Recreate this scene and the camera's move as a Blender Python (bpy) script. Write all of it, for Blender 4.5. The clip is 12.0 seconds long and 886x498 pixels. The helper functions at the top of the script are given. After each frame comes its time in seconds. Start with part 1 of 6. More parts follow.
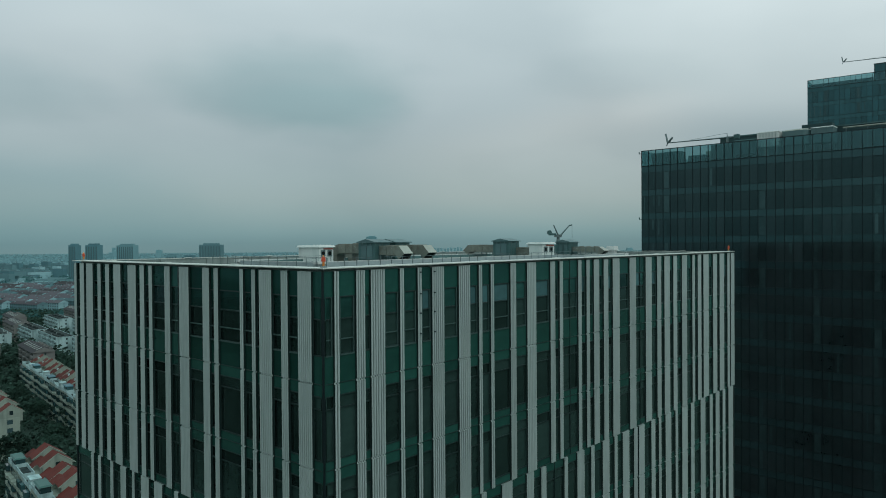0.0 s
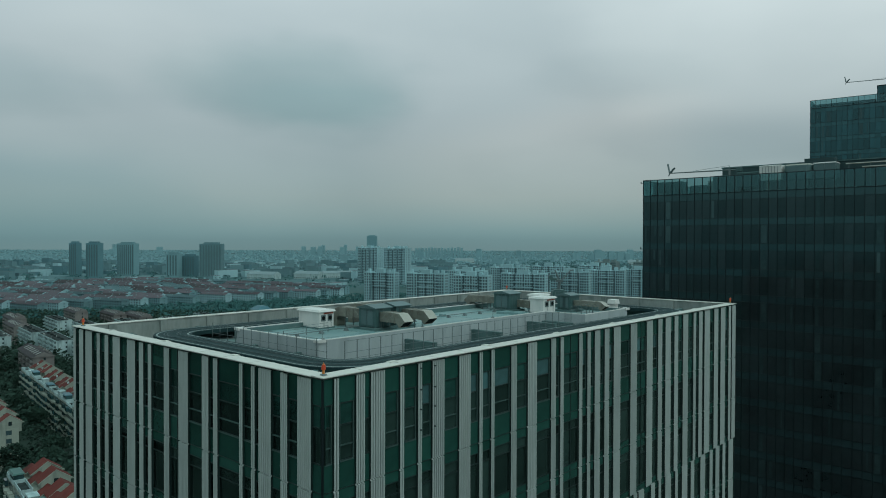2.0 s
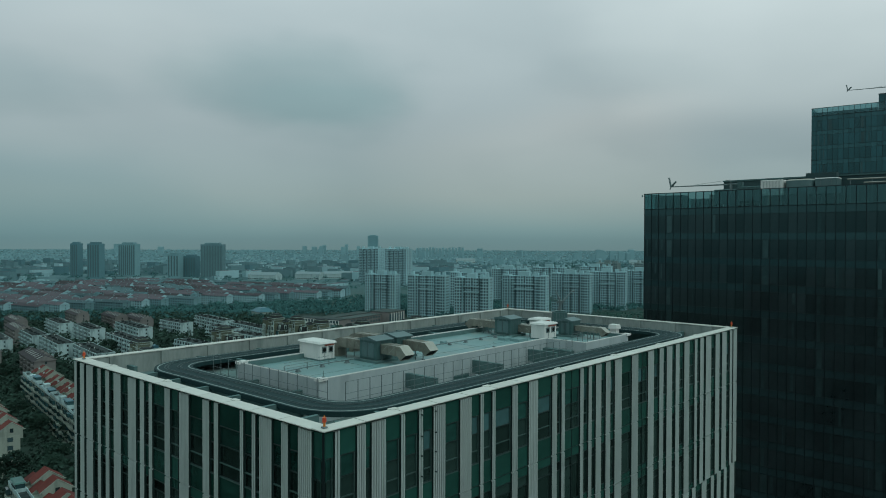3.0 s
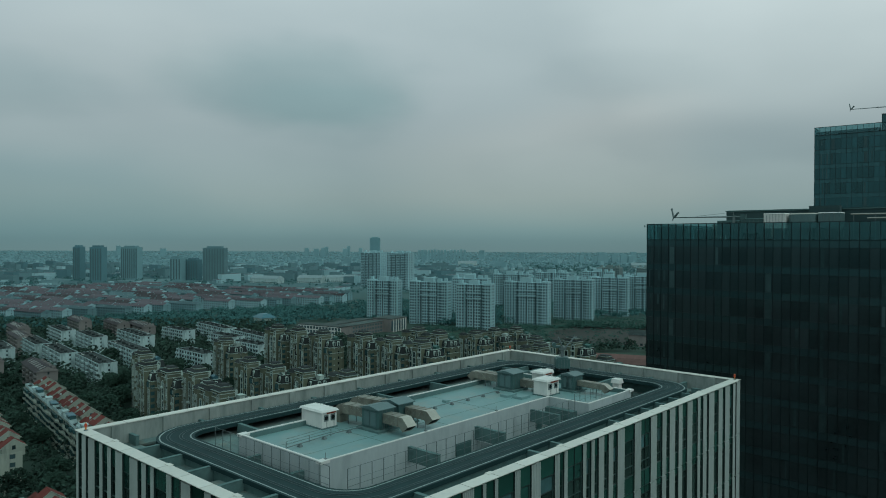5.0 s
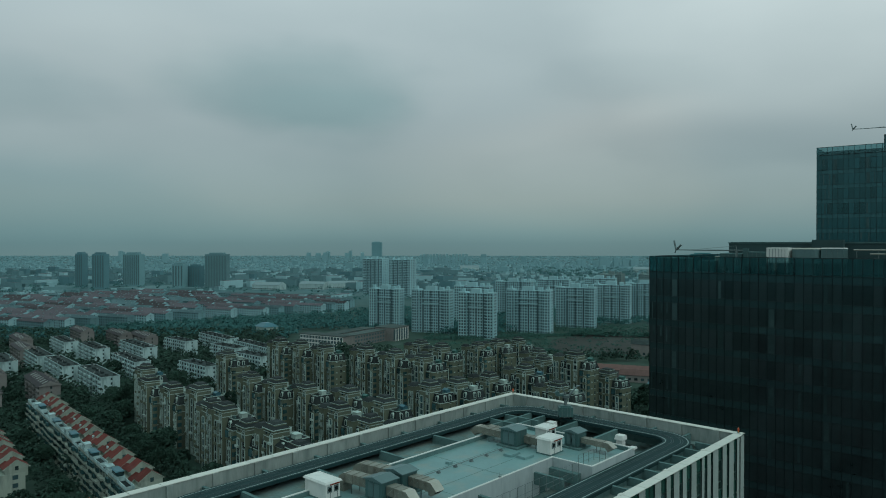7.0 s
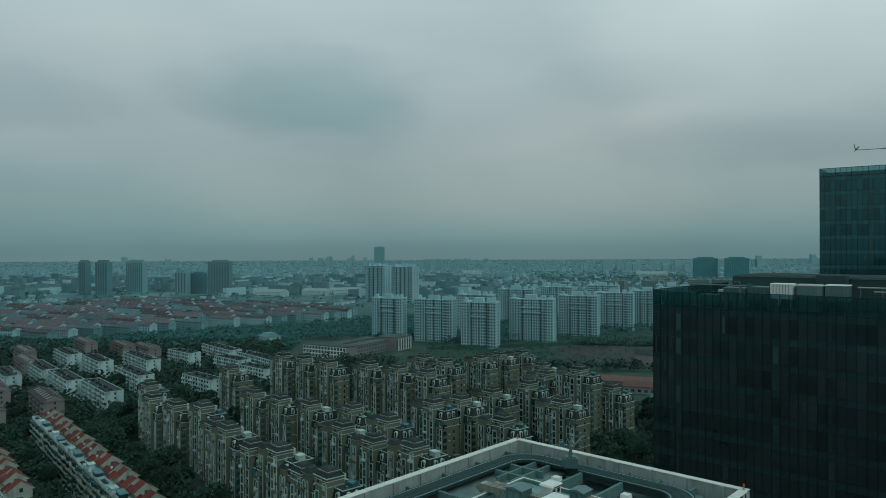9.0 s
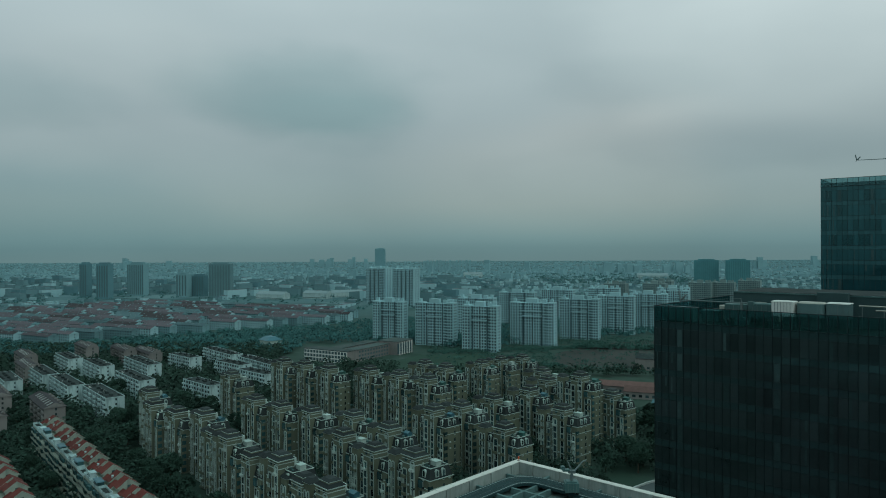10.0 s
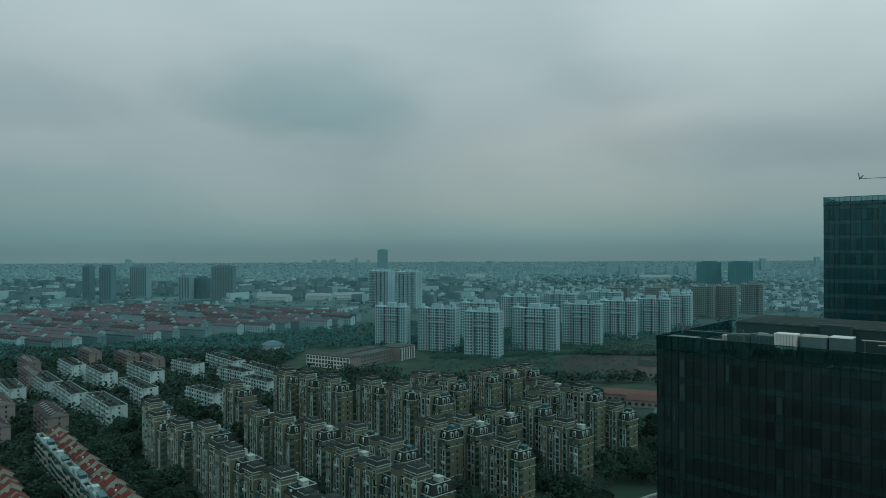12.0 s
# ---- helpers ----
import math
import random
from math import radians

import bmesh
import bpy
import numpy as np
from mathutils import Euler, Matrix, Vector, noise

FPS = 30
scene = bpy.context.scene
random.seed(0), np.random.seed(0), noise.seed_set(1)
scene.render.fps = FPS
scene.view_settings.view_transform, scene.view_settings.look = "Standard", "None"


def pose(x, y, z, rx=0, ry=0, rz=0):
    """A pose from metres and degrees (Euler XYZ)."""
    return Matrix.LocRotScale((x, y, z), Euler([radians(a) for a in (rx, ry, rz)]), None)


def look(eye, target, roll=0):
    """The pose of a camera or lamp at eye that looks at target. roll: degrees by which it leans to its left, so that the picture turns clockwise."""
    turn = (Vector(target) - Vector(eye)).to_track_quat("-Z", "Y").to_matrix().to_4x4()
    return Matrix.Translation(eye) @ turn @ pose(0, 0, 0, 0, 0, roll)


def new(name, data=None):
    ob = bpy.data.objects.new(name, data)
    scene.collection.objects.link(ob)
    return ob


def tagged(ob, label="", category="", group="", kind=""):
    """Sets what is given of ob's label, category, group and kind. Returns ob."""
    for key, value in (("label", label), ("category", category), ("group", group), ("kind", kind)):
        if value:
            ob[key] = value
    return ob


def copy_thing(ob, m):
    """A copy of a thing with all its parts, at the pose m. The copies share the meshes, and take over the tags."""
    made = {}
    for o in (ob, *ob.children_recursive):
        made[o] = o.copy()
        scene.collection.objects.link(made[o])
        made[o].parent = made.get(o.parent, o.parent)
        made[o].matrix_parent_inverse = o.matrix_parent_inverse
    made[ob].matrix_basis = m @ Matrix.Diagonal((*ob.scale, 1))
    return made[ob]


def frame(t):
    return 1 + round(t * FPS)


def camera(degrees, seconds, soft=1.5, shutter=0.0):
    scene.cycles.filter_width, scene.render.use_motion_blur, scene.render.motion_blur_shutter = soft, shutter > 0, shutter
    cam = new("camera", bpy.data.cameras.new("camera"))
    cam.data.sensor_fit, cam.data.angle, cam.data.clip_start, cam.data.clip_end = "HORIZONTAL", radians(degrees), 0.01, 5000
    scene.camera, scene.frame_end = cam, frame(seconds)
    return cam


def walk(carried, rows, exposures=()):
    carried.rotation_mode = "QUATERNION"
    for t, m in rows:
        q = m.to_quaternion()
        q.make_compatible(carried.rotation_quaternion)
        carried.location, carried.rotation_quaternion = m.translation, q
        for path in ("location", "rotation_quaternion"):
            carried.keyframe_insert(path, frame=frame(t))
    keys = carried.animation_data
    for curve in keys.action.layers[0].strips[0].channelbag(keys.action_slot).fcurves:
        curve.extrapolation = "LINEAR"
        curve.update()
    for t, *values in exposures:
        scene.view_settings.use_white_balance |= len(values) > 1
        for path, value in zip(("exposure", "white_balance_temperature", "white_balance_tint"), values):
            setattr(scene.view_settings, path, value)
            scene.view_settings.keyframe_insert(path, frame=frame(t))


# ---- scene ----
# ---------------------------------------------------------------- camera and its way
cam = camera(64.2, 12.0, soft=1.0)
# seconds, x, y, z, yaw, pitch, roll
ROWS = [
    (0.0, -0.119, -0.248, 68.881, 0.214, -0.601, -0.41),
    (0.5, -0.117, -0.169, 70.181, 0.213, -0.641, -0.172),
    (1.0, -0.052, -0.204, 71.506, 0.243, -0.701, 0.026),
    (1.5, -0.05, -0.157, 72.716, 0.247, -0.616, 0.08),
    (2.0, -0.158, 0.013, 74.077, 0.249, -0.709, 0.147),
    (2.5, -0.186, 0.076, 75.333, 0.269, -0.718, 0.16),
    (3.0, -0.159, 0.098, 76.589, 0.332, -0.769, 0.151),
    (3.5, -0.134, 0.193, 77.904, 0.388, -0.786, 0.14),
    (5.5, -0.22, 0.334, 83.057, 0.535, -0.659, 0.186),
    (6.0, -0.213, 0.41, 84.328, 0.581, -0.617, 0.161),
    (6.5, -0.275, 0.453, 85.595, 0.605, -0.509, 0.125),
    (7.0, -0.297, 0.371, 87.007, 0.643, -0.448, -0.005),
    (7.5, -0.357, 0.354, 88.322, 0.672, -0.355, -0.086),
    (9.5, -0.478, 0.226, 93.867, 0.862, -0.127, -0.293),
    (10.0, -0.473, 0.293, 95.16, 0.905, -0.092, -0.269),
    (10.5, -0.508, 0.109, 96.516, 0.935, -0.109, -0.31),
    (11.0, -0.582, 0.012, 97.905, 0.976, -0.126, -0.304),
    (11.5, -0.643, -0.043, 99.229, 1.024, -0.124, -0.242),
    (12.0, -0.523, 0.071, 100.409, 1.093, -0.103, -0.246),
]


def heading(x, y, z, yaw, pitch):
    a, b = radians(yaw), radians(pitch)
    return (x - 100 * math.sin(a) * math.cos(b), y + 100 * math.cos(a) * math.cos(b), z + 100 * math.sin(b))


walk(cam, [(t, look((x, y, z), heading(x, y, z, yaw, pitch), roll)) for t, x, y, z, yaw, pitch, roll in ROWS],
     exposures=[(0.0, 0.25, 6540, 9.0), (2.5, 0.12, 6530, 7.5), (5.5, 0.03, 6490, 6.0), (12.0, 0.0, 6450, 5.0)])

# ---------------------------------------------------------------- sky and sun
SUN_AZ, SUN_EL = radians(138), radians(48)      # hidden behind the cloud
world = bpy.data.worlds.new("overcast_sky")
scene.world = world
world.use_nodes = True
wt = world.node_tree
wt.nodes.clear()


def wnode(kind, **vals):
    n = wt.nodes.new(kind)
    for k, v in vals.items():
        n.inputs[k].default_value = v
    return n


def wmath(op, a, b=None, clamp=False):
    n = wt.nodes.new("ShaderNodeMath")
    n.operation, n.use_clamp = op, clamp
    for i, v in enumerate((a, b)):
        if v is None:
            continue
        if isinstance(v, (int, float)):
            n.inputs[i].default_value = v
        else:
            wt.links.new(v, n.inputs[i])
    return n.outputs[0]


def ramp(nodes, links, fac, stops, smooth=True):
    n = nodes.new("ShaderNodeValToRGB")
    n.color_ramp.interpolation = "EASE" if smooth else "LINEAR"
    els = n.color_ramp.elements
    while len(els) < len(stops):
        els.new(0.5)
    for e, (p, c) in zip(els, stops):
        e.position, e.color = p, (*c, 1) if len(c) == 3 else c
    links.new(fac, n.inputs[0])
    return n.outputs[0]


coord = wnode("ShaderNodeTexCoord")
split = wnode("ShaderNodeSeparateXYZ")
wt.links.new(coord.outputs["Generated"], split.inputs[0])
dx, dy, dz = split.outputs
height = wmath("ADD", wmath("MULTIPLY", dz, 0.5), 0.5)
# grey cloud deck: dull at the hazy horizon, lighter overhead
deck = ramp(wt.nodes, wt.links, height, [
    (0.30, (0.10, 0.135, 0.14)), (0.490, (0.103, 0.184, 0.201)), (0.499, (0.103, 0.192, 0.212)), (0.506, (0.120, 0.220, 0.244)), (0.514, (0.150, 0.240, 0.262)), (0.53, (0.206, 0.275, 0.287)),
    (0.58, (0.285, 0.345, 0.358)), (0.66, (0.43, 0.51, 0.53)), (0.76, (0.44, 0.60, 0.62)), (1.0, (0.40, 0.66, 0.68))], smooth=False)
# soft banks of cloud, stretched sideways
place = wnode("ShaderNodeMapping")
place.inputs["Scale"].default_value = (3.0, 3.0, 7.0)
wt.links.new(coord.outputs["Generated"], place.inputs["Vector"])
bank = wnode("ShaderNodeTexNoise", Scale=1.0, Detail=4.0, Roughness=0.45)
wt.links.new(place.outputs[0], bank.inputs["Vector"])
soft = ramp(wt.nodes, wt.links, bank.outputs["Fac"], [(0.30, (0.94, 0.95, 0.95)), (0.70, (1.06, 1.055, 1.05))])


def patch(az, el, wide, tall, colour, warp):
    """A soft darker or lighter cloud in the deck: direction and half sizes in degrees."""
    sx, sz = math.sin(radians(az)), math.sin(radians(el))
    a = wmath("DIVIDE", wmath("SUBTRACT", dx, sx), math.sin(radians(wide)))
    b = wmath("DIVIDE", wmath("SUBTRACT", dz, sz), math.sin(radians(tall)))
    r = wmath("SQRT", wmath("ADD", wmath("MULTIPLY", a, a), wmath("MULTIPLY", b, b)))
    r = wmath("ADD", r, wmath("MULTIPLY", wmath("SUBTRACT", bank.outputs["Fac"], 0.5), warp))
    front = wmath("GREATER_THAN", dy, 0.0)
    fade = wmath("MULTIPLY", wmath("SUBTRACT", 1.0, r, clamp=True), front)
    return ramp(wt.nodes, wt.links, fade, [(0.0, (1, 1, 1)), (0.62, colour), (1.0, colour)])


def times(a, b):
    n = wt.nodes.new("ShaderNodeMix")
    n.data_type, n.blend_type = "RGBA", "MULTIPLY"
    n.inputs[0].default_value = 1.0
    wt.links.new(a, n.inputs[6])
    wt.links.new(b, n.inputs[7])
    return n.outputs[2]


cloud = times(deck, soft)
for az, el, wide, tall, colour, warp in (
        (-10.4, 11.9, 12.5, 4.6, (0.75, 0.84, 0.84), 1.4),
        (-9.4, 10.8, 8.5, 2.4, (0.91, 0.97, 0.97), 0.9),
        (-33.0, 10.3, 9.0, 3.2, (0.84, 0.89, 0.89), 1.8),
        (-24.0, 14.5, 9.0, 4.0, (1.07, 1.05, 1.04), 2.0),
        (22.0, 7.0, 10.0, 2.8, (0.90, 0.92, 0.93), 2.0),
        (12.0, 12.6, 9.0, 2.0, (0.95, 0.96, 0.96), 2.2),
        (-29.0, 3.0, 18.0, 5.0, (0.79, 0.89, 0.92), 1.0),
        (9.0, 5.5, 16.0, 7.5, (1.20, 1.12, 1.085), 1.2),
        (26.0, 16.0, 16.0, 9.0, (1.26, 1.22, 1.20), 1.5)):
    cloud = times(cloud, patch(az, el, wide, tall, colour, warp))
sky = wnode("ShaderNodeTexSky")
sky.sky_type, sky.sun_disc, sky.sun_elevation, sky.sun_rotation = "NISHITA", False, SUN_EL, SUN_AZ
low = wnode("ShaderNodeBackground", Strength=0.01)
wt.links.new(sky.outputs[0], low.inputs["Color"])
high = wnode("ShaderNodeBackground", Strength=1.0)
wt.links.new(cloud, high.inputs["Color"])
both = wnode("ShaderNodeAddShader")
wt.links.new(low.outputs[0], both.inputs[0])
wt.links.new(high.outputs[0], both.inputs[1])
out = wnode("ShaderNodeOutputWorld")
wt.links.new(both.outputs[0], out.inputs["Surface"])

sun_data = bpy.data.lights.new("sun", "SUN")
sun_data.energy, sun_data.angle, sun_data.color = 0.58, radians(50), (0.84, 1.0, 0.97)
sun = new("sun", sun_data)
sun.matrix_world = look((math.sin(SUN_AZ) * math.cos(SUN_EL) * 300, math.cos(SUN_AZ) * math.cos(SUN_EL) * 300, math.sin(SUN_EL) * 300), (0, 0, 0))

# ---------------------------------------------------------------- materials
def mat(name, base, rough=0.6, metal=0.0, vary=0.18, scale=0.5, fine=6.0, bump=0.1, each=0.12, spec=0.5, streak=1.0, dirt=None, dirt_amount=0.5, tint=None, island=False):
    """A surface: base colour broken up at two scales, with fine relief and a shade of its own for each piece.
    streak above 1 stretches the stains downwards; dirt: the colour of the stains."""
    m = bpy.data.materials.new(name)
    m.use_nodes = True
    nt = m.node_tree
    n, l = nt.nodes, nt.links
    shader = n["Principled BSDF"]
    shader.inputs["Roughness"].default_value = rough
    shader.inputs["Metallic"].default_value = metal
    shader.inputs["Specular IOR Level"].default_value = 0.12 if rough >= 0.7 and spec == 0.5 else spec      # dusty surfaces hardly shine
    if tint:
        shader.inputs["Specular Tint"].default_value = (*tint, 1)
    tc = n.new("ShaderNodeTexCoord")
    mp = n.new("ShaderNodeMapping")
    mp.inputs["Scale"].default_value = (1, 1, 1 / streak)
    l.new(tc.outputs["Object"], mp.inputs["Vector"])
    bits = n.new("ShaderNodeNewGeometry") if island else None
    big = n.new("ShaderNodeTexNoise")
    big.inputs["Scale"].default_value, big.inputs["Detail"].default_value = scale, 5
    l.new(mp.outputs[0], big.inputs["Vector"])
    small = n.new("ShaderNodeTexNoise")
    small.inputs["Scale"].default_value, small.inputs["Detail"].default_value = fine, 3
    l.new(mp.outputs[0], small.inputs["Vector"])
    info = n.new("ShaderNodeObjectInfo")

    def maths(op, a, b):
        k = n.new("ShaderNodeMath")
        k.operation = op
        for i, v in enumerate((a, b)):
            if isinstance(v, (int, float)):
                k.inputs[i].default_value = v
            else:
                l.new(v, k.inputs[i])
        return k.outputs[0]

    shade = maths("ADD", maths("MULTIPLY", maths("SUBTRACT", big.outputs["Fac"], 0.5), 2.6 * vary),
                  maths("MULTIPLY", maths("SUBTRACT", small.outputs["Fac"], 0.5), 1.3 * vary))
    shade = maths("ADD", shade, maths("MULTIPLY", maths("SUBTRACT", info.outputs["Random"], 0.5), 2 * each))
    if island:
        shade = maths("ADD", shade, maths("MULTIPLY", maths("SUBTRACT", bits.outputs["Random Per Island"], 0.5), 2 * each))
    shade = maths("ADD", shade, 1.0)
    mul = n.new("ShaderNodeVectorMath")
    mul.operation = "SCALE"
    l.new(shade, mul.inputs["Scale"])
    if dirt:
        spots = n.new("ShaderNodeTexNoise")
        spots.inputs["Scale"].default_value, spots.inputs["Detail"].default_value = scale * 2.3, 6
        l.new(mp.outputs[0], spots.inputs["Vector"])
        amount = ramp(n, l, spots.outputs["Fac"], [(0.46, (0, 0, 0)), (0.72, (dirt_amount,) * 3)])
        mix = n.new("ShaderNodeMix")
        mix.data_type = "RGBA"
        mix.inputs[6].default_value, mix.inputs[7].default_value = (*base, 1), (*dirt, 1)
        l.new(amount, mix.inputs[0])
        l.new(mix.outputs[2], mul.inputs[0])
    else:
        mul.inputs[0].default_value = base
    l.new(mul.outputs[0], shader.inputs["Base Color"])
    if bump:
        bp = n.new("ShaderNodeBump")
        bp.inputs["Strength"].default_value, bp.inputs["Distance"].default_value = bump, 0.02
        l.new(small.outputs["Fac"], bp.inputs["Height"])
        l.new(bp.outputs[0], shader.inputs["Normal"])
    return m


FIN = mat("ribbed_aluminium_panel", (0.450, 0.492, 0.472), 0.42, 0.25, 0.12, 0.35, 5, 0.04, 0.07, streak=6, dirt=(0.27, 0.30, 0.295), dirt_amount=0.35)
GREEN_GLASS = mat("green_spandrel_glass", (0.016, 0.064, 0.051), 0.08, 0.0, 0.3, 0.3, 2, 0.02, 0.22, tint=(0.55, 1.0, 0.95))
DARK_GLASS = mat("dark_vision_glass", (0.019, 0.035, 0.031), 0.04, 0.0, 0.5, 0.5, 3, 0.01, 0.5, spec=0.6, tint=(0.55, 1.0, 0.95))
GREEN_VISION = mat("green_vision_glass", (0.014, 0.050, 0.042), 0.05, 0.0, 0.5, 0.8, 3, 0.01, 0.6, spec=0.6, tint=(0.55, 1.0, 0.95))
# paler base colour puts the sky's reflection into some transom panes
REFLECT_GLASS = mat("reflection_tinted_transom_glass", (0.050, 0.112, 0.116), 0.05, 0.0, 0.4, 0.4, 2, 0.01, 0.5, spec=0.8)
SILL = mat("dull_green_window_sill", (0.050, 0.095, 0.086), 0.5, 0.2, 0.15, 1, 6)
MULLION = mat("dark_green_mullion", (0.018, 0.036, 0.033), 0.4, 0.3, 0.1)
COPING = mat("pale_metal_coping", (0.57, 0.555, 0.50), 0.45, 0.0, 0.10, 0.6, 8, 0.03, 0.06, dirt=(0.42, 0.45, 0.44), dirt_amount=0.5)
CONCRETE = mat("stained_parapet_concrete", (0.255, 0.285, 0.268), 0.85, 0, 0.28, 0.5, 6, 0.25, 0.08, streak=4, dirt=(0.14, 0.175, 0.165), dirt_amount=0.75)
TEAL_BEAM = mat("teal_grey_painted_concrete", (0.10, 0.17, 0.165), 0.8, 0, 0.2, 0.8, 6, 0.15, 0.06, dirt=(0.06, 0.10, 0.10), dirt_amount=0.5)
TRACK = mat("dark_slate_track_decking", (0.016, 0.040, 0.042), 0.7, 0, 0.22, 0.5, 7, 0.15, 0.05)
TRACK_RAIL = mat("dark_steel_track_rail", (0.030, 0.058, 0.060), 0.6, 0, 0.2, 1.5, 9)
LINE = mat("worn_white_track_line", (0.27, 0.32, 0.31), 0.7, 0, 0.2, 1.5, 9)
WELL = mat("dark_lower_roof", (0.125, 0.180, 0.174), 0.85, 0, 0.45, 0.35, 4, 0.3, dirt=(0.16, 0.15, 0.12), dirt_amount=0.6)
ROOF_TEAL = mat("teal_waterproof_membrane", (0.148, 0.262, 0.262), 0.5, 0, 0.16, 0.22, 3, 0.06, 0.0, dirt=(0.24, 0.255, 0.225), dirt_amount=0.55)
RENDERED = mat("pale_grey_rendered_wall", (0.37, 0.415, 0.42), 0.8, 0, 0.14, 0.4, 5, 0.08, 0.03, streak=3, dirt=(0.25, 0.29, 0.29), dirt_amount=0.5)
WHITE = mat("white_painted_render", (0.63, 0.62, 0.59), 0.6, 0, 0.08, 0.9, 6, 0.05, 0.04, streak=3, dirt=(0.48, 0.50, 0.47), dirt_amount=0.45)
GALV = mat("weathered_galvanised_duct", (0.205, 0.205, 0.172), 0.5, 0.25, 0.25, 1.2, 7, 0.1, 0.14, dirt=(0.14, 0.115, 0.085), dirt_amount=0.55)
# paler copy of the duct metal; stands for light on hood and elbow tops
GALV_LIGHT = mat("pale_galvanised_hood", (0.38, 0.365, 0.315), 0.45, 0.25, 0.18, 1.0, 7, 0.06, 0.1)
UNIT = mat("teal_grey_unit_casing", (0.050, 0.112, 0.110), 0.5, 0.1, 0.18, 0.8, 5, 0.05, 0.10)
UNIT_TOP = mat("teal_grey_unit_lid", (0.085, 0.148, 0.150), 0.45, 0.1, 0.15, 0.8, 5, 0.05, 0.08)
STEEL = mat("dull_grey_steel", (0.14, 0.18, 0.18), 0.5, 0.5, 0.2, 3, 20, 0.05, 0.1)
BLACK = mat("black_opening", (0.008, 0.01, 0.01), 0.7, 0, 0.2)
RED = mat("red_lamp_plastic", (0.55, 0.06, 0.02), 0.4, 0, 0.1, 3, 10)
ORANGE = mat("orange_lamp_plastic", (0.62, 0.20, 0.03), 0.4, 0, 0.1, 3, 10)
RUST = mat("rusty_red_iron", (0.24, 0.05, 0.03), 0.8, 0, 0.3, 3, 12)

TOWER_GLASS = mat("near_black_curtain_glass", (0.021, 0.027, 0.029), 0.09, 0.0, 0.55, 0.12, 1, 0.015, 0.35, spec=0.55, tint=(0.45, 0.95, 1.0))
TOWER_BAND = mat("slate_spandrel_glass", (0.021, 0.034, 0.037), 0.09, 0.0, 0.25, 0.2, 1, 0.01, 0.15, spec=0.95, tint=(0.45, 0.95, 1.0))
TOWER_CURTAIN = mat("pale_column_behind_glass", (0.036, 0.055, 0.057), 0.1, 0.0, 0.5, 0.25, 2, 0.01, 0.5, spec=0.6, tint=(0.45, 0.95, 1.0))
TALL_GLASS = mat("dark_teal_curtain_glass", (0.012, 0.044, 0.052), 0.06, 0.0, 0.4, 0.15, 1, 0.015, 0.5, spec=0.9, tint=(0.45, 0.95, 1.0))
TALL_BAND = mat("teal_spandrel_glass", (0.034, 0.088, 0.098), 0.12, 0.0, 0.3, 0.2, 1, 0.01, 0.2, spec=0.7, tint=(0.45, 0.95, 1.0))
TOWER_MULLION = mat("black_aluminium_mullion", (0.008, 0.016, 0.018), 0.4, 0.4, 0.1)


def glass(name, tint, rough=0.02):
    m = bpy.data.materials.new(name)
    m.use_nodes = True
    n, l = m.node_tree.nodes, m.node_tree.links
    n.remove(n["Principled BSDF"])
    gl, tr, mx = n.new("ShaderNodeBsdfGlossy"), n.new("ShaderNodeBsdfTransparent"), n.new("ShaderNodeMixShader")
    mx.inputs[0].default_value = 0.09      # share of the light that the pane throws back
    gl.inputs["Roughness"].default_value = rough
    gl.inputs["Color"].default_value = (0.5, 0.92, 0.96, 1)
    tr.inputs["Color"].default_value = (*tint, 1)
    l.new(tr.outputs[0], mx.inputs[1])
    l.new(gl.outputs[0], mx.inputs[2])
    l.new(mx.outputs[0], n["Material Output"].inputs["Surface"])
    return m


PARAPET_GLASS = glass("tinted_parapet_glass", (0.44, 0.60, 0.61))

# most estate colours below have the haze's teal tint mixed in
BEIGE = mat("tan_rendered_wall", (0.124, 0.138, 0.100), 0.85, 0, 0.18, 0.12, 3, 0.1, 0.14, streak=3, dirt=(0.078, 0.098, 0.084), dirt_amount=0.6)
BEIGE_TRIM = mat("pale_stone_trim", (0.345, 0.42, 0.385), 0.8, 0, 0.2, 0.3, 4, 0.05, 0.16)
SLATE = mat("dark_slate_roof", (0.026, 0.033, 0.033), 0.7, 0, 0.35, 0.4, 5, 0.3, 0.25)
TEAL_PANE = mat("teal_balcony_glass", (0.030, 0.075, 0.080), 0.12, 0, 0.4, 0.4, 3, 0.0, 0.5)
FADED_RED = mat("faded_red_roof_sheet", (0.125, 0.072, 0.064), 0.8, 0, 0.25, 0.3, 4, 0.1, 0.15)
PANE = mat("dark_window_pane", (0.027, 0.049, 0.053), 0.08, 0, 0.4, 0.4, 3, 0.0, 0.7)
WHITE_WALL = mat("weathered_white_wall", (0.375, 0.485, 0.485), 0.85, 0, 0.22, 0.18, 3, 0.08, 0.10, streak=4, dirt=(0.16, 0.225, 0.22), dirt_amount=0.8)
CREAM = mat("weathered_cream_wall", (0.275, 0.305, 0.258), 0.85, 0, 0.18, 0.2, 3, 0.08, 0.10, streak=4, dirt=(0.14, 0.165, 0.145), dirt_amount=0.7)
PINK_WALL = mat("faded_pink_wall", (0.205, 0.192, 0.182), 0.85, 0, 0.16, 0.15, 3, 0.08, 0.1, streak=3, dirt=(0.15, 0.15, 0.145), dirt_amount=0.6)
SCHOOL_ROOF = mat("weathered_school_roof", (0.062, 0.085, 0.082), 0.9, 0, 0.35, 0.08, 1, 0.1, 0.2, dirt=(0.11, 0.10, 0.09), dirt_amount=0.5)
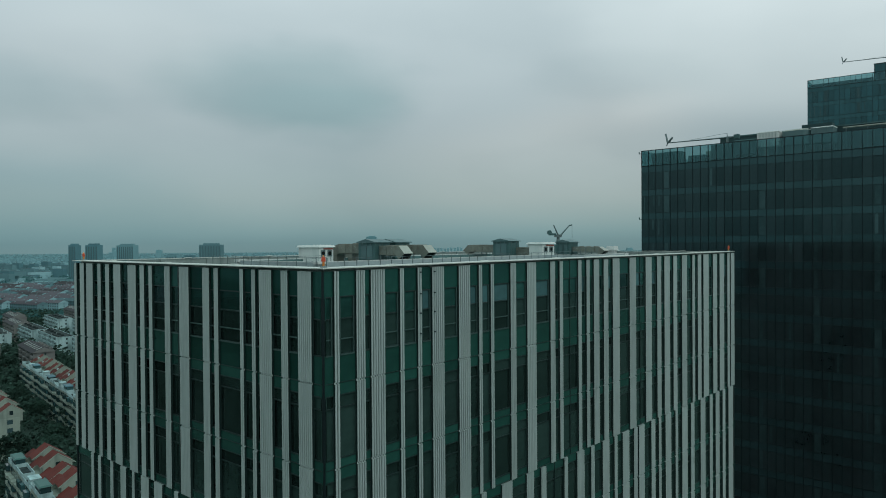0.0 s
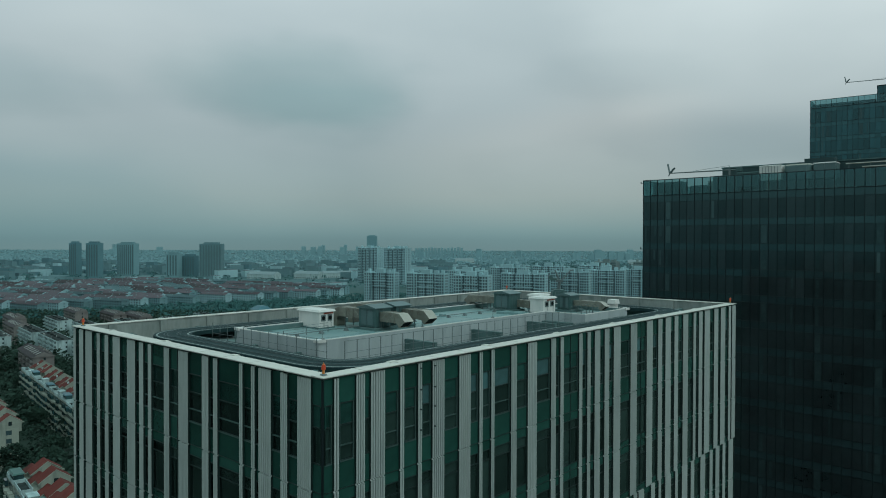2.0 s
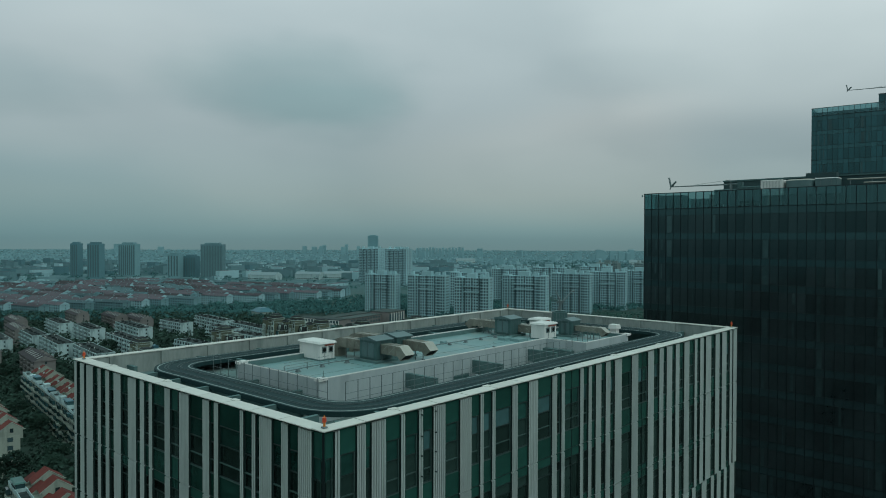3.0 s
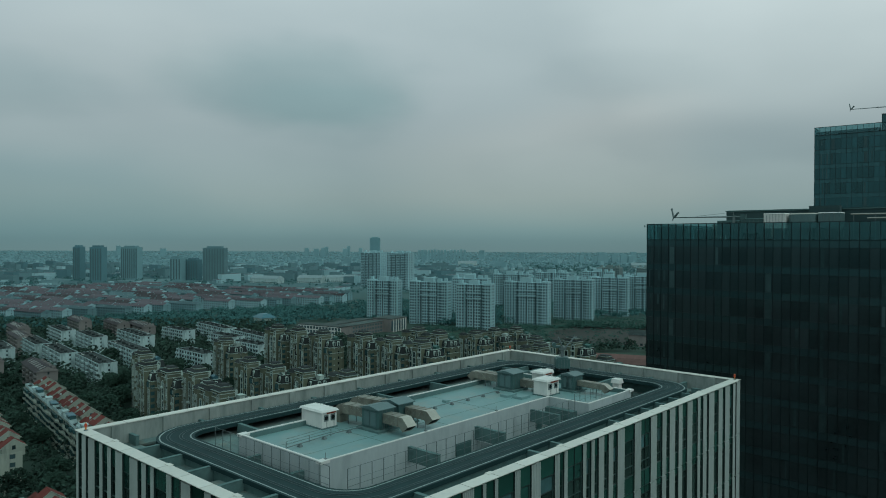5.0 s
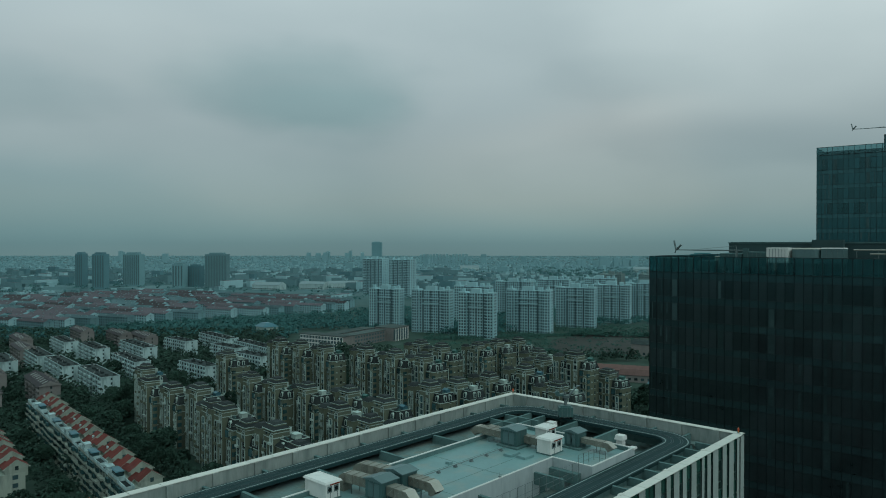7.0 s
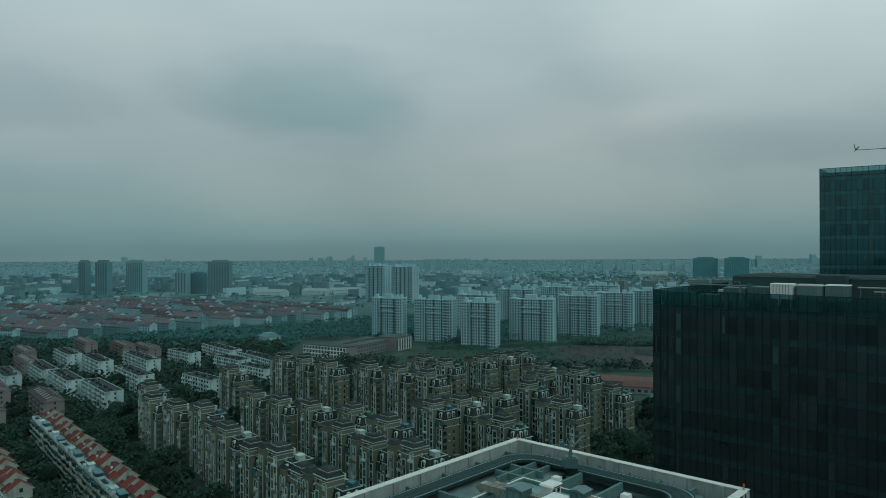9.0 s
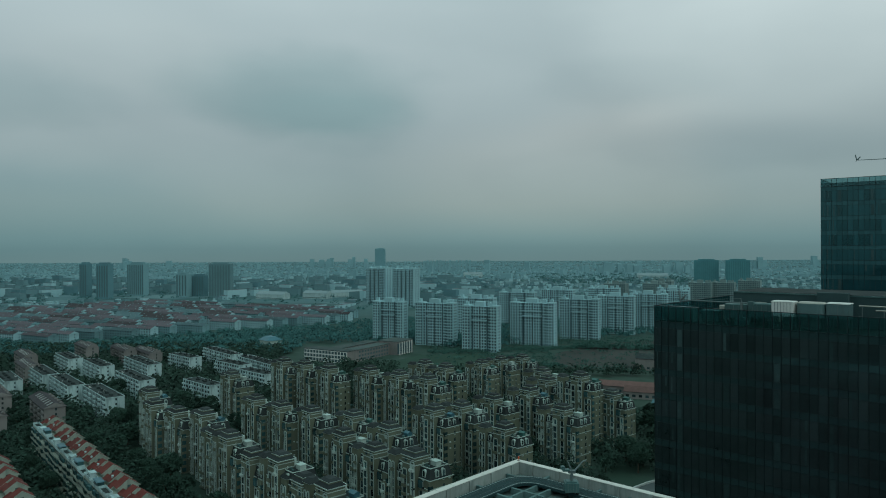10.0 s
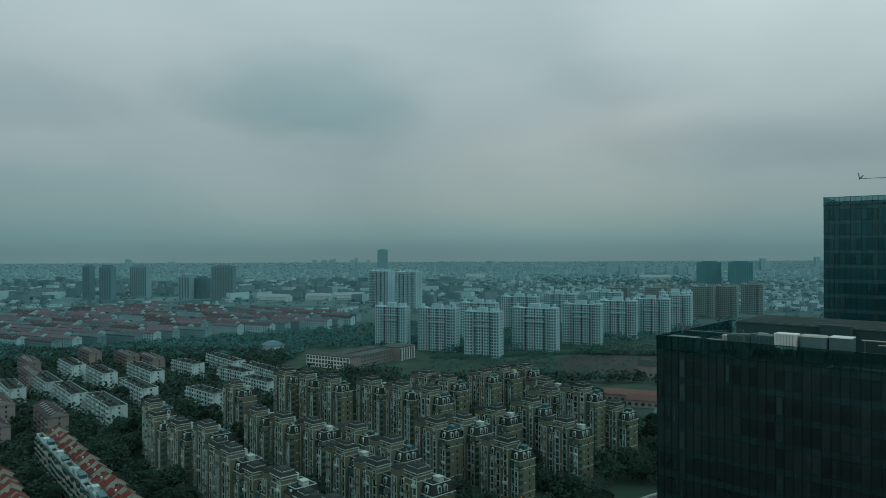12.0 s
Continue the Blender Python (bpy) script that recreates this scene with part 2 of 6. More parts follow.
FLAT_ROOF = mat("dark_felt_roof", (0.024, 0.033, 0.033), 0.85, 0, 0.35, 0.2, 3, 0.2, 0.2, dirt=(0.07, 0.085, 0.08), dirt_amount=0.5)
RED_TILE = mat("red_clay_roof_tiles", (0.115, 0.026, 0.021), 0.8, 0, 0.28, 0.4, 6, 0.35, 0.2, dirt=(0.10, 0.05, 0.045), dirt_amount=0.5)
OLD_TILE = mat("faded_brown_roof_tiles", (0.050, 0.044, 0.047), 0.8, 0, 0.28, 0.3, 6, 0.35, 0.2)
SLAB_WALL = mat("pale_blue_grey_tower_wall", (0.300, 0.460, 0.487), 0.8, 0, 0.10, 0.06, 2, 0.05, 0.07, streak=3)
SLAB_BAND = mat("grey_tower_spandrel", (0.20, 0.265, 0.275), 0.8, 0, 0.1, 0.1, 2, 0.0, 0.06)
FAR_PANE = mat("grey_blue_far_window", (0.028, 0.066, 0.075), 0.4, 0, 0.3, 0.2, 2, 0, 0.2)
# strip, concrete and slate-blue colours of far buildings, paled with blue for haze
FAR_STRIP = mat("grey_blue_window_strip", (0.072, 0.138, 0.148), 0.5, 0, 0.15, 0.1, 1, 0, 0.1)
FAR_WALL = mat("hazed_concrete_far_wall", (0.165, 0.285, 0.305), 0.9, 0, 0.15, 0.03, 0.4, 0, 0.22)
FAR_DARK = mat("hazed_slate_blue_wall", (0.115, 0.225, 0.25), 0.8, 0, 0.12, 0.03, 0.5, 0, 0.12)
TAN_WALL = mat("tan_grey_tower_wall", (0.185, 0.250, 0.245), 0.9, 0, 0.15, 0.03, 0.4, 0, 0.15, streak=3)
TEAL_TOWER = mat("teal_glass_far_tower", (0.078, 0.205, 0.222), 0.7, 0, 0.15, 0.05, 0.5, 0, 0.1)
# far roofs, tinted blue for haze like the walls
FAR_ROOF = mat("hazed_weathered_far_roof", (0.072, 0.118, 0.128), 0.9, 0, 0.3, 0.05, 0.6, 0, 0.25)
BLUE_SHEET = mat("blue_metal_roof_sheet", (0.035, 0.12, 0.15), 0.5, 0, 0.15, 0.4, 5)
GREEN_SHEET = mat("green_metal_roof_sheet", (0.03, 0.11, 0.095), 0.5, 0, 0.15, 0.4, 5)
LEAF = mat("dark_tree_foliage", (0.031, 0.062, 0.046), 0.8, 0, 0.45, 0.08, 1, 0, 0.28, spec=0.12, island=True)
LEAF_FIELD = mat("field_bushes", (0.036, 0.084, 0.070), 0.9, 0, 0.35, 0.04, 0.7, 0, 0.3, spec=0.1, island=True)
# bluer, paler copy of the foliage, with haze in its colour
LEAF_FAR = mat("haze_tinted_far_foliage", (0.044, 0.116, 0.114), 0.9, 0, 0.3, 0.03, 0.5, 0, 0.16, spec=0.1, island=True)
# skyline colours with the haze mixed in, wall and roof nearly alike
HAZE_WALL = mat("haze_tinted_distant_wall", (0.208, 0.348, 0.374), 0.9, 0, 0.05, 0.01, 0.2, 0, 0.05, spec=0.1, island=True)
HAZE_ROOF = mat("haze_tinted_distant_roof", (0.170, 0.290, 0.312), 0.9, 0, 0.05, 0.01, 0.2, 0, 0.06, spec=0.1, island=True)
# red tiles of the far rows, dulled in colour to stand for haze
DULL_TILE = mat("hazed_red_roof_tiles", (0.092, 0.080, 0.090), 0.85, 0, 0.2, 0.2, 3, 0.1, 0.25)
HAZE_TOWER = mat("haze_tinted_distant_tower", (0.165, 0.30, 0.325), 0.9, 0, 0.06, 0.01, 0.2, 0, 0.05, spec=0.1)
DARK_RENDER = mat("dark_grey_plant_wall", (0.040, 0.072, 0.074), 0.85, 0, 0.15, 0.3, 4, 0.1, 0.05, streak=3)
GRASS = mat("mown_grass", (0.032, 0.062, 0.045), 0.9, 0, 0.3, 0.03, 0.6, 0.0, 0.0)
BARE = mat("bare_brown_earth", (0.048, 0.050, 0.046), 0.95, 0, 0.45, 0.02, 0.3, 0.0, 0.0)
BARK = mat("grey_brown_bark", (0.07, 0.06, 0.045), 0.9, 0, 0.2, 2, 10, 0.3)
ASPHALT = mat("worn_grey_asphalt", (0.085, 0.10, 0.10), 0.85, 0, 0.2, 0.1, 3, 0.1)
KERB = mat("pale_concrete_kerb", (0.38, 0.40, 0.38), 0.85, 0, 0.15, 0.5, 4)


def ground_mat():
    """Land: dark verges and gardens close by; farther out built-up patches, paled to stand for haze."""
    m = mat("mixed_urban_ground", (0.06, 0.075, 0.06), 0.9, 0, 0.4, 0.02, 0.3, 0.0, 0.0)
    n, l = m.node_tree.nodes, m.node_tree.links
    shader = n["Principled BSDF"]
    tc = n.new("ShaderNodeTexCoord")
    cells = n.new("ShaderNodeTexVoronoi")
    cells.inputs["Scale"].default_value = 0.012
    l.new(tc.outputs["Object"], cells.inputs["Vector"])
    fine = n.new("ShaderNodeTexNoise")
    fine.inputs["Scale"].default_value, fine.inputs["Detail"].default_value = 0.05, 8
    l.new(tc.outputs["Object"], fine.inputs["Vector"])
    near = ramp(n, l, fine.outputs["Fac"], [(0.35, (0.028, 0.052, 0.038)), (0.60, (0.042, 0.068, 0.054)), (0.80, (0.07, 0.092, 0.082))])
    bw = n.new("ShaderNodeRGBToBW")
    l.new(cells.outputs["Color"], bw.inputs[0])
    hazed_town = ramp(n, l, bw.outputs[0], [(0.2, (0.048, 0.104, 0.107)), (0.45, (0.080, 0.150, 0.160)), (0.8, (0.115, 0.19, 0.20))])
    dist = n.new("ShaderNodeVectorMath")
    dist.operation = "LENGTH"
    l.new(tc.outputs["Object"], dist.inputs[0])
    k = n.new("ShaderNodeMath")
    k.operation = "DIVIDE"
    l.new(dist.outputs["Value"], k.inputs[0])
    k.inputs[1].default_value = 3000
    # share of painted haze: grows from 510 m to full at 1500 m
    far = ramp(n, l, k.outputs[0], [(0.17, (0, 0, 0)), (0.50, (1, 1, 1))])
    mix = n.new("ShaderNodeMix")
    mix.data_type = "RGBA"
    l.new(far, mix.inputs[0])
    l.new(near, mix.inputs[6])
    l.new(hazed_town, mix.inputs[7])
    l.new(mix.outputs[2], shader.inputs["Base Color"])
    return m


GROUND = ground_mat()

# ---------------------------------------------------------------- building blocks
class Shape:
    """Gathers boxes, prisms and bars into one mesh; each face may take one of several materials."""

    def __init__(self):
        self.v, self.f, self.m = [], [], []

    def face(self, pts, m=0):
        k = len(self.v)
        self.v += [tuple(p) for p in pts]
        self.f.append(tuple(range(k, k + len(pts))))
        self.m.append(m)

    def solid(self, bottom, top, m=0, cap=None):
        """A prism between two rings of as many points, the lower one counter-clockwise from above."""
        k, n = len(self.v), len(bottom)
        self.v += [tuple(p) for p in bottom] + [tuple(p) for p in top]
        self.f.append(tuple(k + i for i in reversed(range(n))))
        self.f.append(tuple(k + n + i for i in range(n)))
        self.m += [m, m if cap is None else cap]
        for i in range(n):
            j = (i + 1) % n
            self.f.append((k + i, k + j, k + n + j, k + n + i))
            self.m.append(m)
        return self

    def box(self, x0, x1, y0, y1, z0, z1, m=0, cap=None):
        ring = [(x0, y0), (x1, y0), (x1, y1), (x0, y1)]
        return self.solid([(*p, z0) for p in ring], [(*p, z1) for p in ring], m, cap)

    def frustum(self, x0, x1, y0, y1, z0, z1, inset, m=0, cap=None):
        i = inset
        return self.solid([(x0, y0, z0), (x1, y0, z0), (x1, y1, z0), (x0, y1, z0)],
                          [(x0 + i, y0 + i, z1), (x1 - i, y0 + i, z1), (x1 - i, y1 - i, z1), (x0 + i, y1 - i, z1)], m, cap)

    def gable(self, x0, x1, y0, y1, z0, z1, m=0, end=None):
        """A pitched roof with its ridge along x; end: the material of the gable ends."""
        ym = (y0 + y1) / 2
        e = m if end is None else end
        self.face([(x0, y0, z0), (x1, y0, z0), (x1, ym, z1), (x0, ym, z1)], m)
        self.face([(x1, y1, z0), (x0, y1, z0), (x0, ym, z1), (x1, ym, z1)], m)
        self.face([(x1, y0, z0), (x1, y1, z0), (x1, ym, z1)], e)
        self.face([(x0, y1, z0), (x0, y0, z0), (x0, ym, z1)], e)
        self.face([(x0, y1, z0), (x1, y1, z0), (x1, y0, z0), (x0, y0, z0)], m)
        return self

    def bar(self, a, b, r, m=0, sides=6, r2=None):
        a, b = Vector(a), Vector(b)
        d = (b - a).normalized()
        s = d.cross(Vector((0, 0, 1)) if abs(d.z) < 0.9 else Vector((1, 0, 0))).normalized()
        t = d.cross(s)
        turn = [2 * math.pi * i / sides for i in range(sides)]
        ring = lambda p, q: [p + q * (math.cos(w) * s + math.sin(w) * t) for w in turn]
        return self.solid(ring(a, r), ring(b, r if r2 is None else r2), m)

    def mesh(self, name, mats):
        me = bpy.data.meshes.new(name)
        me.from_pydata(self.v, [], self.f)
        for k in mats if isinstance(mats, (list, tuple)) else [mats]:
            me.materials.append(k)
        me.polygons.foreach_set("material_index", self.m)
        me.update()
        return me


def part(name, shape, mats, parent=None, label="", at=None, kind=""):
    """One mesh object, under parent if there is one."""
    me = shape.mesh(name, mats) if isinstance(shape, Shape) else shape
    ob = new(name, me)
    ob.parent = parent
    if at is not None:
        ob.matrix_basis = at
    return tagged(ob, label=label, kind=kind)


def thing(name, label, category, at=None, group="", kind=""):
    ob = new(name)
    ob.empty_display_size = 0.5
    if at is not None:
        ob.matrix_basis = at
    return tagged(ob, label, category, group, kind)


rng = random.Random(7)

# ---------------------------------------------------------------- the fin-clad office block
TOP, LONG, WIDE = 67.69, 53.5, 29.5
HOME = pose(-5.887, 32.609, 0, 0, 0, 48.3)      # its near corner; x along the long front, y along the short one
STOREYS = [62.15, 58.05, 53.95, 49.85, 45.75, 41.65, 37.55, 33.45, 29.35, 25.25, 21.15, 17.05, 12.95, 8.85, 4.75]
office = thing("office_building", "office block clad in pale ribbed metal fins over green glass", "building", HOME)

# fins as (start, width), three storeys tall, in two alternating patterns
LONG_A = [(0.75, .36), (2.13, .62), (3.09, 1.01), (5.13, .35), (6.46, .37), (7.6, 1.02), (9.83, 1.06), (11.65, .36), (12.78, .37), (14.78, .62),
          (16.56, 1.06), (19.25, .61), (20.39, .44), (22.8, .48), (23.93, .48), (24.97, .81), (26.41, .73), (27.79, 1.1), (30.51, 1.1), (33.3, 1.1),
          (35.41, .8), (36.82, 1.1), (38.61, .8), (40.42, 1.1), (42.7, .6), (43.95, .85), (45.29, 1.3), (47.65, 1.05), (49.34, 1.2), (51.43, .65), (52.38, 1.0)]
SHORT_A = [(0.91, 1.1), (2.79, 0.6), (4.17, 1.14), (5.61, 0.39), (6.74, 0.38), (9.25, 0.48), (10.2, 0.75), (12.49, 1.16), (14.75, 0.7), (17.05, 0.48),
           (18.14, 0.61), (19.29, 1.2), (21.55, 1.1), (23.35, 0.6), (24.72, 0.55), (26.07, 1.15), (27.61, 0.75), (28.96, 0.45)]


def other_pattern(length, seed):
    r, x, found = random.Random(seed), 0.6, []
    while x < length - 1.2:
        w = r.choice((0.38, 0.5, 0.65, 0.85, 1.1, 1.2))
        found.append((round(x, 2), w))
        x += w + r.choice((0.7, 0.9, 1.1, 1.5))
    return found


LONG_B = [f for f in other_pattern(18, 3) if f[0] < 16.5] + [
    (18.05, .63), (20.88, .48), (22.56, 1.0), (24.48, .5), (26.15, 1.05), (27.95, .5), (29.27, 1.1), (31.14, .65), (32.01, 1.0), (34.23, .75), (35.64, .5),
    (36.94, 1.15), (38.95, .55), (40.36, 1.2), (42.3, .8), (44.52, 1.15), (46.73, .75), (48.22, 1.0), (50.04, .75), (51.63, 1.3)]
SHORT_B = other_pattern(29, 5)

BANDS = [(67.50, 53.95), (53.90, 41.65), (41.60, 29.35), (29.30, 17.05), (17.00, 4.75)]


def fin_shape(w, h, depth=0.17):
    """A fin of round vertical ribs, broken by a dark joint at each storey; its foot at the origin, facing -y."""
    s = Shape()
    ribs = max(2, round(w / 0.165))
    step = w / ribs
    prof = [(0, depth)]
    for i in range(ribs):
        x = i * step
        prof += [(x + step * 0.14, 0.155), (x + step * 0.19, 0.035), (x + step * 0.36, 0.004), (x + step * 0.5, 0.0), (x + step * 0.64, 0.004), (x + step * 0.81, 0.035), (x + step * 0.86, 0.155)]
    prof += [(w, depth)]
    sunk = [(min(max(x, 0.02), w - 0.02), max(y, 0.10) if y < depth else y) for x, y in prof]
    rings = [(0.0, prof)]
    for i in range(1, max(1, round(h / 4.1))):
        z = i * 4.1
        rings += [(z - 0.05, prof), (z - 0.045, sunk), (z + 0.045, sunk), (z + 0.05, prof)]
    rings.append((h, prof))
    k = len(prof)
    for z, ring in rings:
        s.v += [(x, y, z) for x, y in ring]
    s.f += [tuple(reversed(range(k))), tuple((len(rings) - 1) * k + i for i in range(k))]
    for j in range(len(rings) - 1):
        s.f += [(j * k + i, j * k + (i + 1) % k, (j + 1) * k + (i + 1) % k, (j + 1) * k + i) for i in range(k)]
    # rib grooves and side returns use the dark colour; in grooves it paints shade
    s.m = [0, 0] + [1 if i in (0, 1, k - 3, k - 2) or i % 7 == 0 else 0 for _ in range(len(rings) - 1) for i in range(k)]
    return s


SIDES = [  # transforms from a face's own x (along) and -y (out) to the block, its length and its two patterns
    (pose(0, 0.04, 0), LONG, LONG_A, LONG_B),
    (pose(0.04, WIDE, 0, 0, 0, -90), WIDE, [(WIDE - a - w, w) for a, w in SHORT_A], [(WIDE - a - w, w) for a, w in SHORT_B]),
    (pose(LONG, WIDE - 0.04, 0, 0, 0, 180), LONG, LONG_B, LONG_A),
    (pose(LONG - 0.04, 0, 0, 0, 0, 90), WIDE, SHORT_B, SHORT_A),
]
fin_meshes = {}
back_fins = Shape()
for side, (turn, length, pat_a, pat_b) in enumerate(SIDES):
    for band, (z1, z0) in enumerate(BANDS):
        for x, w in pat_a if band % 2 == 0 else pat_b:
            if side < 2 and band < 2 or side < 2 and band == 2 and x > 20:
                key = (round(w, 2), round(z1 - z0, 2))
                if key not in fin_meshes:
                    fin_meshes[key] = fin_shape(w, z1 - z0).mesh("fin", [FIN, MULLION])
                part("fin", fin_meshes[key], None, office, at=turn @ pose(x, 0, z0))
            else:
                pts = [turn @ Vector((px, py, 0)) for px, py in ((x, 0), (x + w, 0), (x + w, 0.17), (x, 0.17))]
                back_fins.solid([(p.x, p.y, z0) for p in pts], [(p.x, p.y, z1) for p in pts])
part("far_fins", back_fins, [FIN], office, "rows of pale metal fins on the lower and rear fronts", kind="stuff")

# dark core behind the glass, floor to lower roof
core = Shape()
core.box(0.62, LONG - 0.62, 0.62, WIDE - 0.62, 0.0, 64.6)
part("core_wall", core, [BLACK], office, "dark interior behind the glass")

# glazing: a spandrel and a window in each gap of each storey
LEVELS = [67.52] + STOREYS
pane_meshes = {}


def pane(name, w, h, material):
    key = (name, round(w, 2), round(h, 2))
    if key not in pane_meshes:
        pane_meshes[key] = Shape().box(0.012, w - 0.012, 0, 0.05, 0.012, h - 0.012).mesh(name.rstrip("0123456789"), [material])
    return pane_meshes[key]


rest = Shape()
for side, (turn, length, pat_a, pat_b) in enumerate(SIDES):
    for k in range(len(LEVELS) - 1):
        z1, z0 = LEVELS[k], LEVELS[k + 1]
        pattern = pat_a if (k // 3) % 2 == 0 else pat_b
        edges = [0.08] + [e for a, w in pattern for e in (a + 0.05, a + w - 0.05)] + [length - 0.08]
        lo = z0 + (1.35 if k == 0 else 0.45)        # foot and head of the window
        hi = z1 - (1.25 if k == 0 else 0.60)
        for a, b in zip(edges[::2], edges[1::2]):
            if b - a < 0.12:
                continue
            cuts = [a, b] if b - a < 1.75 else [a, a + (b - a) * 0.52, b]
            for c, d in zip(cuts, cuts[1:]):
                if side < 2 and k < 3:
                    at = lambda z, y=0.15: turn @ pose(c, y, z)
                    part("spandrel", pane("spandrel", d - c, z1 - hi, GREEN_GLASS), None, office, at=at(hi))
                    part("spandrel", pane("spandrel", d - c, lo - z0, GREEN_GLASS), None, office, at=at(z0))
                    split = lo + (hi - lo) * (0.62 if k == 0 else 0.80)
                    part("window", pane("window" if k else "top_window", d - c, split - lo, DARK_GLASS), None, office, at=at(lo, 0.20))
                    part("transom_window", pane("transom_window" + str(rng.randint(0, 9)), d - c, hi - split, (REFLECT_GLASS if rng.random() < 0.3 else GREEN_VISION) if k == 0 else DARK_GLASS), None, office, at=at(split, 0.20))
                else:
                    for y, za, zb, m in ((0.15, hi, z1, 0), (0.15, z0, lo, 0), (0.20, lo, hi, 1)):
                        pts = [turn @ Vector((px, py, 0)) for px, py in ((c, y), (d, y), (d, y + 0.05), (c, y + 0.05))]
                        rest.solid([(p.x, p.y, za + 0.012) for p in pts], [(p.x, p.y, zb - 0.012) for p in pts], m)
part("lower_glazing", rest, [GREEN_GLASS, DARK_GLASS], office, "green spandrels and dark windows lower down", kind="stuff")

# mullions, transoms and the black corner posts
for side, (turn, length, pat_a, pat_b) in enumerate(SIDES[:2]):
    frame_bars = Shape()
    for k in range(len(LEVELS) - 1):
        z1, z0 = LEVELS[k], LEVELS[k + 1]
        lo, hi = z0 + (1.35 if k == 0 else 0.45), z1 - (1.25 if k == 0 else 0.60)
        for z in (lo, hi, lo + (hi - lo) * (0.62 if k == 0 else 0.80)):
            frame_bars.box(0.1, length - 0.1, 0.13, 0.22, z - 0.03, z + 0.03)
        frame_bars.box(0.1, length - 0.1, 0.12, 0.18, z0 - 0.02, z0 + 0.02)
        pattern = pat_a if (k // 3) % 2 == 0 else pat_b
        edges = [0.08] + [e for a, w in pattern for e in (a, a + w)] + [length - 0.08]
        for a, b in zip(edges[::2], edges[1::2]):
            if b - a >= 1.65:
                m = a + (b - a) * 0.52
                frame_bars.box(m - 0.03, m + 0.03, 0.12, 0.22, z0, z1)
    sills = Shape()
    for a, b in zip(([0.1] + [a + w for a, w in pat_a])[:-1], [a for a, w in pat_a]):
        if b - a > 0.5:
            sills.box(a + 0.06, b - 0.06, 0.09, 0.15, LEVELS[1] + 1.30, LEVELS[1] + 1.36)
            sills.box(a + 0.06, a + 0.11, 0.11, 0.20, LEVELS[1] + 1.36, LEVELS[0] - 1.25)
            sills.box(b - 0.11, b - 0.06, 0.11, 0.20, LEVELS[1] + 1.36, LEVELS[0] - 1.25)
            sills.box(a + 0.06, b - 0.06, 0.11, 0.20, LEVELS[1] + 2.06, LEVELS[1] + 2.11)
    part("window_sill", sills, [SILL], office, at=turn, label="dull green sills and sashes of the top windows", kind="stuff")
    part("window_frame", frame_bars, [MULLION], office, at=turn, label="dark green mullions and transoms")
for x, y in ((0.10, 0.10), (LONG - 0.22, 0.10), (0.10, WIDE - 0.22), (LONG - 0.22, WIDE - 0.22)):
    part("corner_post", Shape().box(x, x + 0.12, y, y + 0.12, 0, 67.5), [TOWER_MULLION], office)

# coping, in lengths with open joints, and raised covers
CW = 0.86


def coping_piece(length, w=CW):
    s = Shape()
    s.solid([(0.03, -0.03, -0.06), (length - 0.03, -0.03, -0.06), (length - 0.03, w, -0.06), (0.03, w, -0.06)],
            [(0.03, -0.03, -0.015), (length - 0.03, -0.03, -0.015), (length - 0.03, w, 0.0), (0.03, w, 0.0)])
    return s


piece_meshes = {}
for side, (turn, length, *_) in enumerate(SIDES):
    turn = turn @ pose(0, -0.04, 0)
    count = round((length - CW) / 2.66)
    step = (length - CW) / count
    if (side % 2) not in piece_meshes:
        piece_meshes[side % 2] = coping_piece(step).mesh("coping_slab", [COPING])
    for i in range(count):
        part("coping_slab", piece_meshes[side % 2], None, office, at=turn @ pose((0 if side % 2 == 0 else 0) + i * step, 0, TOP))
    for i in range(2, count, 3):
        part("coping_cover", Shape().frustum(-0.28, 0.28, CW - 0.25, CW + 0.10, 0.004, 0.035, 0.02).mesh("coping_cover", [COPING]), None, office, at=turn @ pose(i * step, 0, TOP))

# parapet behind the coping: a concrete upstand with piers
for x0, x1, y0, y1 in ((0.45, LONG - 0.45, 0.45, 0.80), (0.45, LONG - 0.45, WIDE - 0.80, WIDE - 0.45), (0.45, 0.80, 0.80, WIDE - 0.80), (LONG - 0.80, LONG - 0.45, 0.80, WIDE - 0.80)):
    part("parapet_wall", Shape().box(x0, x1, y0, y1, 64.6, TOP - 0.09), [CONCRETE], office, "stained grey concrete parapet")
for i in range(13):
    x = 2.6 + i * 4.05
    for y0, y1 in ((0.80, 0.98), (WIDE - 0.98, WIDE - 0.80)):
        part("pier", Shape().box(x - 0.3, x + 0.3, y0, y1, 64.6, TOP - 0.095), [CONCRETE], office)
for i in range(7):
    y = 2.6 + i * 4.05
    for x0, x1 in ((0.80, 0.98), (LONG - 0.98, LONG - 0.80)):
        part("pier", Shape().box(x0, x1, y - 0.3, y + 0.3, 64.6, TOP - 0.095), [CONCRETE], office)
part("lower_roof", Shape().box(0.45, LONG - 0.45, 0.45, WIDE - 0.45, 64.6, 64.8), [WELL], office, "dark dirty lower roof between the beams")
part("rear_roof", Shape().box(5.0, 50.0, 19.8, 27.0, 64.8, 66.05), [WELL], office, "raised dirty roof behind the penthouse")
